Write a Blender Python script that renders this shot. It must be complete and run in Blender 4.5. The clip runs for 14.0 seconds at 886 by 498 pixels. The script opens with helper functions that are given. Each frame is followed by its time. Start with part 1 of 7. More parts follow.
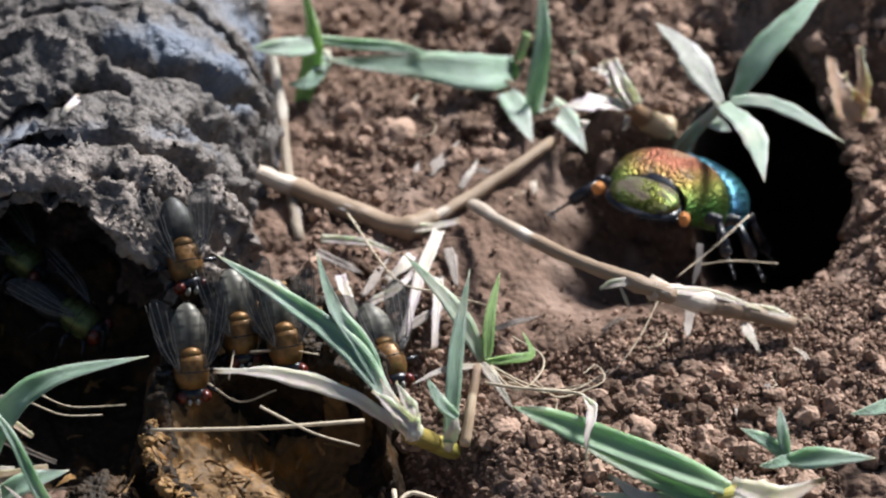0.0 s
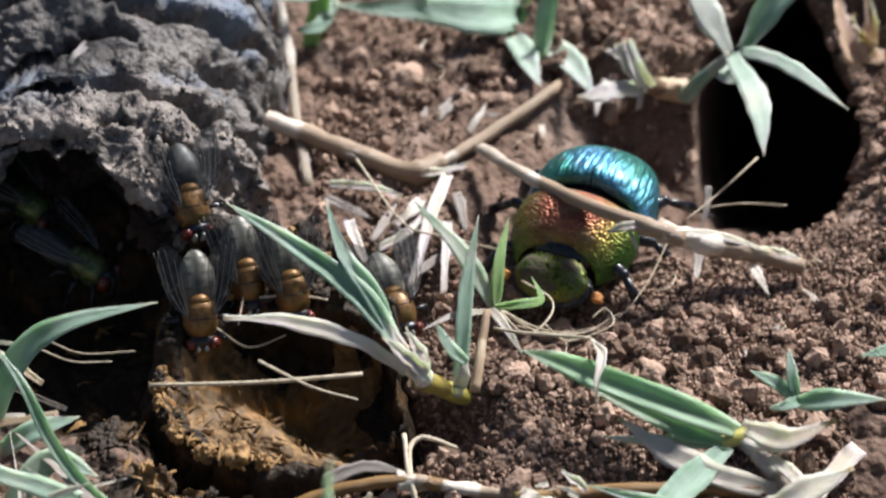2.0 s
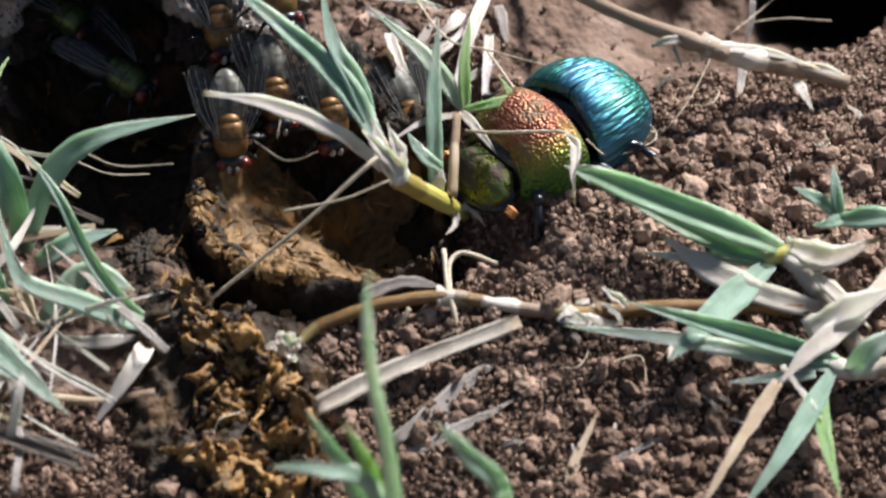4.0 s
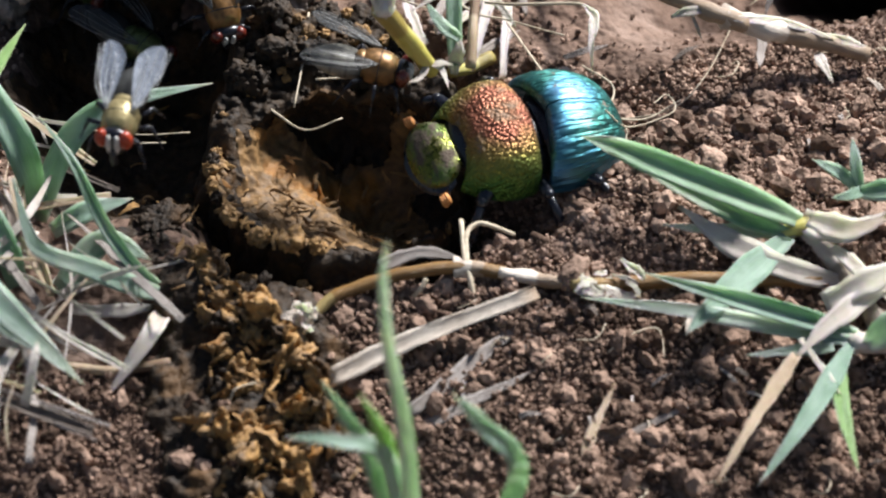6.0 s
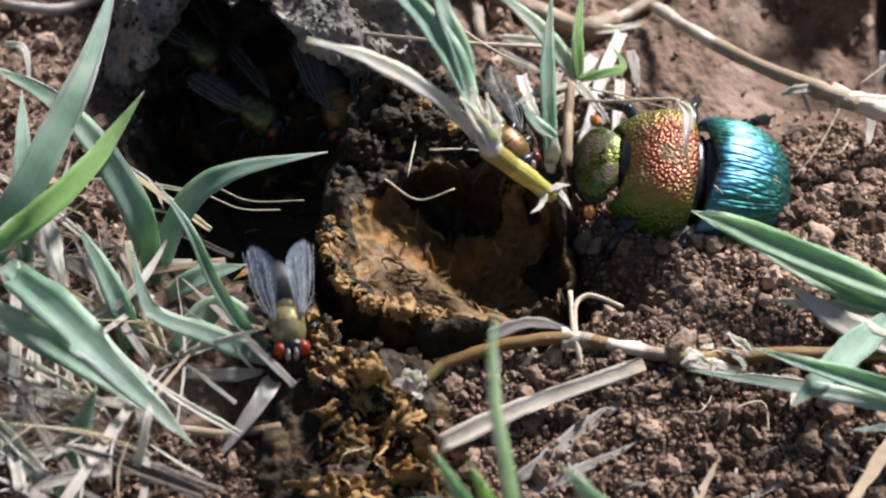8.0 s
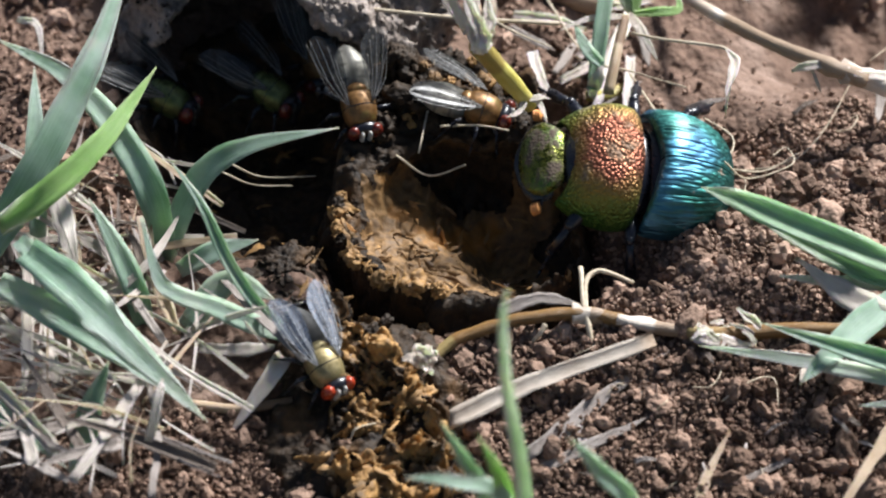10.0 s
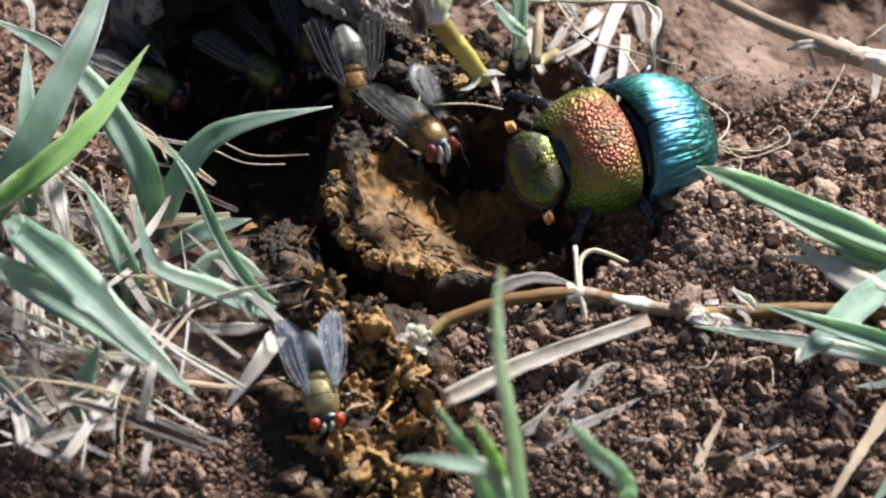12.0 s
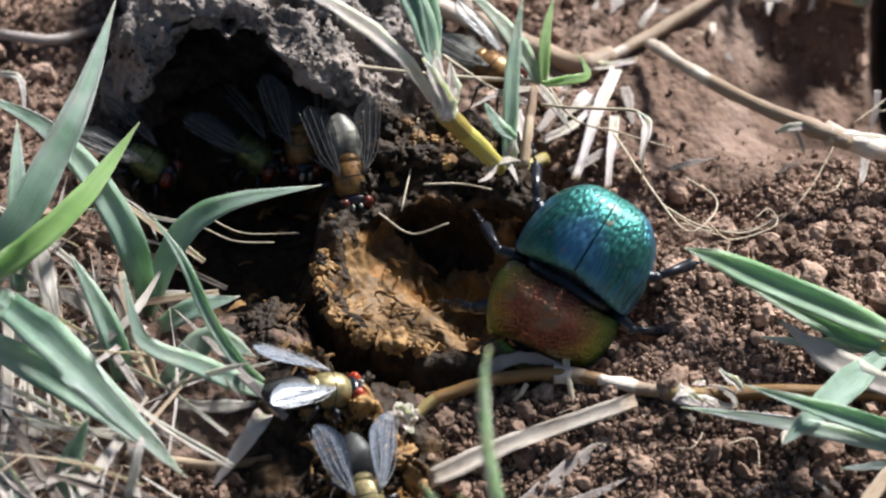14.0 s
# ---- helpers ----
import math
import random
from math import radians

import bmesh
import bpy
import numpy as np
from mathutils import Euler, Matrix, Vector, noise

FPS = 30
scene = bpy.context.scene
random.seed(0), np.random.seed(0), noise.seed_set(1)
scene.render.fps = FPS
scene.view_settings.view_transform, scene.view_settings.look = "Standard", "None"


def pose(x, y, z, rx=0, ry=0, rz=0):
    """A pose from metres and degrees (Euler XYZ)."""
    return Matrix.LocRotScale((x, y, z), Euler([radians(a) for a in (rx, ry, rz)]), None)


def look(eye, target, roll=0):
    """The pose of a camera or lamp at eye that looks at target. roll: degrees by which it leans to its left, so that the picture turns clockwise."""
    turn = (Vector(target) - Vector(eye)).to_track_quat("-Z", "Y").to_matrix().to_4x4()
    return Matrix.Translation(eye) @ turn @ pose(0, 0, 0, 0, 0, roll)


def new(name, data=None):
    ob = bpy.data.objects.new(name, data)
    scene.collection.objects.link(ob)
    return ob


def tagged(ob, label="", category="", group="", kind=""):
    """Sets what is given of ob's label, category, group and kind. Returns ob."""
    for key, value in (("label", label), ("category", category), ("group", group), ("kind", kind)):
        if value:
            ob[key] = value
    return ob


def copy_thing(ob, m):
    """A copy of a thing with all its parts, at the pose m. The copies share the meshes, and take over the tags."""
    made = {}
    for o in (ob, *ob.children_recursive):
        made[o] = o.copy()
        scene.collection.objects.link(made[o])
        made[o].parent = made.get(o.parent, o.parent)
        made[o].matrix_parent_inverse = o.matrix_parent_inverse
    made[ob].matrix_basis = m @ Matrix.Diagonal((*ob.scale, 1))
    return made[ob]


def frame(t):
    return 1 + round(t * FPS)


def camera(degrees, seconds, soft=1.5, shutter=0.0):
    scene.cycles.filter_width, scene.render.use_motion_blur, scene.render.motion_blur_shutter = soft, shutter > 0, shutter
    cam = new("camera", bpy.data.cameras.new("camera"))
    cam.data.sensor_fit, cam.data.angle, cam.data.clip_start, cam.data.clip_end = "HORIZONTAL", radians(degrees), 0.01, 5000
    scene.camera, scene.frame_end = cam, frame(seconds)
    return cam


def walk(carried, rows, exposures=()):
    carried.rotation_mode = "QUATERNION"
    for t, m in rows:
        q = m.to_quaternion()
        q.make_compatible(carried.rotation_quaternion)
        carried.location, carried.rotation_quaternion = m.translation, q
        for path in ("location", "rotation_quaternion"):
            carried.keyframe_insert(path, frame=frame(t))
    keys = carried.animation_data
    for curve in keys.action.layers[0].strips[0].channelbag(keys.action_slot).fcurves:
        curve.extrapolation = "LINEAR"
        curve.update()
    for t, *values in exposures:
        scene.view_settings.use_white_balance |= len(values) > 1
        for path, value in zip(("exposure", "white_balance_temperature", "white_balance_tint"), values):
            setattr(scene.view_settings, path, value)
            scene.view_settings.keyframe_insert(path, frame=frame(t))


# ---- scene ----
# A dung beetle leaves its burrow, walks to a dung pad with flies on it and digs in. Plan in millimetres, MM turns it into metres.
MM = 0.001
cam = camera(10.0, 14.0, soft=2.2, shutter=0.4)
PATH = [
    (0.0, look((-0.00004, -0.33378, 0.30048), (0.01580, 0.00991, 0.01346), 0.40)),
    (0.5, look((-0.00002, -0.33342, 0.30018), (0.01581, 0.01022, 0.01310), 0.36)),
    (1.0, look((0.00001, -0.33276, 0.29963), (0.01558, 0.00992, 0.01138), 0.37)),
    (1.5, look((-0.00001, -0.33317, 0.29997), (0.01552, 0.00952, 0.01173), 0.36)),
    (2.0, look((-0.00004, -0.33391, 0.30061), (0.01489, 0.00663, 0.00981), -0.06)),
    (2.5, look((-0.00000, -0.33299, 0.29983), (0.01402, 0.00393, 0.00480), -0.30)),
    (3.0, look((0.00004, -0.33194, 0.29890), (0.01265, 0.00315, 0.00173), -0.30)),
    (3.5, look((0.00005, -0.33153, 0.29852), (0.01231, 0.00185, -0.00058), -0.34)),
    (4.0, look((0.00008, -0.33064, 0.29766), (0.01101, -0.00080, -0.00540), -0.12)),
    (4.2, look((0.00010, -0.32991, 0.29697), (0.01078, -0.00122, -0.00734), -0.13)),
    (6.3, look((0.00010, -0.32916, 0.29627), (0.00914, -0.00102, -0.00869), 0.06)),
    (6.5, look((0.00001, -0.33235, 0.29924), (0.00689, -0.00214, -0.00353), -0.22)),
    (7.0, look((-0.00001, -0.33413, 0.30085), (0.00167, -0.00115, 0.00105), -0.15)),
    (7.5, look((0.00000, -0.33297, 0.29981), (0.00000, 0.00000, 0.00000), 0.00)),
    (8.0, look((0.00000, -0.33326, 0.30007), (-0.00027, -0.00082, -0.00033), -0.08)),
    (8.2, look((0.00000, -0.33363, 0.30041), (-0.00001, -0.00110, 0.00011), -0.00)),
    (10.3, look((0.00001, -0.33445, 0.30116), (-0.00130, -0.00355, -0.00094), -0.15)),
    (10.5, look((0.00000, -0.33430, 0.30102), (-0.00092, -0.00320, -0.00086), -0.14)),
    (11.0, look((0.00000, -0.33399, 0.30074), (-0.00134, -0.00313, -0.00140), -0.17)),
    (11.5, look((-0.00000, -0.33263, 0.29949), (-0.00124, -0.00267, -0.00363), -0.14)),
    (12.0, look((-0.00000, -0.33270, 0.29956), (-0.00068, -0.00295, -0.00379), -0.00)),
    (12.5, look((-0.00000, -0.33248, 0.29937), (-0.00028, -0.00057, -0.00161), 0.35)),
    (13.0, look((-0.00000, -0.33227, 0.29918), (-0.00016, 0.00058, -0.00077), 0.63)),
    (13.5, look((0.00000, -0.33243, 0.29932), (0.00036, 0.00118, 0.00021), 0.64)),
    (14.0, look((-0.00000, -0.33369, 0.30045), (0.00032, 0.00077, 0.00231), 0.57)),
]
walk(cam, PATH, exposures=[(0.0, 0.80), (2.0, 0.87), (4.0, 0.88), (6.5, 0.93), (11.0, 0.96), (11.5, 1.00), (12.0, 1.04), (12.5, 0.96), (14.0, 0.94)])
cam.data.dof.use_dof = True
cam.data.dof.focus_distance = 0.446
cam.data.dof.aperture_fstop = 37.0

# ---- light: soft daylight from behind and to the right ----
SUN_ELEVATION, SUN_AZIMUTH = radians(43), radians(40)
world = bpy.data.worlds.new("sky")
scene.world = world
world.use_nodes = True
sky = world.node_tree.nodes.new("ShaderNodeTexSky")
sky.sky_type, sky.sun_disc = "NISHITA", False
sky.sun_elevation, sky.sun_rotation = SUN_ELEVATION, SUN_AZIMUTH
world.node_tree.links.new(sky.outputs["Color"], world.node_tree.nodes["Background"].inputs["Color"])
world.node_tree.nodes["Background"].inputs["Strength"].default_value = 0.041
sun = new("sun", bpy.data.lights.new("sun", "SUN"))
sun.data.energy, sun.data.angle, sun.data.color = 5.0, radians(12), (0.98, 0.985, 0.99)
toward = Vector((math.sin(SUN_AZIMUTH) * math.cos(SUN_ELEVATION), math.cos(SUN_AZIMUTH) * math.cos(SUN_ELEVATION), math.sin(SUN_ELEVATION)))
sun.matrix_world = look(toward, (0, 0, 0))


# ---- materials ----
def link(nt, a, b):
    nt.links.new(a, b)


def material(name, dark, light, scale=400.0, rough=0.8, metal=0.0, bump=0.4, fine=4.0, spot=None, spot_scale=150.0, spot_amount=0.5,
             island=0.0, bump_depth=0.0003, spec=0.5, stretch=(1, 1, 1), rough_vary=0.15):
    """Two tones mixed by noise at two scales, an optional third tone in patches, and a fine relief."""
    m = bpy.data.materials.new(name)
    m.use_nodes = True
    nt = m.node_tree
    b = nt.nodes["Principled BSDF"]
    tc = nt.nodes.new("ShaderNodeTexCoord")
    mp = nt.nodes.new("ShaderNodeMapping")
    mp.inputs["Scale"].default_value = stretch
    link(nt, tc.outputs["Object"], mp.inputs["Vector"])
    coarse = nt.nodes.new("ShaderNodeTexNoise")
    coarse.inputs["Scale"].default_value, coarse.inputs["Detail"].default_value = scale, 5
    grain = nt.nodes.new("ShaderNodeTexNoise")
    grain.inputs["Scale"].default_value, grain.inputs["Detail"].default_value = scale * fine, 4
    for n in (coarse, grain):
        link(nt, mp.outputs[0], n.inputs["Vector"])
    add = nt.nodes.new("ShaderNodeMath")
    add.operation = "MULTIPLY_ADD"
    add.inputs[1].default_value = 0.5
    half = nt.nodes.new("ShaderNodeMath")
    half.operation = "MULTIPLY"
    half.inputs[1].default_value = 0.5
    link(nt, grain.outputs["Fac"], half.inputs[0])
    link(nt, coarse.outputs["Fac"], add.inputs[0])
    link(nt, half.outputs[0], add.inputs[2])
    fac = add.outputs[0]
    if island:
        geo = nt.nodes.new("ShaderNodeNewGeometry")
        isl = nt.nodes.new("ShaderNodeMath")
        isl.operation = "MULTIPLY_ADD"
        isl.inputs[1].default_value = island
        link(nt, geo.outputs["Random Per Island"], isl.inputs[0])
        off = nt.nodes.new("ShaderNodeMath")
        off.operation = "SUBTRACT"
        off.inputs[1].default_value = island / 2
        link(nt, fac, off.inputs[0])
        link(nt, off.outputs[0], isl.inputs[2])
        fac = isl.outputs[0]
    ramp = nt.nodes.new("ShaderNodeValToRGB")
    ramp.color_ramp.elements[0].position, ramp.color_ramp.elements[1].position = 0.3, 0.7
    ramp.color_ramp.elements[0].color, ramp.color_ramp.elements[1].color = (*dark, 1), (*light, 1)
    link(nt, fac, ramp.inputs[0])
    out = ramp.outputs[0]
    if spot:
        patch = nt.nodes.new("ShaderNodeTexNoise")
        patch.inputs["Scale"].default_value, patch.inputs["Detail"].default_value = spot_scale, 3
        link(nt, tc.outputs["Object"], patch.inputs["Vector"])
        edge = nt.nodes.new("ShaderNodeMapRange")
        edge.inputs[1].default_value, edge.inputs[2].default_value = 0.62 - 0.25 * spot_amount, 0.74 - 0.25 * spot_amount
        link(nt, patch.outputs["Fac"], edge.inputs[0])
        mix = nt.nodes.new("ShaderNodeMix")
        mix.data_type = "RGBA"
        link(nt, edge.outputs[0], mix.inputs[0])
        link(nt, out, mix.inputs[6])
        mix.inputs[7].default_value = (*spot, 1)
        out = mix.outputs[2]
    link(nt, out, b.inputs["Base Color"])
    b.inputs["Metallic"].default_value = metal
    b.inputs["Specular IOR Level"].default_value = spec
    rr = nt.nodes.new("ShaderNodeMapRange")
    rr.inputs[3].default_value, rr.inputs[4].default_value = max(rough - rough_vary, 0.05), min(rough + rough_vary, 1)
    link(nt, grain.outputs["Fac"], rr.inputs[0])
    link(nt, rr.outputs[0], b.inputs["Roughness"])
    bp = nt.nodes.new("ShaderNodeBump")
    bp.inputs["Strength"].default_value, bp.inputs["Distance"].default_value = bump, bump_depth
    link(nt, fac if not island else add.outputs[0], bp.inputs["Height"])
    link(nt, bp.outputs[0], b.inputs["Normal"])
    return m


def leaf_material(name, dark, light, edge, vein, rough=0.5, sheer=0.0, margin=None):
    """A blade with veins along it; the UV map runs across (x) and along (y) the blade."""
    m = bpy.data.materials.new(name)
    m.use_nodes = True
    nt = m.node_tree
    b = nt.nodes["Principled BSDF"]
    uv = nt.nodes.new("ShaderNodeUVMap")
    tc = nt.nodes.new("ShaderNodeTexCoord")
    mp = nt.nodes.new("ShaderNodeMapping")
    mp.inputs["Scale"].default_value = (48, 1.8, 1)
    link(nt, uv.outputs[0], mp.inputs[0])
    streak = nt.nodes.new("ShaderNodeTexNoise")
    streak.inputs["Scale"].default_value, streak.inputs["Detail"].default_value = 1.0, 2
    link(nt, mp.outputs[0], streak.inputs["Vector"])
    blotch = nt.nodes.new("ShaderNodeTexNoise")
    blotch.inputs["Scale"].default_value, blotch.inputs["Detail"].default_value = 260, 5
    link(nt, tc.outputs["Object"], blotch.inputs["Vector"])
    ramp = nt.nodes.new("ShaderNodeValToRGB")
    ramp.color_ramp.elements[0].position, ramp.color_ramp.elements[1].position = 0.3, 0.7
    ramp.color_ramp.elements[0].color, ramp.color_ramp.elements[1].color = (*dark, 1), (*light, 1)
    link(nt, blotch.outputs["Fac"], ramp.inputs[0])
    lines = nt.nodes.new("ShaderNodeMapRange")
    lines.inputs[1].default_value, lines.inputs[2].default_value, lines.inputs[4].default_value = 0.45, 0.75, 0.5
    link(nt, streak.outputs["Fac"], lines.inputs[0])
    mix = nt.nodes.new("ShaderNodeMix")
    mix.data_type = "RGBA"
    mix.inputs[7].default_value = (*vein, 1)
    link(nt, lines.outputs[0], mix.inputs[0])
    link(nt, ramp.outputs[0], mix.inputs[6])
    rim = nt.nodes.new("ShaderNodeTexNoise")
    rim.inputs["Scale"].default_value, rim.inputs["Detail"].default_value = 120, 4
    link(nt, tc.outputs["Object"], rim.inputs["Vector"])
    dry = nt.nodes.new("ShaderNodeMapRange")
    dry.inputs[1].default_value, dry.inputs[2].default_value, dry.inputs[4].default_value = 0.58, 0.72, 0.6
    link(nt, rim.outputs["Fac"], dry.inputs[0])
    mix2 = nt.nodes.new("ShaderNodeMix")
    mix2.data_type = "RGBA"
    mix2.inputs[7].default_value = (*edge, 1)
    link(nt, dry.outputs[0], mix2.inputs[0])
    link(nt, mix.outputs[2], mix2.inputs[6])
    # bleached margins and a withered tip, both ragged
    sep, mid, wide, rag, span, end, tip, mix3, mix4 = (nt.nodes.new("ShaderNode" + k) for k in ("SeparateXYZ", "Math", "Math", "Math", "MapRange", "Math", "MapRange", "Mix", "Mix"))
    link(nt, uv.outputs[0], sep.inputs[0])
    mid.operation, wide.operation, rag.operation, end.operation = "SUBTRACT", "ABSOLUTE", "MULTIPLY_ADD", "MULTIPLY_ADD"
    mid.inputs[1].default_value, rag.inputs[1].default_value, end.inputs[1].default_value = 0.5, 0.28, 0.22
    link(nt, sep.outputs["X"], mid.inputs[0])
    link(nt, mid.outputs[0], wide.inputs[0])
    link(nt, blotch.outputs["Fac"], rag.inputs[0])
    link(nt, wide.outputs[0], rag.inputs[2])
    link(nt, rim.outputs["Fac"], end.inputs[0])
    link(nt, sep.outputs["Y"], end.inputs[2])
    span.inputs[1].default_value, span.inputs[2].default_value, span.inputs[4].default_value = 0.58, 0.66, 0.6
    tip.inputs[1].default_value, tip.inputs[2].default_value, tip.inputs[4].default_value = 1.02, 1.09, 0.9
    link(nt, rag.outputs[0], span.inputs[0])
    link(nt, end.outputs[0], tip.inputs[0])
    for node, factor, colour, below in ((mix3, span, margin or tuple(0.5 * (p + q) for p, q in zip(vein, edge)), mix2), (mix4, tip, tuple(0.75 * q for q in edge), mix3)):
        node.data_type = "RGBA"
        link(nt, factor.outputs[0], node.inputs[0])
        link(nt, below.outputs[2], node.inputs[6])
        node.inputs[7].default_value = (*colour, 1)
    link(nt, mix4.outputs[2], b.inputs["Base Color"])
    b.inputs["Roughness"].default_value = rough
    if sheer:
        b.inputs["Subsurface Weight"].default_value = sheer
        b.inputs["Subsurface Radius"].default_value = (0.6, 0.75, 0.5)
        b.inputs["Subsurface Scale"].default_value = 0.0006
    bp = nt.nodes.new("ShaderNodeBump")
    bp.inputs["Strength"].default_value, bp.inputs["Distance"].default_value = 0.7, 0.00016
    link(nt, streak.outputs["Fac"], bp.inputs["Height"])
    link(nt, bp.outputs[0], b.inputs["Normal"])
    return m


SOIL = material("soil", (0.07, 0.043, 0.031), (0.235, 0.152, 0.113), scale=260, rough=0.95, bump=1.0, fine=6, spot=(0.27, 0.19, 0.15), spot_scale=120, spot_amount=0.3, spec=0.2)
CRUMB = material("soil_crumb", (0.10, 0.062, 0.043), (0.42, 0.285, 0.215), scale=500, rough=0.95, bump=0.8, fine=5, island=0.45, spec=0.2)


def darker_before(m, share):
    """Darker soil before the runner, with a ragged edge."""
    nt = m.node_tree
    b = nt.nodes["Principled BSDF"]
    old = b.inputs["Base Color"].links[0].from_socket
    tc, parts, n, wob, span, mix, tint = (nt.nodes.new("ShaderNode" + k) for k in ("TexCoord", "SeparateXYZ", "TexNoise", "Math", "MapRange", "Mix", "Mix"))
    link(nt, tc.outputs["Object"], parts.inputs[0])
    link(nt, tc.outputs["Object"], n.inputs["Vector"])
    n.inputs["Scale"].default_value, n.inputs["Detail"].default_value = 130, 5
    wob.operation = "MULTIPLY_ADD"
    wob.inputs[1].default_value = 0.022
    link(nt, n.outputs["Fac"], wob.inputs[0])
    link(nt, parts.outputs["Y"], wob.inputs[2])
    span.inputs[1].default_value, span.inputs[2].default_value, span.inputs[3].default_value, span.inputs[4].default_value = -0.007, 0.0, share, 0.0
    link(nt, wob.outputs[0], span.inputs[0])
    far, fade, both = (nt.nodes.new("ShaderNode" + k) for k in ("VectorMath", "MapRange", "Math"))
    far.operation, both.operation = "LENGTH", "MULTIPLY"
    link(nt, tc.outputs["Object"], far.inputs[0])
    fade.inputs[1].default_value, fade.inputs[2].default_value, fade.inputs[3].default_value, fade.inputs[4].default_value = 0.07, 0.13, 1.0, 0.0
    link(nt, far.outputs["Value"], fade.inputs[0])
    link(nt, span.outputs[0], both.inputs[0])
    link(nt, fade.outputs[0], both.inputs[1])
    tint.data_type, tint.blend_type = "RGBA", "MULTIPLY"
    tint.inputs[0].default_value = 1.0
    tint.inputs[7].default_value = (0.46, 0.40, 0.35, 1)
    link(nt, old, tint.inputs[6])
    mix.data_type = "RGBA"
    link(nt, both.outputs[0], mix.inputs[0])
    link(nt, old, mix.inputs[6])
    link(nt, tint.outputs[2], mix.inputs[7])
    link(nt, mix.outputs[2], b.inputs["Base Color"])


darker_before(SOIL, 0.6)
darker_before(CRUMB, 0.4)
CRUST = material("dung_crust", (0.011, 0.0100, 0.0098), (0.225, 0.195, 0.178), scale=240, rough=0.62, bump=1.0, fine=7, spot=(0.14, 0.165, 0.21), spot_scale=95, spot_amount=0.5, spec=0.4, bump_depth=0.0005)


def blue_beyond(m):
    """The log's far part is weathered to a bluish sheen, its broken near end is not."""
    nt = m.node_tree
    mix = next(n for n in nt.nodes if n.type == "MIX")
    edge = mix.inputs[0].links[0].from_socket
    tc, parts, span, both = (nt.nodes.new("ShaderNode" + k) for k in ("TexCoord", "SeparateXYZ", "MapRange", "Math"))
    link(nt, tc.outputs["Object"], parts.inputs[0])
    span.inputs[1].default_value, span.inputs[2].default_value = 0.019, 0.029
    link(nt, parts.outputs["Y"], span.inputs[0])
    both.operation = "MULTIPLY"
    link(nt, edge, both.inputs[0])
    link(nt, span.outputs[0], both.inputs[1])
    link(nt, both.outputs[0], mix.inputs[0])
    # the near end is broken to beige crumbs
    old = next(n for n in nt.nodes if n.type == "VALTORGB")
    beige = nt.nodes.new("ShaderNodeValToRGB")
    beige.color_ramp.elements[0].position, beige.color_ramp.elements[1].position = 0.31, 0.57
    beige.color_ramp.elements[0].color, beige.color_ramp.elements[1].color = (0.030, 0.024, 0.021, 1), (0.29, 0.238, 0.205, 1)
    link(nt, old.inputs[0].links[0].from_socket, beige.inputs[0])
    last = nt.nodes.new("ShaderNodeMix")
    last.data_type = "RGBA"
    link(nt, span.outputs[0], last.inputs[0])
    link(nt, beige.outputs[0], last.inputs[6])
    link(nt, mix.outputs[2], last.inputs[7])
    link(nt, last.outputs[2], nt.nodes["Principled BSDF"].inputs["Base Color"])


blue_beyond(CRUST)
SPECKLE = material("crust_crumb", (0.012, 0.010, 0.009), (0.36, 0.30, 0.255), scale=500, rough=0.9, bump=0.6, fine=4, island=0.7, spec=0.2)
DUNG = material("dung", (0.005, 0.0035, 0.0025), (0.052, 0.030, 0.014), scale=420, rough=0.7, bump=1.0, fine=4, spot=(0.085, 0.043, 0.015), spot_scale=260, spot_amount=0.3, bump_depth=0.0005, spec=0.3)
# near-black dung that carries the shade inside the log's hollow
CAVESHADE = material("dung_cave_shade", (0.004, 0.003, 0.0025), (0.07, 0.048, 0.034), scale=300, rough=0.9, bump=1.0, fine=4, bump_depth=0.0006, spec=0.1)
FIBRE = material("dung_fibre", (0.055, 0.027, 0.009), (0.34, 0.19, 0.068), scale=260, rough=0.7, bump=0.8, fine=5, spot=(0.40, 0.17, 0.03), spot_scale=210, spot_amount=0.25, bump_depth=0.0004)
ORANGE = material("torn_dung", (0.085, 0.043, 0.016), (0.50, 0.275, 0.085), scale=330, rough=0.7, bump=0.8, fine=5, spot=(0.10, 0.066, 0.036), spot_scale=230, spot_amount=0.3, bump_depth=0.0004)
GREEN = leaf_material("grass_green", (0.13, 0.225, 0.145), (0.31, 0.42, 0.33), (0.50, 0.47, 0.36), (0.34, 0.46, 0.37), 0.5, 0.7)
SPRING = leaf_material("grass_spring_green", (0.17, 0.29, 0.15), (0.34, 0.48, 0.32), (0.50, 0.55, 0.40), (0.42, 0.54, 0.40), 0.42, 0.7, (0.20, 0.40, 0.10))
FRESH = leaf_material("grass_fresh_green", (0.14, 0.27, 0.06), (0.27, 0.43, 0.14), (0.32, 0.42, 0.18), (0.34, 0.48, 0.20), 0.45, 0.7)
PALE = leaf_material("grass_pale", (0.27, 0.38, 0.28), (0.50, 0.57, 0.48), (0.60, 0.54, 0.42), (0.56, 0.62, 0.54), 0.5, 0.7)
STRAW = leaf_material("straw", (0.36, 0.30, 0.25), (0.68, 0.61, 0.53), (0.38, 0.29, 0.21), (0.74, 0.69, 0.62), 0.6, 0.4)
GREYSTRAW = leaf_material("grey_straw", (0.20, 0.16, 0.135), (0.48, 0.41, 0.37), (0.24, 0.17, 0.13), (0.56, 0.50, 0.46), 0.7)
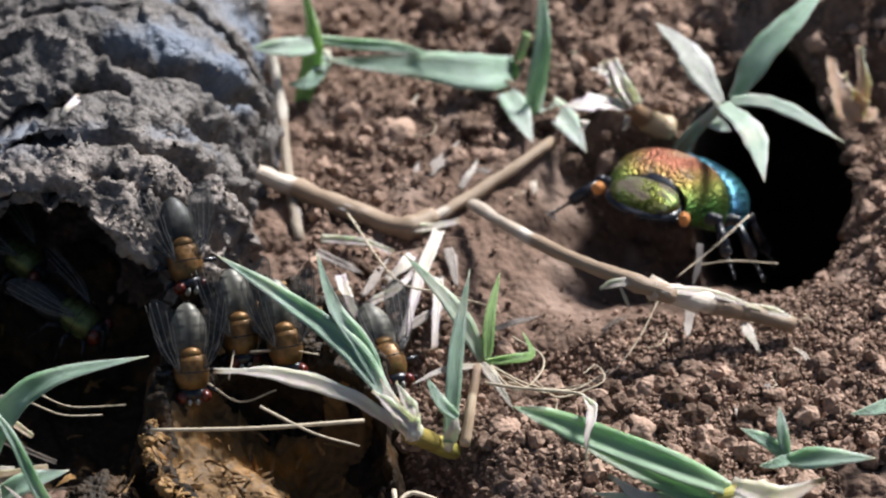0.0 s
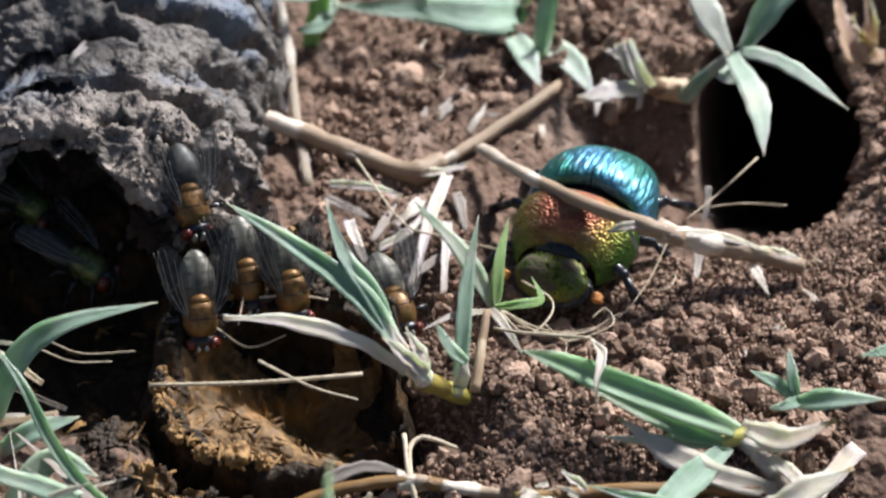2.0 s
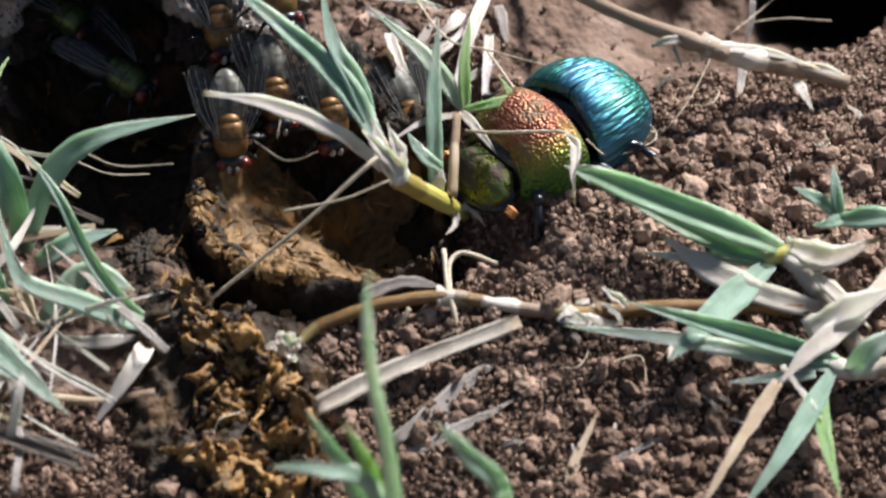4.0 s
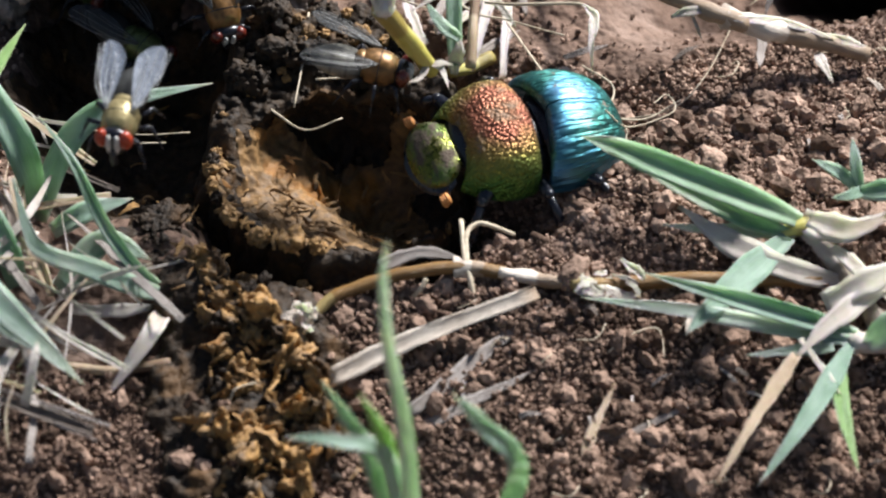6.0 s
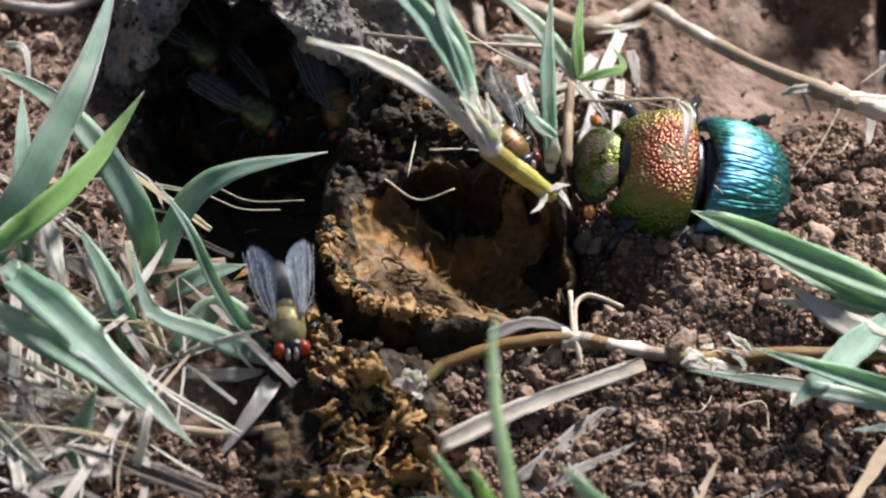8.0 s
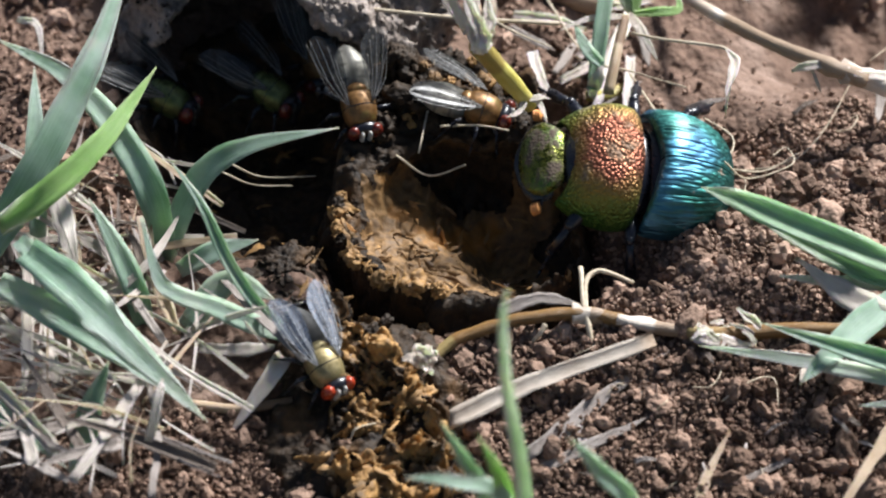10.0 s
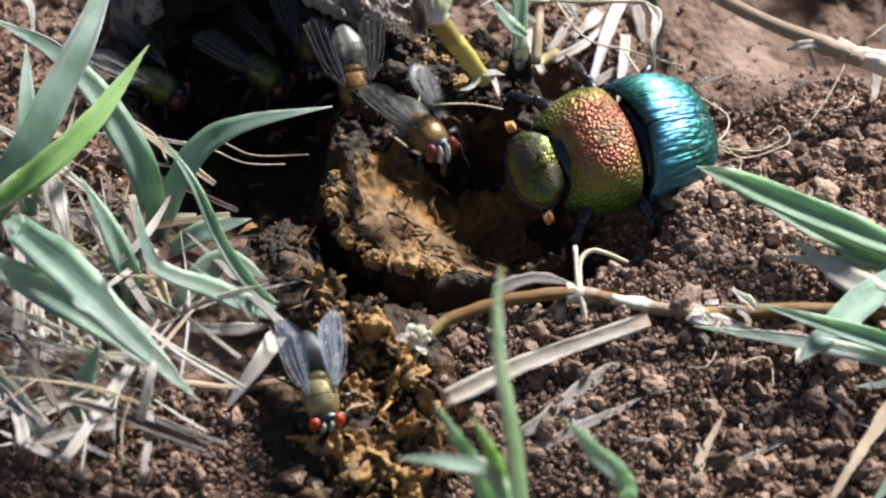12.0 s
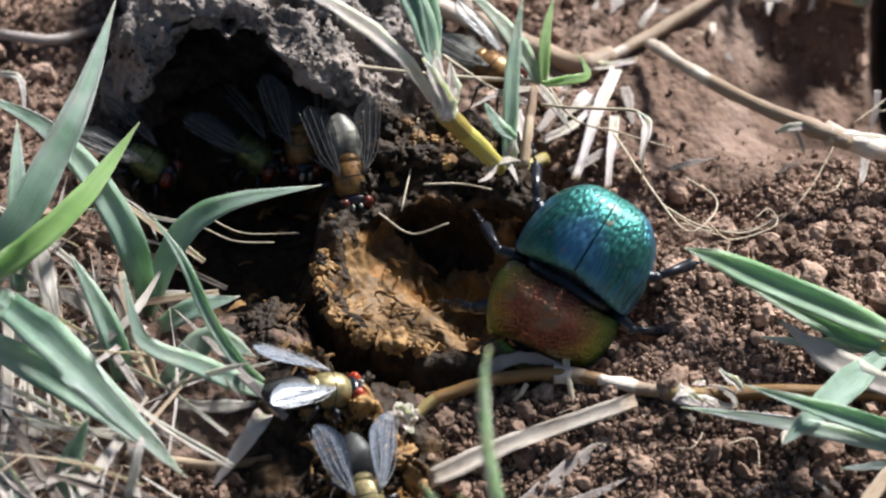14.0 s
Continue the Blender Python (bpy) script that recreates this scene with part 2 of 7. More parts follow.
DULLSTRAW = leaf_material("rotten_straw", (0.07, 0.05, 0.038), (0.24, 0.185, 0.15), (0.10, 0.065, 0.045), (0.32, 0.26, 0.22), 0.8)
TAN = leaf_material("tan_stalk", (0.34, 0.23, 0.14), (0.58, 0.44, 0.30), (0.26, 0.15, 0.08), (0.64, 0.53, 0.40), 0.5, 0.6)
PINK = leaf_material("bleached_stalk", (0.40, 0.31, 0.24), (0.76, 0.66, 0.56), (0.40, 0.27, 0.17), (0.74, 0.66, 0.56), 0.55)
YELLOW = leaf_material("yellow_stalk", (0.42, 0.36, 0.05), (0.56, 0.50, 0.14), (0.40, 0.30, 0.08), (0.60, 0.56, 0.26), 0.4, 0.1)
DRYLEAF = leaf_material("curled_brown_leaf", (0.34, 0.19, 0.11), (0.64, 0.44, 0.31), (0.40, 0.22, 0.12), (0.68, 0.52, 0.40), 0.6, 0.7)
WHITISH = leaf_material("withered_blade", (0.40, 0.42, 0.35), (0.62, 0.62, 0.54), (0.62, 0.54, 0.44), (0.66, 0.66, 0.60), 0.5, 0.7)
HUSK = leaf_material("husk", (0.52, 0.43, 0.33), (0.82, 0.76, 0.66), (0.48, 0.32, 0.18), (0.86, 0.80, 0.70), 0.6, 0.8)


def granules(m, scale, strength, depth, stretch=(1, 1, 1)):
    """A second relief of close grains over the first one."""
    nt = m.node_tree
    b = nt.nodes["Principled BSDF"]
    tc, mp, cells, bp = (nt.nodes.new("ShaderNode" + k) for k in ("TexCoord", "Mapping", "TexVoronoi", "Bump"))
    mp.inputs["Scale"].default_value = stretch
    cells.inputs["Scale"].default_value = scale
    link(nt, tc.outputs["Object"], mp.inputs[0])
    link(nt, mp.outputs[0], cells.inputs["Vector"])
    bp.invert = True
    bp.inputs["Strength"].default_value, bp.inputs["Distance"].default_value = strength, depth
    link(nt, cells.outputs["Distance"], bp.inputs["Height"])
    link(nt, b.inputs["Normal"].links[0].from_socket, bp.inputs["Normal"])
    link(nt, bp.outputs[0], b.inputs["Normal"])


def muddy(m, colour, scale, low, high):
    """Dull dried mud sticks to the shell in ragged flecks."""
    nt = m.node_tree
    b = nt.nodes["Principled BSDF"]
    tc, n, edge, mix, dull, dry = (nt.nodes.new("ShaderNode" + k) for k in ("TexCoord", "TexNoise", "MapRange", "Mix", "Mix", "Mix"))
    n.inputs["Scale"].default_value, n.inputs["Detail"].default_value, n.inputs["Roughness"].default_value = scale, 6, 0.65
    link(nt, tc.outputs["Object"], n.inputs["Vector"])
    edge.inputs[1].default_value, edge.inputs[2].default_value = low, high
    link(nt, n.outputs["Fac"], edge.inputs[0])
    mix.data_type = "RGBA"
    link(nt, edge.outputs[0], mix.inputs[0])
    link(nt, b.inputs["Base Color"].links[0].from_socket, mix.inputs[6])
    mix.inputs[7].default_value = (*colour, 1)
    link(nt, mix.outputs[2], b.inputs["Base Color"])
    for node, socket, value in ((dull, "Metallic", 0.0), (dry, "Roughness", 0.9)):
        link(nt, edge.outputs[0], node.inputs[0])
        if b.inputs[socket].links:
            link(nt, b.inputs[socket].links[0].from_socket, node.inputs[2])
        else:
            node.inputs[2].default_value = b.inputs[socket].default_value
        node.inputs[3].default_value = value
        link(nt, node.outputs[0], b.inputs[socket])


granules(SOIL, 1500, 0.7, 0.0003)
granules(CRUMB, 2700, 0.6, 0.0002)
granules(CRUST, 2300, 0.55, 0.00022)
COPPER = material("pronotum_metal", (0.12, 0.042, 0.026), (0.38, 0.145, 0.09), scale=430, rough=0.46, metal=0.9, bump=0.35, fine=7, spot=(0.30, 0.17, 0.09), spot_scale=330, spot_amount=0.3, bump_depth=0.0003)


def ring_of_green(m):
    """The copper middle of the pronotum turns gold and green towards its margins."""
    nt = m.node_tree
    b = nt.nodes["Principled BSDF"]
    old = b.inputs["Base Color"].links[0].from_socket
    tc = nt.nodes.new("ShaderNodeTexCoord")
    away = nt.nodes.new("ShaderNodeVectorMath")
    away.operation = "DISTANCE"
    away.inputs[1].default_value = (0.0028, -0.0003, 0.0068)
    link(nt, tc.outputs["Object"], away.inputs[0])
    n = nt.nodes.new("ShaderNodeTexNoise")
    n.inputs["Scale"].default_value, n.inputs["Detail"].default_value = 450, 4
    link(nt, tc.outputs["Object"], n.inputs["Vector"])
    wob = nt.nodes.new("ShaderNodeMath")
    wob.operation = "MULTIPLY_ADD"
    wob.inputs[1].default_value = 0.0030
    link(nt, n.outputs["Fac"], wob.inputs[0])
    link(nt, away.outputs["Value"], wob.inputs[2])
    ramp = nt.nodes.new("ShaderNodeValToRGB")
    e = ramp.color_ramp.elements
    e[0].position, e[0].color = 0.42, (0, 0, 0, 1)
    e[1].position, e[1].color = 0.64, (1, 1, 1, 1)
    big = nt.nodes.new("ShaderNodeMath")
    big.operation = "MULTIPLY"
    big.inputs[1].default_value = 100.0
    link(nt, wob.outputs[0], big.inputs[0])
    link(nt, big.outputs[0], ramp.inputs[0])
    tone = nt.nodes.new("ShaderNodeValToRGB")
    tone.color_ramp.elements[0].position, tone.color_ramp.elements[0].color = 0.60, (0.25, 0.21, 0.055, 1)
    tone.color_ramp.elements[1].position, tone.color_ramp.elements[1].color = 0.82, (0.07, 0.155, 0.035, 1)
    link(nt, big.outputs[0], tone.inputs[0])
    mix = nt.nodes.new("ShaderNodeMix")
    mix.data_type = "RGBA"
    link(nt, ramp.outputs[0], mix.inputs[0])
    link(nt, old, mix.inputs[6])
    link(nt, tone.outputs[0], mix.inputs[7])
    link(nt, mix.outputs[2], b.inputs["Base Color"])


ring_of_green(COPPER)
granules(COPPER, 3000, 0.8, 0.00025)
muddy(COPPER, (0.20, 0.135, 0.095), 330, 0.56, 0.66)
# blue spots mix the shell's iridescence with sky reflection put into colour
TEAL = material("elytra_metal", (0.012, 0.080, 0.062), (0.050, 0.215, 0.200), scale=160, rough=0.48, metal=0.9, bump=0.25, fine=14, spot=(0.070, 0.205, 0.335), spot_scale=95, spot_amount=0.8, bump_depth=0.00012)
granules(TEAL, 2400, 0.75, 0.0002, (0.22, 1, 1))
muddy(TEAL, (0.24, 0.17, 0.13), 520, 0.655, 0.70)
TEAL.node_tree.nodes["Principled BSDF"].inputs["Coat Weight"].default_value = 0.35
TEAL.node_tree.nodes["Principled BSDF"].inputs["Coat Roughness"].default_value = 0.28
GOLD = material("head_metal", (0.03, 0.038, 0.010), (0.20, 0.21, 0.038), scale=300, rough=0.28, metal=0.9, bump=0.4, fine=9, spot=(0.10, 0.17, 0.04), spot_scale=300, spot_amount=0.4, bump_depth=0.0002)
granules(GOLD, 3800, 0.35, 0.00015)
muddy(GOLD, (0.085, 0.06, 0.042), 620, 0.48, 0.60)
BLACK = material("black_chitin", (0.004, 0.004, 0.006), (0.014, 0.015, 0.024), scale=500, rough=0.3, bump=0.3, fine=3, bump_depth=0.0001)
CLUB = material("orange_club", (0.55, 0.20, 0.05), (0.75, 0.33, 0.10), scale=900, rough=0.6)
FLYGOLD = material("fly_olive_gold", (0.17, 0.13, 0.05), (0.42, 0.34, 0.17), scale=500, rough=0.42, metal=0.4, bump=0.4, fine=4, spot=(0.12, 0.15, 0.06), spot_scale=300, spot_amount=0.3, bump_depth=0.0001)
FLYBRONZE = material("fly_bronze", (0.08, 0.040, 0.012), (0.28, 0.14, 0.045), scale=500, rough=0.42, metal=0.4, bump=0.4, fine=4, spot=(0.10, 0.13, 0.03), spot_scale=260, spot_amount=0.3, bump_depth=0.0001)
FLYGREEN = material("fly_dark_green", (0.03, 0.042, 0.016), (0.17, 0.20, 0.065), scale=500, rough=0.35, metal=0.5, bump=0.3, fine=4, bump_depth=0.0001)
FLYDARK = material("fly_dark", (0.008, 0.008, 0.008), (0.03, 0.03, 0.027), scale=600, rough=0.55, bump=0.4, fine=4, bump_depth=0.0001)
FLYGREY = material("fly_grey", (0.07, 0.066, 0.056), (0.38, 0.36, 0.30), scale=300, rough=0.5, metal=0.3, bump=0.3, fine=4, spot=(0.03, 0.03, 0.032), spot_scale=200, spot_amount=0.3, bump_depth=0.0001)


def chequered(m):
    """A dark stripe along the back and dusky cross bands between silvery panels."""
    nt = m.node_tree
    b = nt.nodes["Principled BSDF"]
    tc, parts, wide, stripe, band, sine, cross, most, mix = (nt.nodes.new("ShaderNode" + k) for k in ("TexCoord", "SeparateXYZ", "Math", "MapRange", "Math", "Math", "MapRange", "Math", "Mix"))
    link(nt, tc.outputs["Object"], parts.inputs[0])
    wide.operation, band.operation, sine.operation, most.operation = "ABSOLUTE", "MULTIPLY", "SINE", "MAXIMUM"
    link(nt, parts.outputs["Y"], wide.inputs[0])
    stripe.inputs[1].default_value, stripe.inputs[2].default_value, stripe.inputs[3].default_value, stripe.inputs[4].default_value = 0.0001, 0.0006, 0.75, 0.0
    link(nt, wide.outputs[0], stripe.inputs[0])
    band.inputs[1].default_value = 4600.0
    link(nt, parts.outputs["X"], band.inputs[0])
    link(nt, band.outputs[0], sine.inputs[0])
    cross.inputs[1].default_value, cross.inputs[2].default_value, cross.inputs[4].default_value = 0.55, 1.0, 0.6
    link(nt, sine.outputs[0], cross.inputs[0])
    link(nt, stripe.outputs[0], most.inputs[0])
    link(nt, cross.outputs[0], most.inputs[1])
    mix.data_type = "RGBA"
    link(nt, most.outputs[0], mix.inputs[0])
    link(nt, b.inputs["Base Color"].links[0].from_socket, mix.inputs[6])
    mix.inputs[7].default_value = (0.022, 0.021, 0.020, 1)
    link(nt, mix.outputs[2], b.inputs["Base Color"])


chequered(FLYGREY)
FLYEYE = material("fly_eye", (0.24, 0.022, 0.008), (0.46, 0.06, 0.02), scale=2500, rough=0.28, bump=0.3, fine=2, bump_depth=0.00005)
# dark red eyes, darkened further for heads bent down into shade
FLYDULLEYE = material("fly_dull_eye", (0.06, 0.009, 0.005), (0.15, 0.022, 0.012), scale=2500, rough=0.28, bump=0.3, fine=2, bump_depth=0.00005)
FLYFACE = material("fly_face", (0.35, 0.33, 0.29), (0.62, 0.60, 0.55), scale=1500, rough=0.5)
# pale blue base puts the sky's sheen into the wing colour
WING = material("fly_wing", (0.27, 0.30, 0.36), (0.46, 0.50, 0.58), scale=500, rough=0.3, bump=0.2, bump_depth=0.0001, spec=0.6)
WING.node_tree.nodes["Principled BSDF"].inputs["Alpha"].default_value = 0.42
SMOKYWING = material("smoky_wing", (0.03, 0.03, 0.03), (0.08, 0.08, 0.08), scale=500, rough=0.3, bump=0.2, bump_depth=0.0001, spec=0.4)
SMOKYWING.node_tree.nodes["Principled BSDF"].inputs["Alpha"].default_value = 0.36
DARKVEIN = material("dark_wing_vein", (0.06, 0.055, 0.05), (0.20, 0.19, 0.18), scale=900, rough=0.35)
# the light tone carries glints along the veins as colour
VEIN = material("wing_vein", (0.12, 0.115, 0.11), (0.62, 0.62, 0.62), scale=900, rough=0.3)
HAIR = material("root_hair", (0.42, 0.33, 0.22), (0.66, 0.56, 0.42), scale=500, rough=0.6)
ROOTBROWN = leaf_material("runner", (0.22, 0.145, 0.045), (0.40, 0.30, 0.12), (0.28, 0.14, 0.04), (0.44, 0.36, 0.18), 0.4)


# ---- helpers ----
def lattice(ix, iy, iz, seed):
    h = (ix * 374761393 + iy * 668265263 + iz * 2147483647 + seed * 974634777) & 0xFFFFFFFF
    h = ((h ^ (h >> 13)) * 1274126177) & 0xFFFFFFFF
    return ((h ^ (h >> 16)) & 0xFFFF) / 65535.0 * 2 - 1


def grain3(x, y, z, seed=0):
    """Smooth lattice noise on arrays, -1 to 1."""
    x, y, z = np.broadcast_arrays(np.asarray(x, float), np.asarray(y, float), np.asarray(z, float))
    fx, fy, fz = np.floor(x), np.floor(y), np.floor(z)
    ix, iy, iz = fx.astype(np.int64), fy.astype(np.int64), fz.astype(np.int64)
    u, v, w = x - fx, y - fy, z - fz
    u, v, w = u * u * (3 - 2 * u), v * v * (3 - 2 * v), w * w * (3 - 2 * w)
    total = 0
    for a in (0, 1):
        for b in (0, 1):
            for c in (0, 1):
                total = total + lattice(ix + a, iy + b, iz + c, seed) * (u if a else 1 - u) * (v if b else 1 - v) * (w if c else 1 - w)
    return total


def rough3(x, y, z, octaves=4, seed=0):
    total, k, amp = 0, 1.0, 1.0
    for i in range(octaves):
        total = total + amp * grain3(x * k, y * k, z * k, seed + i)
        k, amp = k * 2.03, amp * 0.5
    return total


def smooth(a, b, x):
    t = np.clip((x - a) / (b - a), 0, 1)
    return t * t * (3 - 2 * t)


def mesh_of(name, verts, faces, mat, uvs=None, flat=False):
    me = bpy.data.meshes.new(name)
    me.from_pydata([(v[0] * MM, v[1] * MM, v[2] * MM) for v in verts], [], faces)
    if uvs is not None:
        layer = me.uv_layers.new(name="UVMap")
        idx = np.empty(len(me.loops), dtype=np.int32)
        me.loops.foreach_get("vertex_index", idx)
        layer.data.foreach_set("uv", np.asarray(uvs, dtype=np.float32)[idx].ravel())
    me.materials.append(mat)
    if not flat:
        me.polygons.foreach_set("use_smooth", [True] * len(me.polygons))
    me.update()
    return me


def piece(name, data, parent, label=""):
    ob = new(name, data)
    ob.parent = parent
    if label:
        tagged(ob, label)
    return ob


def part(name, bm, mat, parent, label=""):
    """Links a bmesh (in millimetres) as one part under its thing."""
    bmesh.ops.scale(bm, vec=(MM, MM, MM), verts=bm.verts)
    me = bpy.data.meshes.new(name)
    bm.to_mesh(me)
    bm.free()
    me.materials.append(mat)
    me.polygons.foreach_set("use_smooth", [True] * len(me.polygons))
    return piece(name, me, parent, label)


def at(x, y, z, rx=0, ry=0, rz=0):
    return pose(x * MM, y * MM, z * MM, rx, ry, rz)


def empty(name, where, label, category, group=""):
    ob = new(name)
    ob.empty_display_size = 0.002
    ob.matrix_basis = at(*where)
    return tagged(ob, label, category, group)


def spline(points, steps):
    """Catmull-Rom through the points."""
    pts = [Vector(p) for p in points]
    if len(pts) == 2:
        pts = [pts[0], (pts[0] + pts[1]) / 2, pts[1]]
    ext = [2 * pts[0] - pts[1]] + pts + [2 * pts[-1] - pts[-2]]
    out = []
    for i in range(1, len(ext) - 2):
        a, b, c, d = ext[i - 1:i + 3]
        for s in range(steps):
            t = s / steps
            out.append(0.5 * (2 * b + (c - a) * t + (2 * a - 5 * b + 4 * c - d) * t * t + (3 * b - a - 3 * c + d) * t ** 3))
    out.append(pts[-1])
    return out


def blade(name, points, width, mat, facing=(0, -0.55, 0.83), fold=0.25, tip=0.04, base=0.6, thick=0.12, twist=0.0, steps=7, wave=0.06, seed=1):
    """A folded grass blade along the points: two layers, a keel, a tapering outline with a slightly wavy rim."""
    line = spline(points, steps)
    n = len(line)
    verts, uvs, faces = [], [], []
    rnd = random.Random(seed)
    off = [rnd.uniform(-1, 1) for _ in range(8)]
    for i, p in enumerate(line):
        t = i / (n - 1)
        tangent = (line[min(i + 1, n - 1)] - line[max(i - 1, 0)]).normalized()
        up = Vector(facing)
        side = tangent.cross(up)
        side = side.normalized() if side.length > 1e-6 else Vector((1, 0, 0))
        if twist:
            side = Matrix.Rotation(twist * t, 3, tangent) @ side
        nor = side.cross(tangent).normalized()
        grow = min(1.0, t / 0.25)
        w = width * (base + (1 - base) * grow) * max(tip, (1 - max(0, (t - 0.35) / 0.65) ** 2.0)) / 2
        jl = 1 + wave * math.sin(9 * t + 6 * off[0]) + 0.5 * wave * math.sin(31 * t + 6 * off[1])
        jr = 1 + wave * math.sin(8 * t + 6 * off[2]) + 0.5 * wave * math.sin(27 * t + 6 * off[3])
        for k, f in ((-1, jl), (-0.5, jl), (0, 1), (0.5, jr), (1, jr)):
            verts.append(p + side * (w * k * f) + nor * (abs(k) * fold * w * (1 + 0.3 * math.sin(5 * t + off[4]))))
            uvs.append((0.5 + 0.5 * k, t))
        for k in (-1, -0.5, 0, 0.5, 1):
            verts.append(p + side * (w * k * (jl if k < 0 else jr)) + nor * (abs(k) * fold * w - thick * (1 - 0.75 * abs(k))))
            uvs.append((0.5 + 0.5 * k, t))
    for i in range(n - 1):
        a, b = i * 10, i * 10 + 10
        for k in range(4):
            faces.append((a + k, a + k + 1, b + k + 1, b + k))
            faces.append((a + 5 + k + 1, a + 5 + k, b + 5 + k, b + 5 + k + 1))
        faces.append((a + 5, a, b, b + 5))
        faces.append((a + 4, a + 9, b + 9, b + 4))
    for e in (0, (n - 1) * 10):
        for k in range(4):
            faces.append((e + k, e + 5 + k, e + 6 + k, e + k + 1) if e == 0 else (e + k + 1, e + 6 + k, e + 5 + k, e + k))
    return mesh_of(name, verts, faces, mat, uvs)


def stalk(name, points, r0, r1, mat, sides=8, steps=6, knots=(), lump=0.08, seed=1):
    """A round stalk along the points with swollen knots (place along it, how much thicker)."""
    line = spline(points, steps)
    n = len(line)
    verts, uvs, faces = [], [], []
    ref = Vector((0.13, 0.2, 1)).normalized()
    for i, p in enumerate(line):
        t = i / (n - 1)
        tangent = (line[min(i + 1, n - 1)] - line[max(i - 1, 0)]).normalized()
        side = tangent.cross(ref).normalized()
        nor = side.cross(tangent)
        r = r0 + (r1 - r0) * t
        for where, more in knots:
            r *= 1 + more * math.exp(-((t - where) / 0.035) ** 2)
        for k in range(sides):
            a = 2 * math.pi * k / sides
            rr = r * (1 + lump * noise.noise(Vector((p.x * 0.6 + seed, p.y * 0.6 + math.cos(a) * 0.8, p.z * 0.6 + math.sin(a) * 0.8))) * 2)
            verts.append(p + side * (rr * math.cos(a)) + nor * (rr * math.sin(a)))
            uvs.append((k / sides, t * (n - 1) / 8))
    for i in range(n - 1):
        for k in range(sides):
            k2 = (k + 1) % sides
            faces.append((i * sides + k, i * sides + k2, (i + 1) * sides + k2, (i + 1) * sides + k))
    faces.append(tuple(range(sides - 1, -1, -1)))
    faces.append(tuple((n - 1) * sides + k for k in range(sides)))
    return mesh_of(name, verts, faces, mat, uvs)


def grid_faces(nx, ny):
    i, j = np.meshgrid(np.arange(nx - 1), np.arange(ny - 1))
    a = (j * nx + i).ravel()
    return np.stack([a, a + 1, a + nx + 1, a + nx], 1).tolist()


def ball(bm, centre, radii, seg=14, rings=9, turn=None):
    m = Matrix.Translation(centre) @ (turn.to_4x4() if turn else Matrix.Identity(4)) @ Matrix.Diagonal((*radii, 1))
    bmesh.ops.create_uvsphere(bm, u_segments=seg, v_segments=rings, radius=1, matrix=m)


def limb(bm, a, b, r0, r1, seg=8):
    """A tapered limb from a to b."""
    a, b = Vector(a), Vector(b)
    d = b - a
    turn = d.to_track_quat("Z", "Y").to_matrix().to_4x4()
    bmesh.ops.create_cone(bm, cap_ends=True, segments=seg, radius1=r0, radius2=r1, depth=d.length, matrix=Matrix.Translation((a + b) / 2) @ turn)
    ball(bm, b, (r1, r1, r1), 6, 5)



# ---- ground ----
BURROW = (48.0, 36.0)


def relief(x, y):
    """Height of the ground in millimetres at arrays x, y of the plan."""
    z = 0.8 * rough3(x / 14, y / 14, 0, 3, 3) + (0.5 + 0.35 * smooth(30, 45, y)) * rough3(x / 3.0, y / 3.0, 0, 3, 9)
    near = np.exp(-((x / 90) ** 4 + ((y - 10) / 90) ** 4))
    # crumbly bank thrown up beside the burrow
    bank = 1.3 * np.exp(-(((x - 46) / 17) ** 2 + ((y + 1) / 9) ** 2)) + 3.6 * np.exp(-(((x - 63) / 8) ** 2 + ((y - 24) / 11) ** 2))
    bank = bank + np.clip(bank / 2, 0, 1) * (0.7 * rough3(x / 1.8, y / 1.8, 0, 2, 17) + 0.6 * rough3(x / 4, y / 4, 0, 2, 37))
    # the trodden way from the burrow to the dung
    way = 6.2 * np.exp(-(((x - 41) / 12.5) ** 4 + ((y - 30) / 9.5) ** 4)) + 4.6 * np.exp(-(((x - 14.2) / 4.8) ** 4 + ((y + 5.3) / 3.9) ** 4)) + 1.0 * np.exp(-(((x - 28) / 11) ** 2 + ((y - 19) / 8) ** 2)) + 2.6 * np.exp(-(((x - 21.5) / 7.5) ** 4 + ((y - 8.5) / 5) ** 4)) + 3.2 * np.exp(-(((x - 43) / 10) ** 2 + ((y - 33.5) / 5.5) ** 4)) * (1 + 0.35 * rough3(x / 5, y / 5, 0, 3, 27))
    rise = 6.0 * smooth(34, 66, y) * smooth(10, 40, x) + 10.0 * smooth(44, 55, y) * smooth(41, 54, x)
    rise = rise + 3.6 * np.exp(-(((x - 39) / 8) ** 4 + ((y - 41.8) / 2.3) ** 2)) * (1 + 0.4 * rough3(x / 3, y / 3, 0, 3, 31))
    # a sunken place before the dung log, and the bed of the pad
    hollow = 10.0 * np.exp(-(((x + 18.5) / 8.5) ** 4 + ((y - 11) / 14) ** 4))
    bed = 13.0 * np.exp(-(((x - 0.5) / 11) ** 6 + ((y - 2) / 13.5) ** 6))
    # the ground falls away before the dung
    fall = 0.27 * np.clip(-9 - y, 0, 40)
    return z - fall + near * (bank - way + rise - hollow - bed)


def axis(a, b, step, far):
    inner = np.arange(a, b + step / 2, step)
    grow = [step]
    while sum(grow) < far:
        grow.append(grow[-1] * 1.35)
    out = np.cumsum(grow)
    return np.concatenate([(a - out)[::-1], inner, b + out])


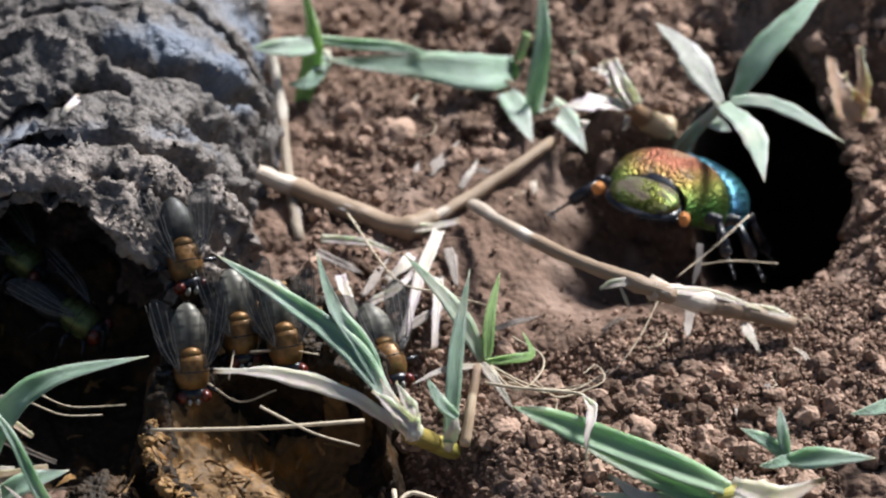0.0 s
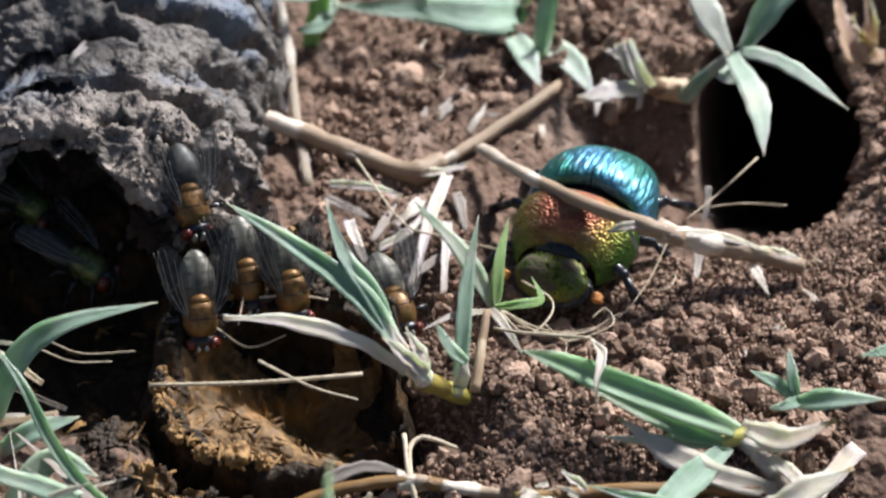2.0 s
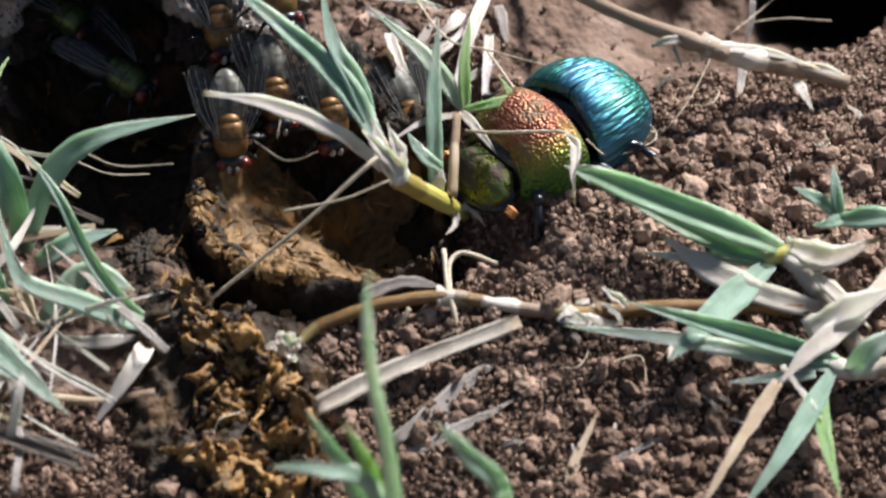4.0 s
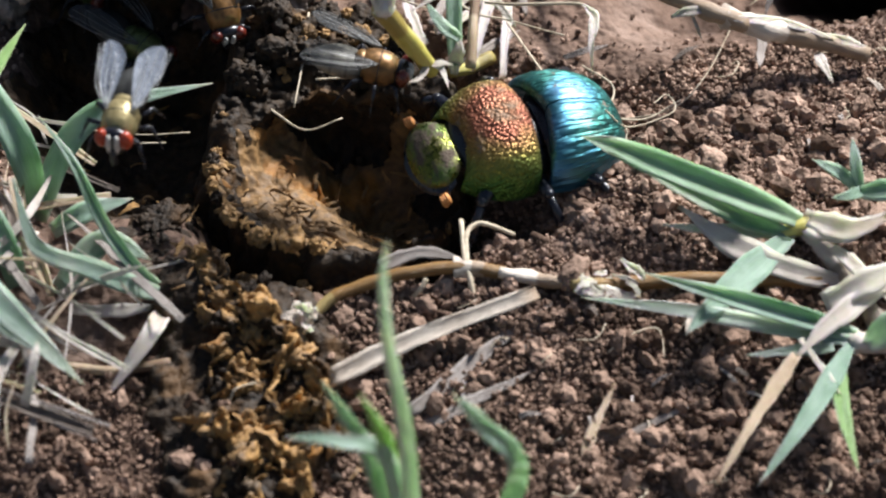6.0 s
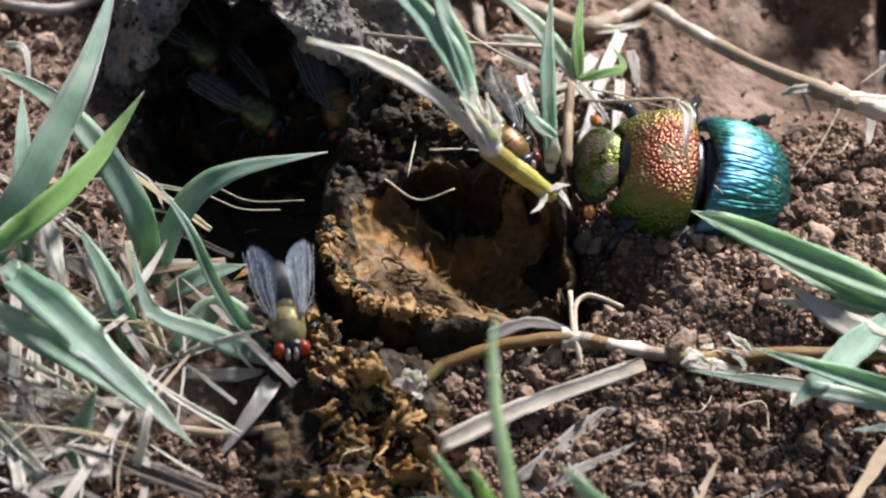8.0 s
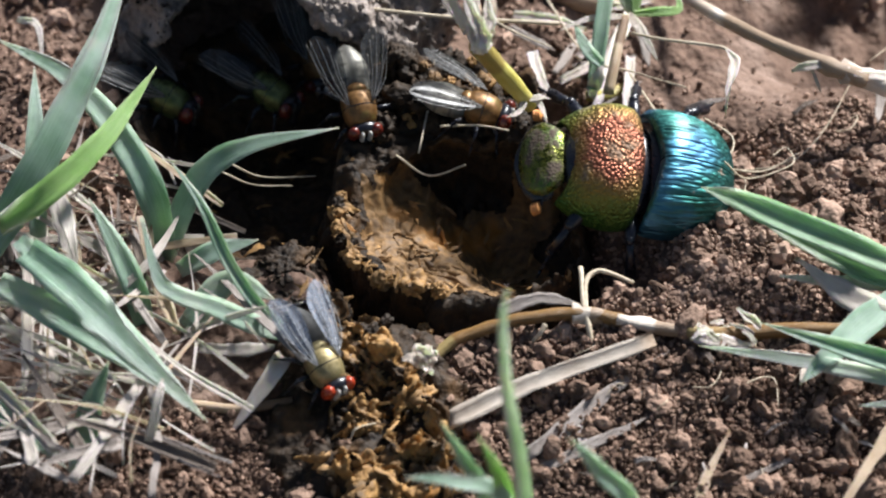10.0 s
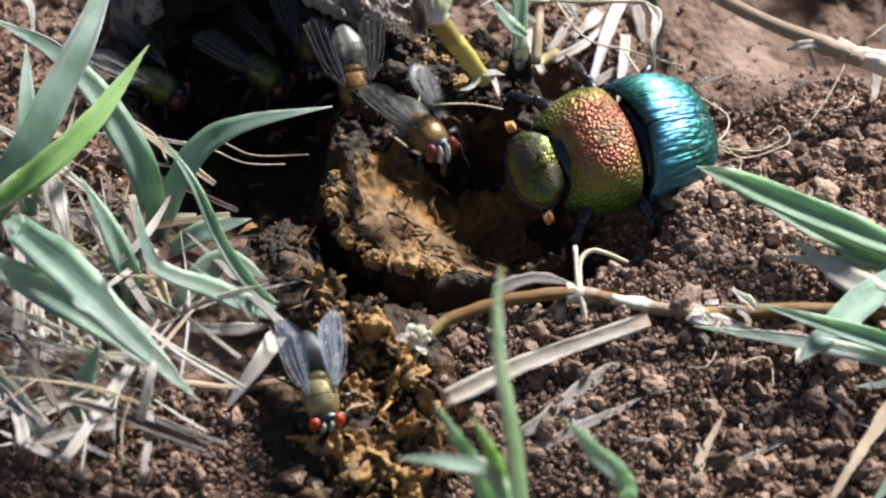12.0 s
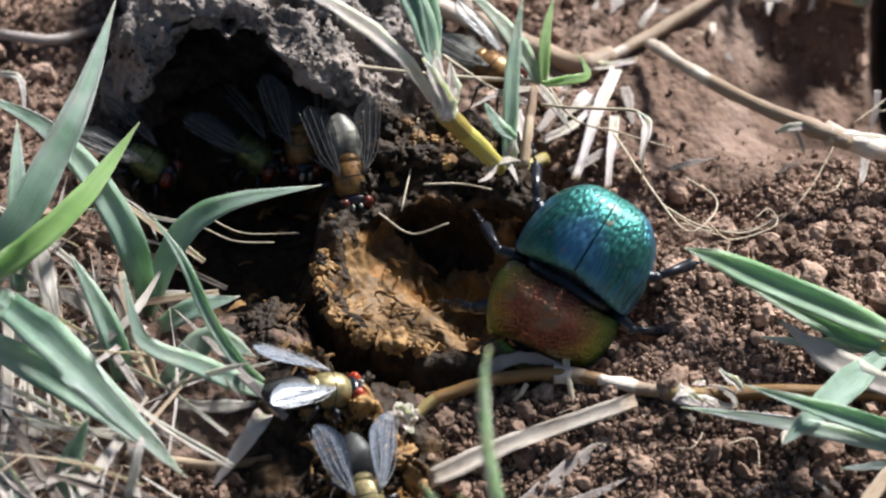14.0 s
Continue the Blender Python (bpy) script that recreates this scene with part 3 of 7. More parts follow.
def ground():
    xs, ys = axis(-48, 74, 0.3, 60000), axis(-52, 80, 0.3, 60000)
    X, Y = np.meshgrid(xs, ys)
    X, Y = X.ravel(), Y.ravel()
    Z = relief(X, Y)
    pebbly = 0.30 * np.abs(grain3(X / 0.95, Y / 0.95, 0, 21)) + 0.07 * grain3(X / 0.6, Y / 0.6, 0, 22)
    pebbly = pebbly - 0.55 * smooth(0.22, 0.55, grain3(X / 1.3, Y / 1.3, 0, 23)) + 0.14 * grain3(X / 2.4, Y / 2.4, 0, 24)
    # dusty and trodden on the beetle's way, crumbly elsewhere
    trodden = np.exp(-(((X - 29) / 15) ** 4 + ((Y - 26) / 13) ** 4))
    Z = Z + np.where((np.abs(X) < 90) & (np.abs(Y) < 110), pebbly * (1 - 0.78 * trodden) + trodden * (0.13 * grain3(X / 0.75, Y / 0.75, 0, 26) + 0.16 * rough3(X / 1.7, Y / 1.7, 0, 2, 28)), 0)
    # the burrow runs slantwise down under its far lip
    r = np.sqrt(((X - BURROW[0]) / 7.6) ** 2 + ((Y - BURROW[1]) / 13.5) ** 2) + 0.10 * rough3(X / 5, Y / 5, 0, 2, 5) + 0.05 * rough3(X / 1.6, Y / 1.6, 0, 2, 6)
    f = 1 - smooth(0.74, 1.0, r)
    X, Y, Z = X + 10 * f, Y + 46 * f, Z - 38 * f
    ob = new("ground", mesh_of("ground", np.stack([X, Y, Z], 1).tolist(), grid_faces(len(xs), len(ys)), SOIL))
    tagged(ob, "reddish-brown crumbly soil with a burrow", "ground", kind="structure")
    return ob


ground()


def crumb_shapes(levels, count, seed):
    out = []
    rnd = random.Random(seed)
    for _ in range(count):
        bm = bmesh.new()
        bmesh.ops.create_icosphere(bm, subdivisions=levels, radius=1)
        o = Vector((rnd.uniform(0, 50), rnd.uniform(0, 50), rnd.uniform(0, 50)))
        for v in bm.verts:
            v.co *= 1 + (rnd.uniform(-0.42, 0.38) if levels < 2 else 0.45 * noise.noise(v.co * 1.5 + o) + 0.3 * noise.noise(v.co * 4 + o) + rnd.uniform(-0.06, 0.06))
        out.append((np.array([v.co[:] for v in bm.verts]), np.array([[v.index for v in f.verts] for f in bm.faces])))
        bm.free()
    return out


def crumbs(name, places, sizes, shapes, seed, label, flat=True):
    rng = np.random.default_rng(seed)
    V, Fc, base = [], [], 0
    for (x, y, z), s in zip(places, sizes):
        v, f = shapes[rng.integers(len(shapes))]
        q = np.array(Euler(rng.uniform(0, 6.28, 3)).to_matrix())
        sc = s * rng.uniform(0.5, 1.5, 3)
        V.append((v * sc) @ q.T + (x, y, z))
        Fc.append(f + base)
        base += len(v)
    ob = new(name, mesh_of(name, np.concatenate(V).tolist(), np.concatenate(Fc).tolist(), CRUMB, flat=flat))
    return tagged(ob, label, "soil", kind="stuff")


def scatter():
    rng = np.random.default_rng(4)

    def spread(n, boxes):
        x = np.concatenate([rng.uniform(b[0], b[1], int(n * b[4])) for b in boxes])
        y = np.concatenate([rng.uniform(b[2], b[3], int(n * b[4])) for b in boxes])
        keep = (((x - BURROW[0]) / 7.6) ** 2 + ((y - BURROW[1]) / 13.5) ** 2 > 1) & (((x - 0.2) / 12) ** 2 + ((y - 3) / 15) ** 2 > 1)
        # few crumbs lie on the trodden way
        keep &= (rng.random(len(x)) < 0.06) | (((x - 29) / 15) ** 2 + ((y - 26) / 13) ** 2 + 0.5 * rough3(x / 6, y / 6, 0, 2, 29) > 1)
        return x[keep], y[keep]

    boxes = [(20, 66, -6, 18, 0.26), (-4, 50, -44, -6, 0.36), (56, 72, 8, 40, 0.10), (-45, -8, -44, -22, 0.10), (4, 66, 18, 64, 0.10), (10, 22, -8, 20, 0.05), (-46, -28, -8, 40, 0.05)]
    x, y = spread(60000, boxes)
    s = 0.09 + 0.23 * rng.random(len(x)) ** 2.2
    crumbs("soil_crumbs", np.stack([x, y, relief(x, y) + 0.6 * s + 0.15], 1), s, crumb_shapes(1, 8, 1), 7, "fine reddish-brown soil crumbs lying on the ground")
    boxes = [(20, 66, -6, 8, 0.20)] + boxes[1:]
    x, y = spread(6500, boxes)
    s = 0.15 + 0.8 * rng.random(len(x)) ** 5
    crumbs("coarse_soil_crumbs", np.stack([x, y, relief(x, y) + 0.5 * s + 0.15], 1), s, crumb_shapes(2, 10, 2), 8, "coarser reddish-brown soil crumbs")
    x, y = spread(480, [(4, 68, 38, 68, 0.65), (26, 66, -4, 12, 0.07), (-2, 48, -44, -12, 0.22), (57, 70, 10, 40, 0.1)])
    s = 0.42 + 0.95 * rng.random(len(x)) ** 4
    crumbs("soil_clods", np.stack([x, y, relief(x, y) + 0.15 * s], 1), s, crumb_shapes(3, 10, 3), 9, "larger reddish-brown soil clods half sunk in the ground", flat=False)


scatter()



# ---- dung ----
def displaced(name, verts, faces, mat, amount, size, seed, octaves=4, ridged=False):
    """Pushes vertices out along their normals by noise, and returns the mesh."""
    me = mesh_of(name, verts, faces, mat)
    n = len(me.vertices)
    co, no = np.empty(n * 3), np.empty(n * 3)
    me.vertices.foreach_get("co", co)
    me.vertices.foreach_get("normal", no)
    co, no = co.reshape(-1, 3) / MM, no.reshape(-1, 3)
    d = rough3(co[:, 0] / size, co[:, 1] / size, co[:, 2] / size, octaves, seed)
    if ridged:
        d = 0.6 - 1.6 * np.abs(d)
    me.vertices.foreach_set("co", ((co + no * (amount * d)[:, None]) * MM).ravel())
    me.update()
    return me


def dung_log():
    """A dried dung log: a long rounded ridge with cracks across it and a dark hollow dug into its near end."""
    nu, nv = 420, 300
    u = np.linspace(0, 2 * np.pi, nu, endpoint=False)
    v = np.linspace(0.02, np.pi - 0.02, nv)
    U, V = np.meshgrid(u, v)
    sx = np.sign(np.cos(U)) * np.abs(np.cos(U)) ** 0.85
    sz = np.sign(np.sin(U)) * np.abs(np.sin(U)) ** 0.85
    ring = np.abs(np.sin(V)) ** 0.34
    Yl = -np.cos(V)
    X, Y, Z = -14.5 + 15.2 * sx * ring + 1.5 * Yl, 41 + 27 * Yl, 15.0 * sz * ring
    X, Y, Z = X.ravel(), Y.ravel(), Z.ravel()
    # cracks run across the log
    for k, (yc, depth) in enumerate(((20.5, 2.0), (26.0, 3.6), (31.5, 2.8), (37.5, 3.8), (45, 3.2))):
        bend = 2.4 * rough3(X / 7, Z / 7, k, 2, 30 + k)
        g = np.exp(-((Y - yc + bend - 0.18 * (Z - 10)) / 0.65) ** 2) * smooth(-0.7, -0.1, rough3(X / 5, Z / 5, k * 3.0, 2, 40 + k))
        X, Z = X - (X + 13.5) / 14 * depth * g, Z - np.sign(Z) * depth * g
    bulge = 0.9 * np.sin(Y / 2.9) * smooth(14, 24, Y)
    X, Z = X + (X + 13.5) / 14 * bulge, Z + 0.07 * Z * bulge
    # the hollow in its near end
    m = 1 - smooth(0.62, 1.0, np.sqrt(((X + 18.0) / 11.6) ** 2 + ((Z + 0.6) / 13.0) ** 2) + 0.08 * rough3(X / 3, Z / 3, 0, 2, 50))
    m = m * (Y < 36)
    Y = Y + 22 * m
    verts = np.stack([X, Y, Z], 1).tolist()
    faces = []
    for j in range(nv - 1):
        for i in range(nu):
            i2 = (i + 1) % nu
            faces.append((j * nu + i, j * nu + i2, (j + 1) * nu + i2, (j + 1) * nu + i))
    faces.append(tuple(range(nu - 1, -1, -1)))
    faces.append(tuple((nv - 1) * nu + i for i in range(nu)))
    me = displaced("dung_log", verts, faces, CRUST, 0.75, 5.0, 12, 6)
    # the hollow's dung is near black: its deep shade put into the colour
    me.materials.append(CAVESHADE)
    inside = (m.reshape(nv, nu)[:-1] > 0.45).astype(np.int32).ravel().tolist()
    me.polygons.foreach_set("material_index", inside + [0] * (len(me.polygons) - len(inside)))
    co, no = np.empty(len(me.vertices) * 3), np.empty(len(me.vertices) * 3)
    me.vertices.foreach_get("co", co)
    me.vertices.foreach_get("normal", no)
    co, no = co.reshape(-1, 3), no.reshape(-1, 3)
    x, y, z = (co / MM).T
    d = 0.20 * rough3(x / 1.2, y / 1.2, z / 1.2, 4, 14) + 0.34 * rough3(x / 2.8, y / 2.8, z / 2.8, 4, 18) - 0.35 * smooth(0.25, 0.6, rough3(x / 1.6, y / 1.6, z / 1.6, 3, 19)) - 0.9 * smooth(0.075, 0.0, np.abs(rough3(x / 9, y / 3.6, z / 9, 3, 15))) * smooth(-0.2, 0.2, rough3(x / 7, y / 7, z / 7, 2, 16))
    me.vertices.foreach_set("co", (co + no * (d * MM)[:, None]).ravel())
    me.update()
    ob = tagged(new("dung_log", me), "blue-grey cracked dry dung log with a hollowed end", "dung")
    # crumbs stick to its crust, most of them round the hollow
    me.vertices.foreach_get("co", co.reshape(-1))
    rng = np.random.default_rng(31)
    p = co / MM
    keep = np.where((p[:, 2] > 0) & (rng.random(len(p)) < 0.004 + 0.12 * smooth(34, 18, p[:, 1]) * smooth(-0.3, 0.3, rough3(p[:, 0] / 4, p[:, 1] / 4, p[:, 2] / 4, 2, 33))))[0]
    shapes, V, Fc, base = crumb_shapes(1, 8, 5), [], [], 0
    for i in keep:
        v, f = shapes[rng.integers(len(shapes))]
        V.append(v * (0.07 + 0.26 * rng.random() ** 2.5) * rng.uniform(0.5, 1.4, 3) + p[i])
        Fc.append(f + base)
        base += len(v)
    bits = piece("crust_grit", mesh_of("crust_grit", np.concatenate(V).tolist(), np.concatenate(Fc).tolist(), SPECKLE, flat=True), ob)
    tagged(bits, kind="stuff")
    return ob


def pad_height(x, y):
    edge = np.sqrt(((x - 0.2) / 12.6) ** 2 + ((y - 3.0) / 16.2) ** 2) + 0.10 * rough3(x / 4, y / 4, 0, 3, 61)
    top = 0.9 + 2.7 * smooth(-3, 6.5, y) + 2.0 * smooth(7, 11, x) + (0.45 + 0.5 * smooth(-2, 6, y)) * rough3(x / 2.4, y / 2.4, 0, 4, 62) + 2.0 * smooth(7, 13, y)
    base = np.minimum(-2.5, relief(x, y) - 0.8)
    return base + (top - base) * (1 - smooth(0.80, 1.0, edge))


def dung_pad():
    """The moist pad in front of the log, scooped out to a bowl with torn fibrous walls."""
    xs, ys = np.linspace(-14.5, 15, 190), np.linspace(-14.5, 21, 230)
    X, Y = np.meshgrid(xs, ys)
    X, Y = X.ravel(), Y.ravel()
    Z = pad_height(X, Y)
    r = np.sqrt(((X - 0.8) / 10.4) ** 2 + ((Y + 2.6) / 8.6) ** 2) + 0.07 * rough3(X / 2.5, Y / 2.5, 0, 3, 63)
    f = 1 - smooth(0.72, 1.0, r)
    # deepest under its far wall, shallow towards the near rim, scored by short curved crevices
    deep = 1.8 + 8.4 * smooth(-5, 7, 0.9 * X + 0.6 * Y)
    score = rough3(X / 2.6 + 0.7 * grain3(X / 2.5, Y / 2.5, 0, 66), Y / 1.5 + 0.5 * grain3(X / 3, Y / 3, 0, 70), 0, 2, 64)
    floor = -deep + deep * np.clip(r, 0, 1) ** 2.2 - 0.8 * smooth(0.18, 0.0, np.abs(score)) * smooth(-0.25, 0.2, rough3(X / 2.2, Y / 2.2, 0, 2, 71)) + 0.35 * rough3(X / 2.6, Y / 2.6, 0, 2, 72)
    Z = Z * (1 - f) + floor * f
    Y, X = Y + 4.6 * f * smooth(-1, 5, Y), X + 3.2 * f * smooth(2, 8, X)
    flat = np.stack([X, Y, Z], 1)
    faces = np.array(grid_faces(len(xs), len(ys)))
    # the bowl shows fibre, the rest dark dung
    # far and right bowl walls join the dark dung: their shade as colour
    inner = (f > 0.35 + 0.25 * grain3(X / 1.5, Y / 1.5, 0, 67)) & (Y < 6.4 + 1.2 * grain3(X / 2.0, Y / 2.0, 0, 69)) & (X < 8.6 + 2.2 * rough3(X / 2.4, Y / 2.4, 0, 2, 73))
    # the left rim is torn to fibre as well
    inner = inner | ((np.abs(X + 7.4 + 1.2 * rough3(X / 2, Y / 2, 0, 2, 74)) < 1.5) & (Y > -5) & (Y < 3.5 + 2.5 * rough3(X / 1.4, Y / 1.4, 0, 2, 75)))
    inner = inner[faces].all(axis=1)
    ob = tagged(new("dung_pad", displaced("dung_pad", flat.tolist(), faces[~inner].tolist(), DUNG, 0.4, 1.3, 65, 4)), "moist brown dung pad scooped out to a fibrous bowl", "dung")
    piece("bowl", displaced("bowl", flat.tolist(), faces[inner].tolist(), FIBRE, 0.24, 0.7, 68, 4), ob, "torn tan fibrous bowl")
    return ob


def dung_smear(name, x0, x1, y0, y1, lift, seed, label):
    """A low uneven layer of dark moist dung on the ground."""
    xs, ys = np.linspace(x0, x1, int((x1 - x0) / 0.22)), np.linspace(y0, y1, int((y1 - y0) / 0.22))
    X, Y = np.meshgrid(xs, ys)
    X, Y = X.ravel(), Y.ravel()
    r = np.sqrt(((X - (x0 + x1) / 2) / (x1 - x0) * 2) ** 2 + ((Y - (y0 + y1) / 2) / (y1 - y0) * 2) ** 2) + 0.22 * rough3(X / 4, Y / 4, 0, 3, seed)
    Z = relief(X, Y) - 1.2 + (1.2 + lift + 0.5 * lift * rough3(X / 1.9, Y / 1.9, 0, 4, seed + 1)) * (1 - smooth(0.7, 0.98, r))
    me = displaced(name, np.stack([X, Y, Z], 1).tolist(), grid_faces(len(xs), len(ys)), DUNG, 0.25, 0.8, seed + 2, 3)
    return tagged(new(name, me), label, "dung")


def dung_clump(name, where, radii, seed, mat, label):
    bm = bmesh.new()
    bmesh.ops.create_icosphere(bm, subdivisions=5 if max(radii) > 1.5 else 4, radius=1)
    co = np.array([v.co[:] for v in bm.verts]) * np.array(radii)
    faces = [[v.index for v in f.verts] for f in bm.faces]
    bm.free()
    s = (radii[0] * radii[1] * radii[2]) ** (1 / 3)
    # spongy: folds and pits between torn flakes
    rag = np.abs(rough3(co[:, 0] / s / 0.55 + seed, co[:, 1] / s / 0.55, co[:, 2] / s / 0.55, 2, seed + 3))
    pit = smooth(0.05, 0.55, rough3(co[:, 0] / 0.75, co[:, 1] / 0.75 + seed, co[:, 2] / 0.75, 3, seed + 5)) * min(1.0, s)
    co = co * (1 + 0.30 * rough3(co[:, 0] / s + seed, co[:, 1] / s, co[:, 2] / s, 2, seed + 2) + 0.42 * (0.45 - rag) - 0.30 * pit)[:, None]
    me = displaced(name, co.tolist(), faces, mat, 0.24, 0.40, seed, 3, ridged=True)
    ob = new(name, me)
    ob.matrix_basis = at(*where, 0, 0, seed * 37 % 360)
    return tagged(ob, label, "dung", "dung clumps")


dung_log()
dung_pad()
# real dung beside the bowl, spread on to darken the shaded ground
dung_smear("dung_layer", -32, -6, -9, 33, 0.8, 90, "dark moist dung layer, spread wider to deepen the shade before the log")
dung_smear("dung_trail", -18, 1.5, -40, -8, 1.2, 95, "dark crumbly dung trail on the soil")



# ---- plants and litter ----
def rel(points, base):
    return [(p[0] - base[0], p[1] - base[1], p[2] - base[2]) for p in points]


def plant(name, base, leaves, label, category="grass", group=""):
    """A plant on its base: each leaf or stalk is a part. A leaf: (part, kind, points, width or radii, material, extra)."""
    root = empty(name, base, label, category, group)
    for i, (pname, kind, points, size, mat, extra) in enumerate(leaves):
        pts = rel(points, base)
        if kind == "blade":
            me = blade(pname, pts, size, mat, seed=i + len(name), **extra)
        else:
            me = stalk(pname, pts, size[0], size[1], mat, seed=i + len(name), **extra)
        piece(pname, me, root)
    return root


BIG = dict(base=0.75, fold=0.3)
# tuft beside the dung pad
plant("grass_tuft", (-25.7, -5.8, 0.0), [
    ("leaf", "blade", [(-41.5, -8.0, 2.0), (-37.4, -5.2, 8.0), (-34.1, 0.0, 12.0), (-31.3, 6.3, 15.0), (-29.0, 17.2, 17.0)], 3.2, GREEN, BIG),
    ("leaf", "blade", [(-25.6, -5.1, 0.0), (-26.8, -3.6, 6.0), (-30.3, 0.8, 10.0), (-34.9, 5.6, 12.0), (-41.2, 10.3, 12.0)], 2.6, GREEN, BIG),
    ("leaf", "blade", [(-39.8, -8.1, 6.0), (-35.3, -7.0, 9.0), (-30.6, -1.9, 11.0), (-26.5, 6.3, 12.0)], 2.4, FRESH, BIG),
    ("leaf", "blade", [(-25.7, -5.8, 0.0), (-23.9, -2.9, 4.0), (-21.4, -1.1, 7.0), (-17.5, 0.1, 8.5), (-10.4, 2.7, 8.0)], 2.3, GREEN, dict(base=0.7, fold=0.22)),
    ("leaf", "blade", [(-14.3, -14.5, -1.0), (-17.3, -13.6, 1.8), (-19.9, -10.8, 4.5), (-22.2, -7.4, 8.0), (-25.2, -3.4, 10.0)], 1.25, GREEN, dict(fold=0.5)),
    ("leaf", "blade", [(-36.9, -13.3, 7.8), (-32.3, -18.3, 7.5), (-27.4, -22.9, 5.3), (-21.1, -28.1, 1.8)], 3.4, GREEN, BIG),
    ("leaf", "blade", [(-39.3, -15.5, 6.2), (-33.3, -19.1, 5.3), (-28.4, -22.2, 3.9), (-23.1, -26.1, 2.4)], 2.8, GREEN, BIG),
    ("leaf", "blade", [(-14.2, -15.1, -0.6), (-17.2, -15.6, 1.2), (-20.6, -15.2, 2.8), (-24.7, -14.7, 4.5), (-26.1, -13.0, 5.9), (-27.3, -9.1, 8.0)], 1.8, GREEN, dict(tip=0.2)),
    ("leaf", "blade", [(-24.3, -8.4, 1.0), (-21.3, -7.5, 2.5), (-17.4, -5.9, 2.5)], 1.9, GREEN, BIG),
    ("leaf", "blade", [(-32.2, -29.0, -3.4), (-31.3, -26.1, 0.4), (-29.6, -23.1, 4.2)], 2.3, GREEN, BIG),
    ("leaf", "blade", [(-36.8, -5.1, 2.0), (-37.2, 1.6, 6.0), (-37.8, 11.1, 8.0)], 2.0, GREEN, BIG),
    ("leaf", "blade", [(-27.1, -14.1, -0.4), (-28.5, -11.1, 3.4), (-32.1, -5.5, 7.0)], 2.2, GREEN, BIG),
    ("leaf", "blade", [(-23.6, -14.1, -0.4), (-19.8, -10.9, 2.0), (-15.8, -12.2, 1.1)], 2.4, GREEN, BIG),
    ("leaf", "blade", [(-39.7, -23.4, -0.9), (-36.6, -26.4, -0.7), (-33.1, -30.1, -1.7)], 2.2, GREEN, BIG),
    ("leaf", "blade", [(-37.8, -11.3, 7.4), (-34.7, -14.6, 6.5), (-29.6, -18.9, 5.3), (-25.1, -24.0, 2.9)], 2.0, GREEN, BIG),
], "tuft of bluish-green grass blades beside the dung", "grass")


def litter(name, points, size, mat, label, kind="blade", **extra):
    base = min(points, key=lambda p: p[2])
    root_pts = rel(points, base)
    me = blade(name, root_pts, size, mat, seed=int(abs(base[0]) * 10) + 1, **extra) if kind == "blade" else stalk(name, root_pts, size[0], size[1], mat, **extra)
    ob = new(name, me)
    ob.matrix_basis = at(*base)
    return tagged(ob, label, "straw", "dry litter")


DRY = dict(tip=0.22, base=0.75, fold=0.2, wave=0.18)
# bleached straws standing and lying among the tuft
litter("dry_leaf", [(-14.7, -16.4, -1.0), (-15.9, -20.0, -0.5), (-19.6, -24.2, -3.6)], 1.7, HUSK, "whitish curled dry leaf beside the tuft", tip=0.1, fold=0.4)
litter("dry_stalk", [(-23.0, -21.4, -2.6), (-18.6, -21.8, -2.7), (-14.2, -21.0, -2.6)], (0.45, 0.4), TAN, "thin tan dry stalk on the soil", "stalk")
litter("straw", [(-22.4, -16.1, -0.9), (-18.7, -16.5, -0.8), (-14.7, -15.8, -0.8)], 1.2, STRAW, "short bleached straw in the tuft", **DRY)
litter("straw", [(-34.8, -3.6, 6.0), (-33.6, -8.8, 6.0), (-32.9, -11.6, 4.3)], 1.2, STRAW, "short bleached straw in the tuft", **DRY)
litter("straw", [(-37.9, -20.7, -1.2), (-34.6, -19.3, -0.8), (-30.8, -17.3, -0.7)], 1.3, STRAW, "bleached straw standing in the tuft", **DRY)
litter("straw", [(-37.4, -8.4, 5.0), (-36.9, -17.4, 2.7), (-37.1, -24.2, -0.1)], 1.1, STRAW, "bleached straw standing in the tuft", **DRY)
litter("straw", [(-33.5, -10.8, 2.5), (-26.9, -17.1, -0.2), (-22.0, -20.2, -2.0)], 0.9, GREYSTRAW, "grey weathered straw in the tuft", **DRY)
litter("straw", [(-30.4, -13.0, 1.9), (-26.6, -9.9, 3.7), (-24.0, -1.8, 3.0)], 0.8, STRAW, "bleached straw standing in the tuft", **DRY)
litter("straw", [(-35.6, -0.8, 4.0), (-34.6, -6.0, 4.0), (-33.1, -10.9, 2.5)], 1.4, STRAW, "bleached straw standing in the tuft", **DRY)
litter("straw", [(-27.7, -5.6, 5.0), (-26.8, -10.0, 3.7), (-25.0, -11.9, 2.2)], 0.7, TAN, "tan dry straw in the tuft", **DRY)
litter("straw", [(-25.9, -31.5, 2.9), (-25.0, -28.9, 5.6), (-24.8, -27.3, 6.1)], 0.9, STRAW, "frayed bleached straw tip", **DRY)
litter("straw", [(-41.2, 32.0, 0.8), (-35.8, 31.0, 1.0), (-30.7, 33.2, 1.0), (-27.1, 34.7, 0.8)], (0.55, 0.5), GREYSTRAW, "grey dry stalk behind the tuft", "stalk")
litter("straw", [(-40.2, 21.2, 5.0), (-38.2, 19.2, 6.0), (-37.5, 15.3, 4.0)], 0.7, STRAW, "bleached straw standing in the tuft", **DRY)


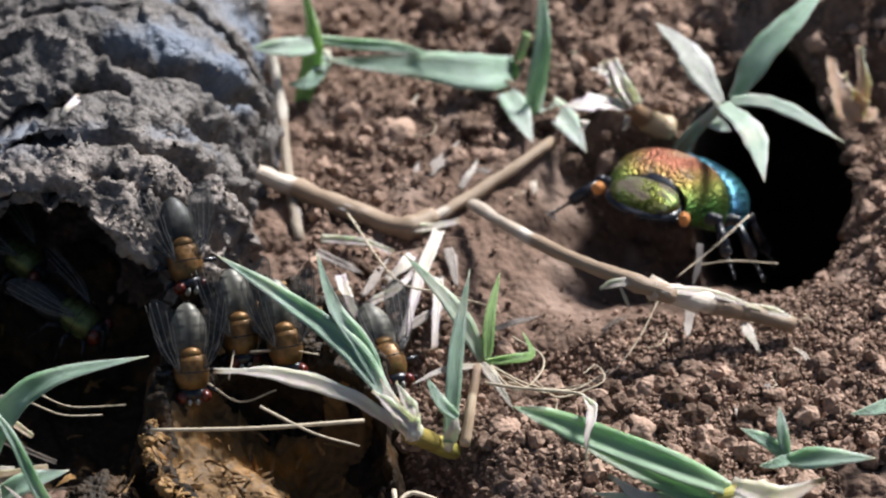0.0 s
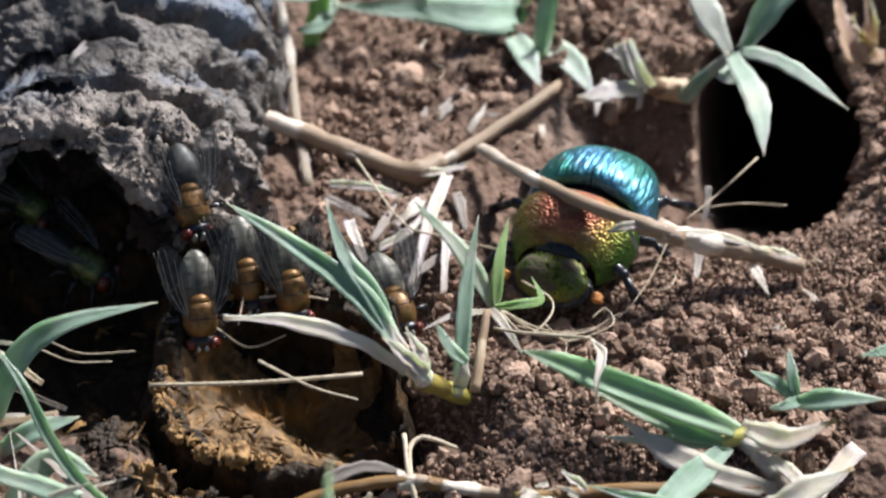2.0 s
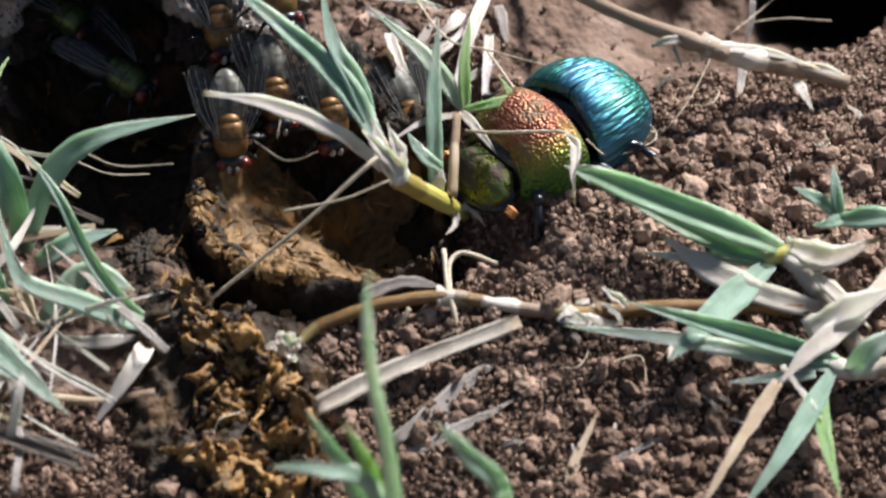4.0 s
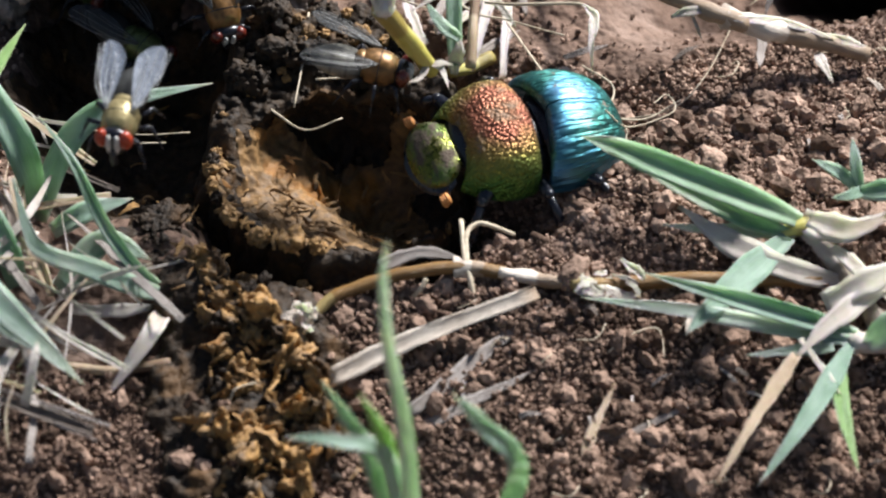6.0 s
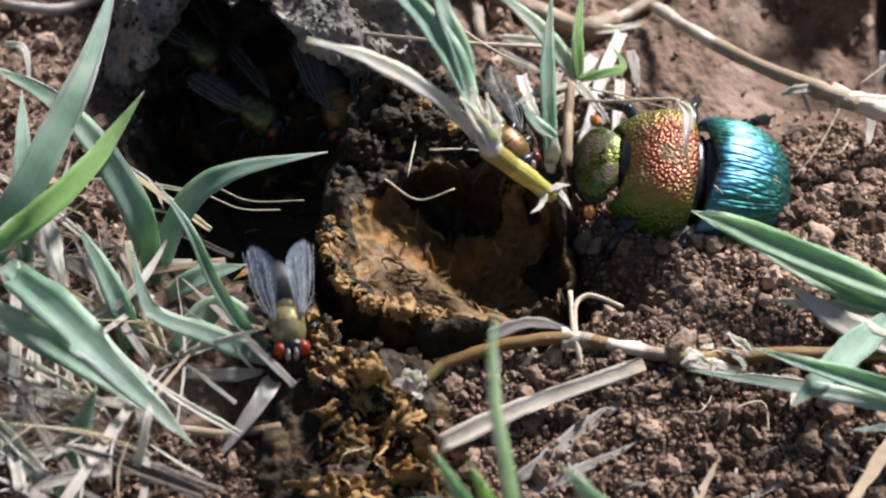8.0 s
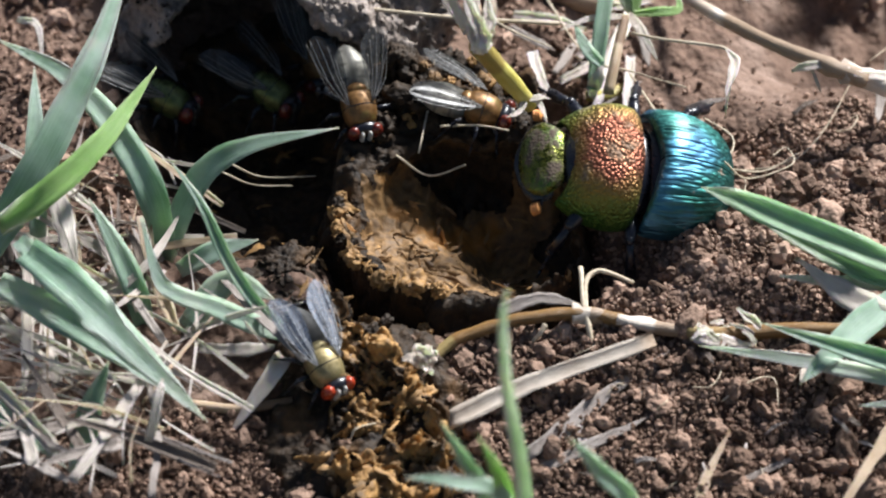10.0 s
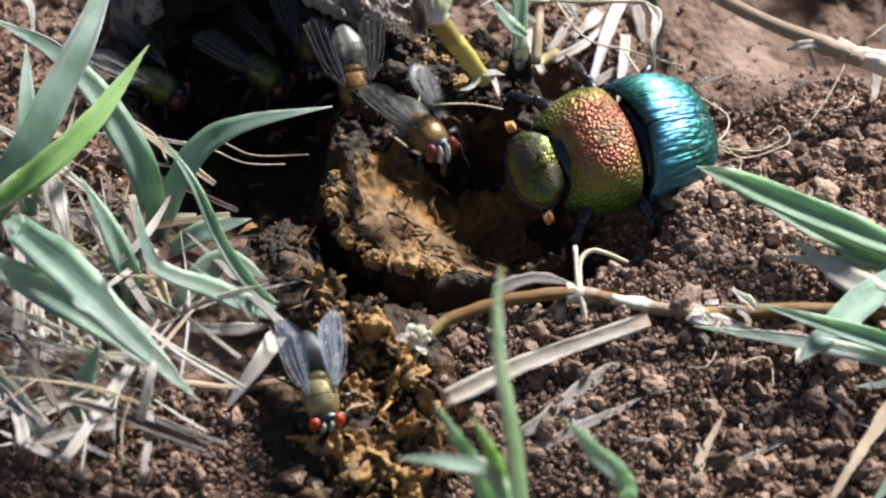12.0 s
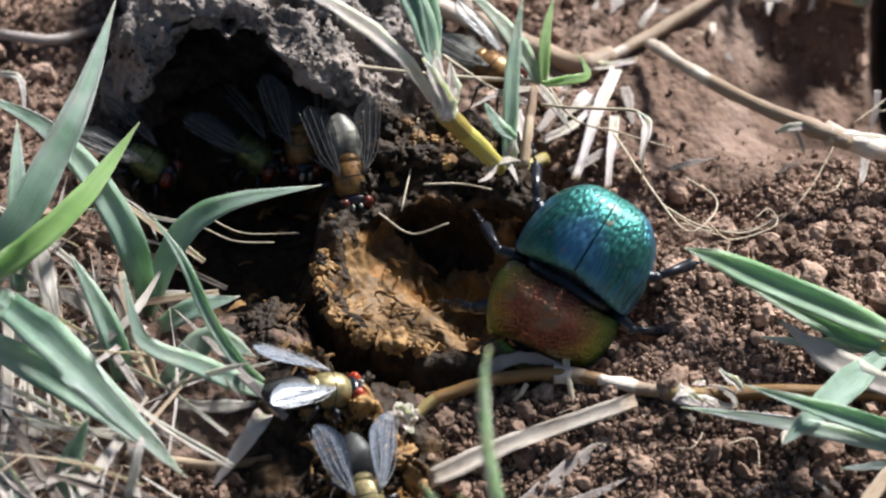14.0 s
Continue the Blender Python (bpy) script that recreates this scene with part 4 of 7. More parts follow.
def straw_heap():
    rnd = random.Random(11)
    for i in range(150):
        x, y = rnd.uniform(-44, -17), rnd.uniform(-32, 6)
        if x > -25 and y > -9 or x > -23 and y < -18:
            continue
        a, n = rnd.gauss(2.2, 0.8), rnd.uniform(2.5, 8.5)
        z = rnd.uniform(0.1, 1.6)
        lift = rnd.uniform(0, 3.0)
        p = [(x - n * math.cos(a), y - n * math.sin(a), z), (x + rnd.uniform(-0.8, 0.8), y + rnd.uniform(-0.8, 0.8), z + lift * 0.6), (x + n * math.cos(a), y + n * math.sin(a), z + lift)]
        mat, label = rnd.choice(((STRAW, "bleached dry straw lying in the tuft"), (STRAW, "bleached dry straw lying in the tuft"), (GREYSTRAW, "grey dry straw lying in the tuft"), (DULLSTRAW, "dark rotten straw lying in the tuft"), (STRAW, "bleached dry straw lying in the tuft"), (TAN, "tan dry straw lying in the tuft")))
        litter("straw", p, 0.22 + 1.05 * rnd.random() ** 2.2, mat, label, tip=0.3, base=0.8, fold=rnd.uniform(0.1, 0.6), wave=0.2, twist=rnd.uniform(-0.8, 0.8))


straw_heap()

# tuft nearest to the camera
plant("grass_shoot", (6.6, -46.2, -10.1), [
    ("leaf", "blade", [(6.6, -46.2, -10.1), (5.8, -48.5, 6.0), (5.1, -50.0, 17.7), (3.9, -51.6, 28.0), (3.5, -53.0, 36.5), (3.8, -54.0, 41.2)], 1.25, PALE, dict(base=0.8, fold=0.35, tip=0.25)),
    ("leaf", "blade", [(6.6, -46.2, -10.1), (2.7, -48.0, 11.3), (0.5, -50.0, 19.0), (-1.3, -51.0, 24.3)], 1.5, GREEN, BIG),
    ("leaf", "blade", [(6.6, -46.2, -10.1), (4.1, -48.0, 11.3), (3.1, -50.0, 17.7), (1.6, -51.0, 22.8)], 1.5, FRESH, BIG),
    ("leaf", "blade", [(6.6, -46.2, -10.1), (14.0, -48.0, 9.3), (11.1, -50.0, 18.0), (8.8, -51.0, 22.5)], 1.8, GREEN, BIG),
    ("leaf", "blade", [(6.6, -46.2, -10.1), (4.1, -48.8, 12.2), (-0.3, -51.9, 18.5), (-4.2, -53.7, 20.8)], 1.5, GREEN, BIG),
], "fresh upright green grass shoot on the soil", "grass")

# creeping grass on the bank: long folded leaf and its neighbours
plant("creeping_grass", (39.6, -9.6, 0.8), [
    ("leaf", "blade", [(40.0, -9.7, 1.8), (35.3, -9.2, 4.0), (28.5, -6.7, 5.5), (24.2, -4.4, 6.0), (21.4, -2.9, 6.0)], 2.6, SPRING, dict(base=0.5, fold=0.4)),
    ("leaf", "blade", [(39.2, -10.7, 1.0), (34.3, -9.7, 2.8), (29.1, -7.0, 4.0), (25.3, -4.5, 5.0)], 1.8, SPRING, dict(base=0.5, fold=0.5)),
    ("leaf", "blade", [(39.0, -10.7, 1.0), (35.0, -15.5, 1.2), (31.9, -19.3, 1.2), (29.3, -22.1, 0.5)], 2.6, GREEN, dict(base=0.5)),
    ("sheath", "blade", [(39.5, -10.3, 1.2), (33.4, -10.6, 1.8), (28.1, -9.8, 1.8)], 1.3, PALE, DRY),
    ("sheath", "blade", [(44.3, -15.7, -0.3), (37.1, -13.9, 0.7), (32.8, -11.3, 2.0), (29.5, -8.8, 3.0)], 2.3, STRAW, DRY),
    ("dry_leaf", "blade", [(40.1, -9.0, 1.5), (43.0, -11.7, 2.3), (47.0, -10.3, 2.6)], 2.4, HUSK, DRY),
    ("node", "stalk", [(37.8, -10.4, 0.6), (39.8, -9.8, 1.2), (41.8, -9.3, 0.9)], (0.7, 0.9), YELLOW, {}),
    ("stem", "stalk", [(40.5, -9.7, 0.8), (42.5, -12.9, 0.4), (44.7, -16.8, -0.6), (46.4, -20.6, -1.6)], (0.8, 0.9), STRAW, {}),
], "creeping grass with a long folded green leaf and dry sheaths", "grass")
plant("creeping_grass", (44.4, -21.2, -1.3), [
    ("leaf", "blade", [(43.9, -21.6, -0.4), (39.1, -20.7, 0.8), (32.8, -19.3, 2.2), (26.0, -16.9, 2.9)], 1.9, GREEN, dict(base=0.5, fold=0.5)),
    ("leaf", "blade", [(43.8, -22.3, -0.6), (35.3, -20.7, 0.4), (28.1, -19.2, 0.8), (20.8, -17.1, 0.3)], 1.5, PALE, dict(base=0.6, fold=0.3)),
    ("leaf", "blade", [(43.4, -22.4, -0.6), (41.1, -26.9, -0.8), (37.9, -32.4, -1.3), (34.4, -37.1, -2.6)], 1.7, GREEN, dict(base=0.5)),
    ("leaf", "blade", [(41.9, -22.7, -0.7), (38.0, -23.0, -0.8), (34.4, -23.3, -0.9)], 1.0, PALE, DRY),
    ("leaf", "blade", [(42.3, -23.4, -0.9), (42.1, -29.5, -1.5), (42.9, -36.0, -2.3)], 1.3, FRESH, dict(base=0.5)),
    ("leaf", "blade", [(44.7, -22.9, -0.7), (46.5, -22.3, 1.4), (48.9, -21.0, 2.8)], 2.3, PALE, dict(base=0.5)),
    ("stem", "stalk", [(43.2, -21.8, -1.0), (45.8, -22.0, -1.0), (51.6, -21.1, -1.3)], (0.9, 1.0), STRAW, dict(knots=((0.15, 0.3),))),
    ("dry_leaf", "blade", [(50.3, -11.7, 1.3), (46.0, -17.3, 1.3), (41.9, -21.0, 0.8), (38.5, -24.5, -0.2)], 2.0, HUSK, DRY),
    ("dry_leaf", "blade", [(38.6, -24.2, -0.1), (36.3, -27.8, -0.6), (33.7, -32.4, -1.3), (30.9, -37.1, -2.6)], 1.2, TAN, DRY),
    ("dry_leaf", "blade", [(40.6, -10.3, 2.6), (43.9, -12.2, 3.1), (48.3, -10.6, 3.6)], 2.2, HUSK, DRY),
    ("dry_leaf", "blade", [(41.3, -18.9, 0.8), (44.9, -17.9, 2.1), (49.3, -16.1, 3.1)], 2.4, HUSK, DRY),
    ("dry_leaf", "blade", [(42.4, -13.1, 1.9), (44.7, -15.5, 1.2), (46.9, -18.5, 0.4)], 1.2, HUSK, DRY),
    ("dry_leaf", "blade", [(39.0, -22.6, 0.3), (41.1, -26.3, -0.7), (42.0, -27.9, -1.1)], 0.6, HUSK, DRY),
], "creeping grass with narrow folded leaves and a pale stem", "grass")
plant("grass_seedling", (45.3, -8.9, 4.0), [
    ("leaf", "blade", [(45.1, -8.5, 4.2), (43.4, -7.1, 5.0), (41.2, -5.3, 5.0)], 1.3, GREEN, {}),
    ("leaf", "blade", [(45.1, -8.4, 4.2), (44.7, -6.8, 6.0), (44.6, -4.8, 7.0)], 1.1, GREEN, {}),
    ("leaf", "blade", [(45.0, -8.8, 4.2), (48.3, -9.3, 4.9), (52.7, -9.5, 4.9)], 1.9, GREEN, {}),
    ("leaf", "blade", [(45.5, -8.4, 4.2), (44.0, -9.5, 4.5), (42.5, -9.5, 4.3)], 1.0, GREEN, {}),
    ("leaf", "blade", [(56.2, -2.0, 5.0), (53.4, -4.3, 6.0), (50.8, -5.0, 6.0)], 1.2, GREEN, {}),
], "small green grass seedling on the bank", "grass")

# blades behind
plant("broad_grass", (25.1, 52.4, 0.0), [
    ("leaf", "blade", [(24.7, 51.5, 1.0), (20.5, 48.5, 3.0), (14.6, 48.7, 4.0), (6.0, 49.8, 4.0)], 3.6, GREEN, dict(base=0.8, fold=0.2)),
    ("leaf", "blade", [(25.7, 43.7, 1.0), (26.5, 46.0, 5.0), (26.9, 48.2, 8.0), (27.0, 52.6, 12.0)], 1.9, GREEN, BIG),
    ("leaf", "blade", [(23.5, 48.0, 1.0), (24.4, 43.7, 2.0), (25.6, 38.8, 2.0)], 2.4, PALE, BIG),
    ("leaf", "blade", [(26.4, 46.7, 1.0), (28.6, 41.8, 2.5), (30.5, 36.7, 2.5)], 2.6, PALE, BIG),
    ("stem", "stalk", [(24.7, 48.8, 0.0), (25.0, 51.5, 2.0), (25.8, 53.4, 4.0)], (0.6, 0.5), FRESH, {}),
], "broad grass leaves growing behind the burrow path", "grass")
plant("broad_grass", (3.8, 47.8, 0.0), [
    ("leaf", "blade", [(3.8, 47.8, 0.0), (4.9, 50.1, 3.0), (5.1, 52.3, 6.0), (4.0, 55.0, 10.0)], 1.9, FRESH, BIG),
    ("leaf", "blade", [(5.1, 50.8, 5.0), (2.2, 49.2, 6.0), (-0.8, 49.4, 6.0)], 2.0, PALE, BIG),
    ("leaf", "blade", [(5.4, 53.2, 4.0), (9.2, 50.8, 5.0), (13.5, 50.2, 5.0), (16.7, 48.9, 5.0)], 1.2, GREEN, BIG),
    ("leaf", "blade", [(6.5, 51.8, 3.0), (4.9, 48.5, 2.5), (2.5, 48.0, 2.5)], 1.5, GREEN, BIG),
    ("bud", "stalk", [(5.7, 49.8, 2.5), (6.1, 50.9, 3.0), (6.4, 52.3, 3.0)], (0.7, 0.5), PALE, {}),
    ("stem", "stalk", [(1.1, 51.4, 4.0), (1.9, 45.2, 2.0), (2.3, 38.1, 0.8), (3.3, 26.9, 0.5)], (0.5, 0.55), STRAW, dict(knots=((0.35, 0.3),))),
], "grass shoot with a pale bleached stalk behind the dung", "grass")

# star-shaped plant and husk over the burrow; both tremble as the beetle comes out
STAR_BASE = (39.0, 39.5, 1.0)
star = plant("star_grass", STAR_BASE, [
    ("stem", "stalk", [(38.7, 39.1, 1.0), (40.3, 38.3, 4.0), (42.7, 38.4, 6.5)], (0.8, 0.5), GREEN, {}),
    ("leaf", "blade", [(42.7, 38.4, 6.5), (40.7, 41.8, 9.0), (39.5, 44.4, 10.0), (37.7, 48.8, 10.0)], 2.5, WHITISH, dict(base=0.35, fold=0.08, wave=0.1, steps=10)),
    ("leaf", "blade", [(43.9, 39.1, 6.5), (47.0, 41.5, 10.0), (50.2, 44.1, 12.0), (54.2, 48.5, 13.0)], 2.7, GREEN, dict(base=0.4, fold=0.3, wave=0.08, steps=10)),
    ("leaf", "blade", [(42.8, 38.6, 6.5), (43.9, 31.7, 8.0), (44.5, 27.2, 8.0), (44.4, 22.7, 7.0)], 2.4, PALE, dict(base=0.55, fold=0.06, wave=0.12, steps=10)),
    ("leaf", "blade", [(43.5, 38.9, 6.5), (46.2, 35.9, 8.0), (49.1, 33.0, 8.0), (52.8, 29.1, 7.0)], 1.6, PALE, dict(base=0.6, fold=0.06, wave=0.14, steps=10)),
    ("leaf", "blade", [(41.5, 40.1, 4.0), (42.2, 37.1, 5.0), (43.3, 35.9, 5.0)], 1.6, PALE, {}),
], "star-shaped grass plant with pale green blades over the burrow", "plant")
STAR_AT = (39.5, 38.4, 1.0)
HUSK_BASE = (36.8, 39.8, 1.0)
husk = plant("husk", HUSK_BASE, [
    ("stub", "stalk", [(39.0, 39.7, 0.5), (37.0, 38.6, 1.8), (35.2, 36.6, 3.6), (34.6, 35.9, 4.6)], (1.1, 0.7), TAN, dict(lump=0.35)),
    ("bract", "blade", [(35.0, 35.9, 4.2), (32.6, 34.4, 4.8), (30.6, 33.9, 5.0), (28.5, 33.6, 5.0)], 1.9, HUSK, dict(base=0.5, tip=0.12, fold=0.1, wave=0.3)),
    ("bract", "blade", [(34.6, 35.4, 4.4), (32.4, 35.0, 5.2), (30.9, 35.4, 5.6)], 0.8, HUSK, dict(tip=0.2, fold=0.2, wave=0.4)),
    ("bract", "blade", [(35.4, 35.4, 4.2), (34.3, 36.2, 6.2), (33.4, 38.0, 8.0)], 1.5, HUSK, dict(base=0.9, tip=0.75, fold=0.7, wave=0.12)),
    ("bract", "blade", [(34.7, 35.3, 4.4), (33.4, 36.2, 6.3), (32.4, 37.8, 7.8)], 0.9, HUSK, dict(base=0.9, tip=0.8, fold=0.6, wave=0.2)),
    ("bract", "blade", [(33.0, 36.5, 7.0), (32.2, 37.0, 7.3), (31.6, 37.6, 7.3)], 0.6, HUSK, dict(tip=0.6, wave=0.4)),
    ("bract", "blade", [(35.1, 38.1, 2.5), (34.7, 36.1, 2.0), (34.3, 34.9, 2.0)], 0.6, HUSK, {}),
    ("bract", "blade", [(31.0, 36.7, 2.5), (30.7, 35.5, 2.5), (30.5, 34.3, 2.0)], 0.8, HUSK, {}),
], "frayed pale dry husk on a stub above the burrow", "husk")
plant("curled_dry_leaf", (56.3, 40.9, 2.0), [
    ("leaf", "blade", [(56.3, 40.9, 2.0), (55.0, 41.5, 4.0), (54.2, 43.0, 5.5), (54.1, 45.2, 6.5)], 2.6, DRYLEAF, dict(tip=0.5, base=0.7, fold=0.5, wave=0.3, twist=0.7, steps=9)),
    ("leaf", "blade", [(56.6, 41.4, 2.0), (55.8, 42.3, 4.0), (55.1, 43.9, 5.5)], 2.2, DRYLEAF, dict(tip=0.6, fold=0.7, wave=0.35, twist=-0.5, steps=9)),
    ("leaf", "blade", [(56.9, 41.8, 3.0), (57.1, 43.8, 5.5), (56.9, 45.8, 7.5)], 1.4, DRYLEAF, dict(tip=0.6, base=0.8, fold=0.5, wave=0.2, steps=9)),
    ("leaf", "blade", [(56.3, 41.4, 2.0), (57.7, 41.6, 2.5), (58.5, 42.4, 2.5)], 1.5, DRYLEAF, dict(tip=0.4, fold=0.4, wave=0.3)),
], "curled tan dry leaf at the burrow's rim", "leaf")

# twigs across the path
plant("twig", (12.7, 28.1, 1.0), [
    ("stem", "stalk", [(-2.0, 36.5, 1.5), (1.7, 34.5, 1.5), (6.9, 31.3, 1.2), (12.7, 28.1, 1.0), (15.9, 29.4, 1.0)], (0.95, 1.0), PINK, dict(knots=((0.8, 0.35),), lump=0.2)),
    ("branch", "stalk", [(14.3, 28.6, 1.0), (15.9, 29.4, 1.0), (20.7, 33.4, 1.2), (27.5, 39.8, 1.5)], (0.72, 0.55), PINK, dict(lump=0.2)),
    ("splinter", "blade", [(4.8, 31.9, 1.6), (9.0, 29.4, 1.8), (12.4, 28.1, 1.6)], 0.7, GREYSTRAW, dict(tip=0.15, wave=0.2)),
], "grey forked dry twig lying on the soil", "stalk")
plant("dry_stalk", (47.8, 11.5, 2.4), [
    ("stem", "stalk", [(19.3, 30.1, 2.0), (23.3, 22.2, 5.0), (28.1, 15.0, 7.5), (33.4, 11.1, 8.0), (36.5, 10.9, 6.6)], (0.5, 0.85), PINK, dict(knots=((0.05, 0.3), (0.75, 0.2)), lump=0.15)),
    ("sheath", "stalk", [(34.5, 11.1, 7.6), (39.2, 11.6, 5.2), (42.4, 12.1, 3.8), (47.7, 11.3, 2.4)], (1.0, 0.7), PINK, dict(knots=((0.3, 0.25), (0.62, 0.2)), lump=0.25)),
    ("splinter", "blade", [(35.4, 10.3, 7.8), (40.2, 11.9, 5.8), (44.6, 11.7, 4.0)], 0.9, HUSK, dict(tip=0.2)),
    ("splinter", "blade", [(32.9, 10.9, 8.4), (31.1, 10.8, 8.2), (29.9, 10.9, 7.6)], 0.9, STRAW, dict(tip=0.4)),
    ("splinter", "blade", [(31.7, 10.8, 8.0), (32.2, 10.0, 7.0), (32.6, 9.7, 6.0)], 0.35, STRAW, {}),
    ("splinter", "blade", [(42.4, 12.6, 3.6), (45.4, 11.7, 3.8), (47.6, 11.6, 3.0)], 1.0, HUSK, dict(tip=0.3)),
], "long tan dry stalk with a frayed pale sheath across the path", "stalk")
litter("straw", [(18.4, 33.0, 1.5), (19.4, 34.5, 2.0), (20.3, 36.7, 2.0)], 0.7, STRAW, "short straw on the twig", **DRY)
litter("straw", [(40.0, 22.4, 3.0), (39.8, 20.8, 2.0), (39.1, 18.7, 1.0)], 0.7, GREYSTRAW, "grey broken straw beside the stalk", **DRY)
litter("straw", [(43.0, 11.1, 3.0), (43.5, 9.0, 3.2), (44.1, 6.9, 3.0)], 0.9, STRAW, "short bleached straw on the bank", **DRY)
litter("straw", [(38.4, 14.2, 2.2), (38.2, 12.4, 2.0), (37.9, 10.3, 2.0)], 0.9, GREYSTRAW, "short grey straw on the bank", **DRY)
for a, b, w in (((17.0, 24.7, 1.2), (17.6, 19.8, 0.6), 1.0), ((10.7, 19.1, 0.8), (16.5, 21.1, 0.8), 1.2), ((11.7, 13.1, 0.8), (16.9, 17.4, 0.9), 0.9),
                ((12.1, 21.9, 0.8), (15.2, 23.5, 0.8), 0.9), ((4.8, 25.0, 0.8), (9.0, 21.8, 0.8), 0.9), ((8.9, 18.4, 1.0), (11.6, 24.3, 0.8), 0.8),
                ((20.7, 13.9, 0.6), (24.8, 15.5, 0.6), 0.6), ((15.5, 35.9, 0.8), (18.8, 41.0, 0.8), 1.1), ((14.1, 34.2, 0.8), (14.7, 37.8, 1.0), 0.8), ((3.0, 31.3, 1.0), (3.3, 26.1, 0.6), 0.9)):
    litter("straw", [a, tuple((p + q) / 2 for p, q in zip(a, b)), b], w, GREYSTRAW, "weathered straw lying on the soil", **DRY)

# runner with rootlets and straws before the dung
plant("runner", (11.0, -12.7, 0.0), [
    ("stem", "stalk", [(-2.9, -17.7, -1.7), (-0.2, -15.4, -0.7), (3.7, -14.1, 0.0), (6.6, -13.6, 0.4), (11.0, -13.2, 0.5), (14.4, -13.8, 0.2)], (0.55, 0.6), ROOTBROWN, dict(steps=8)),
    ("node", "stalk", [(10.0, -13.3, 0.5), (11.2, -13.3, 0.5), (12.7, -13.5, 0.4)], (0.72, 0.66), PINK, dict(lump=0.4)),
    ("stem", "stalk", [(13.9, -13.7, 0.2), (16.3, -14.2, 0.0), (20.2, -14.7, -0.2)], (0.62, 0.62), PINK, dict(lump=0.3)),
    ("stem", "stalk", [(19.9, -14.7, -0.2), (23.5, -14.8, -0.4), (30.8, -14.4, -0.3), (41.5, -14.7, -0.5)], (0.62, 0.7), ROOTBROWN, dict(steps=8)),
    ("sheath", "blade", [(3.7, -13.0, 0.5), (7.1, -12.1, 1.2), (10.7, -12.6, 1.0)], 1.3, GREYSTRAW, DRY),
    ("rootlet", "stalk", [(11.7, -15.7, -1.2), (11.4, -14.3, 0.2), (11.0, -12.7, 1.0), (10.8, -8.9, 2.0)], (0.3, 0.22), HAIR, {}),
    ("rootlet", "stalk", [(11.2, -13.3, 0.8), (11.2, -10.5, 1.6), (12.1, -9.4, 1.9), (13.2, -9.5, 1.9), (15.4, -9.5, 0.7)], (0.25, 0.18), HAIR, {}),
    ("rootlet", "stalk", [(6.6, -15.1, -1.1), (7.2, -14.9, -0.4), (7.7, -14.3, 0.2)], (0.2, 0.25), HAIR, {}),
], "yellow-brown grass runner with pale nodes and rootlets", "runner")
litter("straw", [(-0.9, -23.2, -3.0), (6.5, -19.7, -1.7), (17.1, -15.9, -0.1)], 1.8, PINK, "broad weathered straw on the soil", tip=0.75, base=0.8, fold=0.45, wave=0.08)
litter("straw", [(5.8, -26.3, -4.1), (11.3, -21.8, -2.7), (18.4, -16.1, -1.1)], 1.4, GREYSTRAW, "grey weathered straw on the soil", **DRY)
litter("straw", [(7.2, -27.4, -4.4), (12.2, -25.0, -3.5), (16.5, -22.5, -2.9)], 1.0, GREYSTRAW, "grey weathered straw on the soil", **DRY)
litter("straw", [(20.4, -30.9, -5.1), (21.7, -27.5, -4.2), (23.4, -24.0, -3.2)], 0.9, TAN, "tan straw on the soil", **DRY)
litter("straw", [(10.6, -23.4, -3.1), (10.8, -25.3, -3.6), (11.0, -27.3, -4.3)], 0.7, STRAW, "short straw on the soil", **DRY)
litter("straw", [(20.6, -15.3, -0.2), (23.0, -16.0, -0.3), (25.9, -16.3, -0.4)], 1.3, HUSK, "frayed pale husk on the runner", **DRY)
for a, b, w in (((15.7, -20.3, -2.5), (16.8, -17.2, -1.4), 0.7), ((23.6, -28.9, -4.8), (30.4, -25.7, -3.9), 0.6), ((39.5, -25.2, -3.8), (42.5, -23.1, -3.2), 0.7), ((12.3, -26.9, -4.2), (15.2, -25.2, -3.8), 1.0)):
    litter("straw", [a, tuple((p + q) / 2 for p, q in zip(a, b)), b], w, GREYSTRAW, "short straw on the soil", **DRY)


def frays():
    """A frayed pale husk on the runner: broken chips that stick out of one another."""
    rnd = random.Random(61)
    for i in range(11):
        x, y, z = rnd.uniform(20.8, 26.2), rnd.gauss(-15.3, 0.7), rnd.uniform(-0.2, 0.7)
        a, n = rnd.gauss(3.0, 0.6), rnd.uniform(0.5, 1.5)
        litter("husk_chip", [(x - n * math.cos(a), y - n * math.sin(a), z), (x, y, z + 0.3), (x + n * math.cos(a), y + n * math.sin(a), z + rnd.uniform(0, 0.7))], rnd.uniform(0.3, 0.8), rnd.choice((HUSK, PINK, STRAW)), "frayed pale chip of husk on the runner",
               tip=0.5, base=0.8, fold=rnd.uniform(0.1, 0.7), wave=0.3, steps=4)


frays()


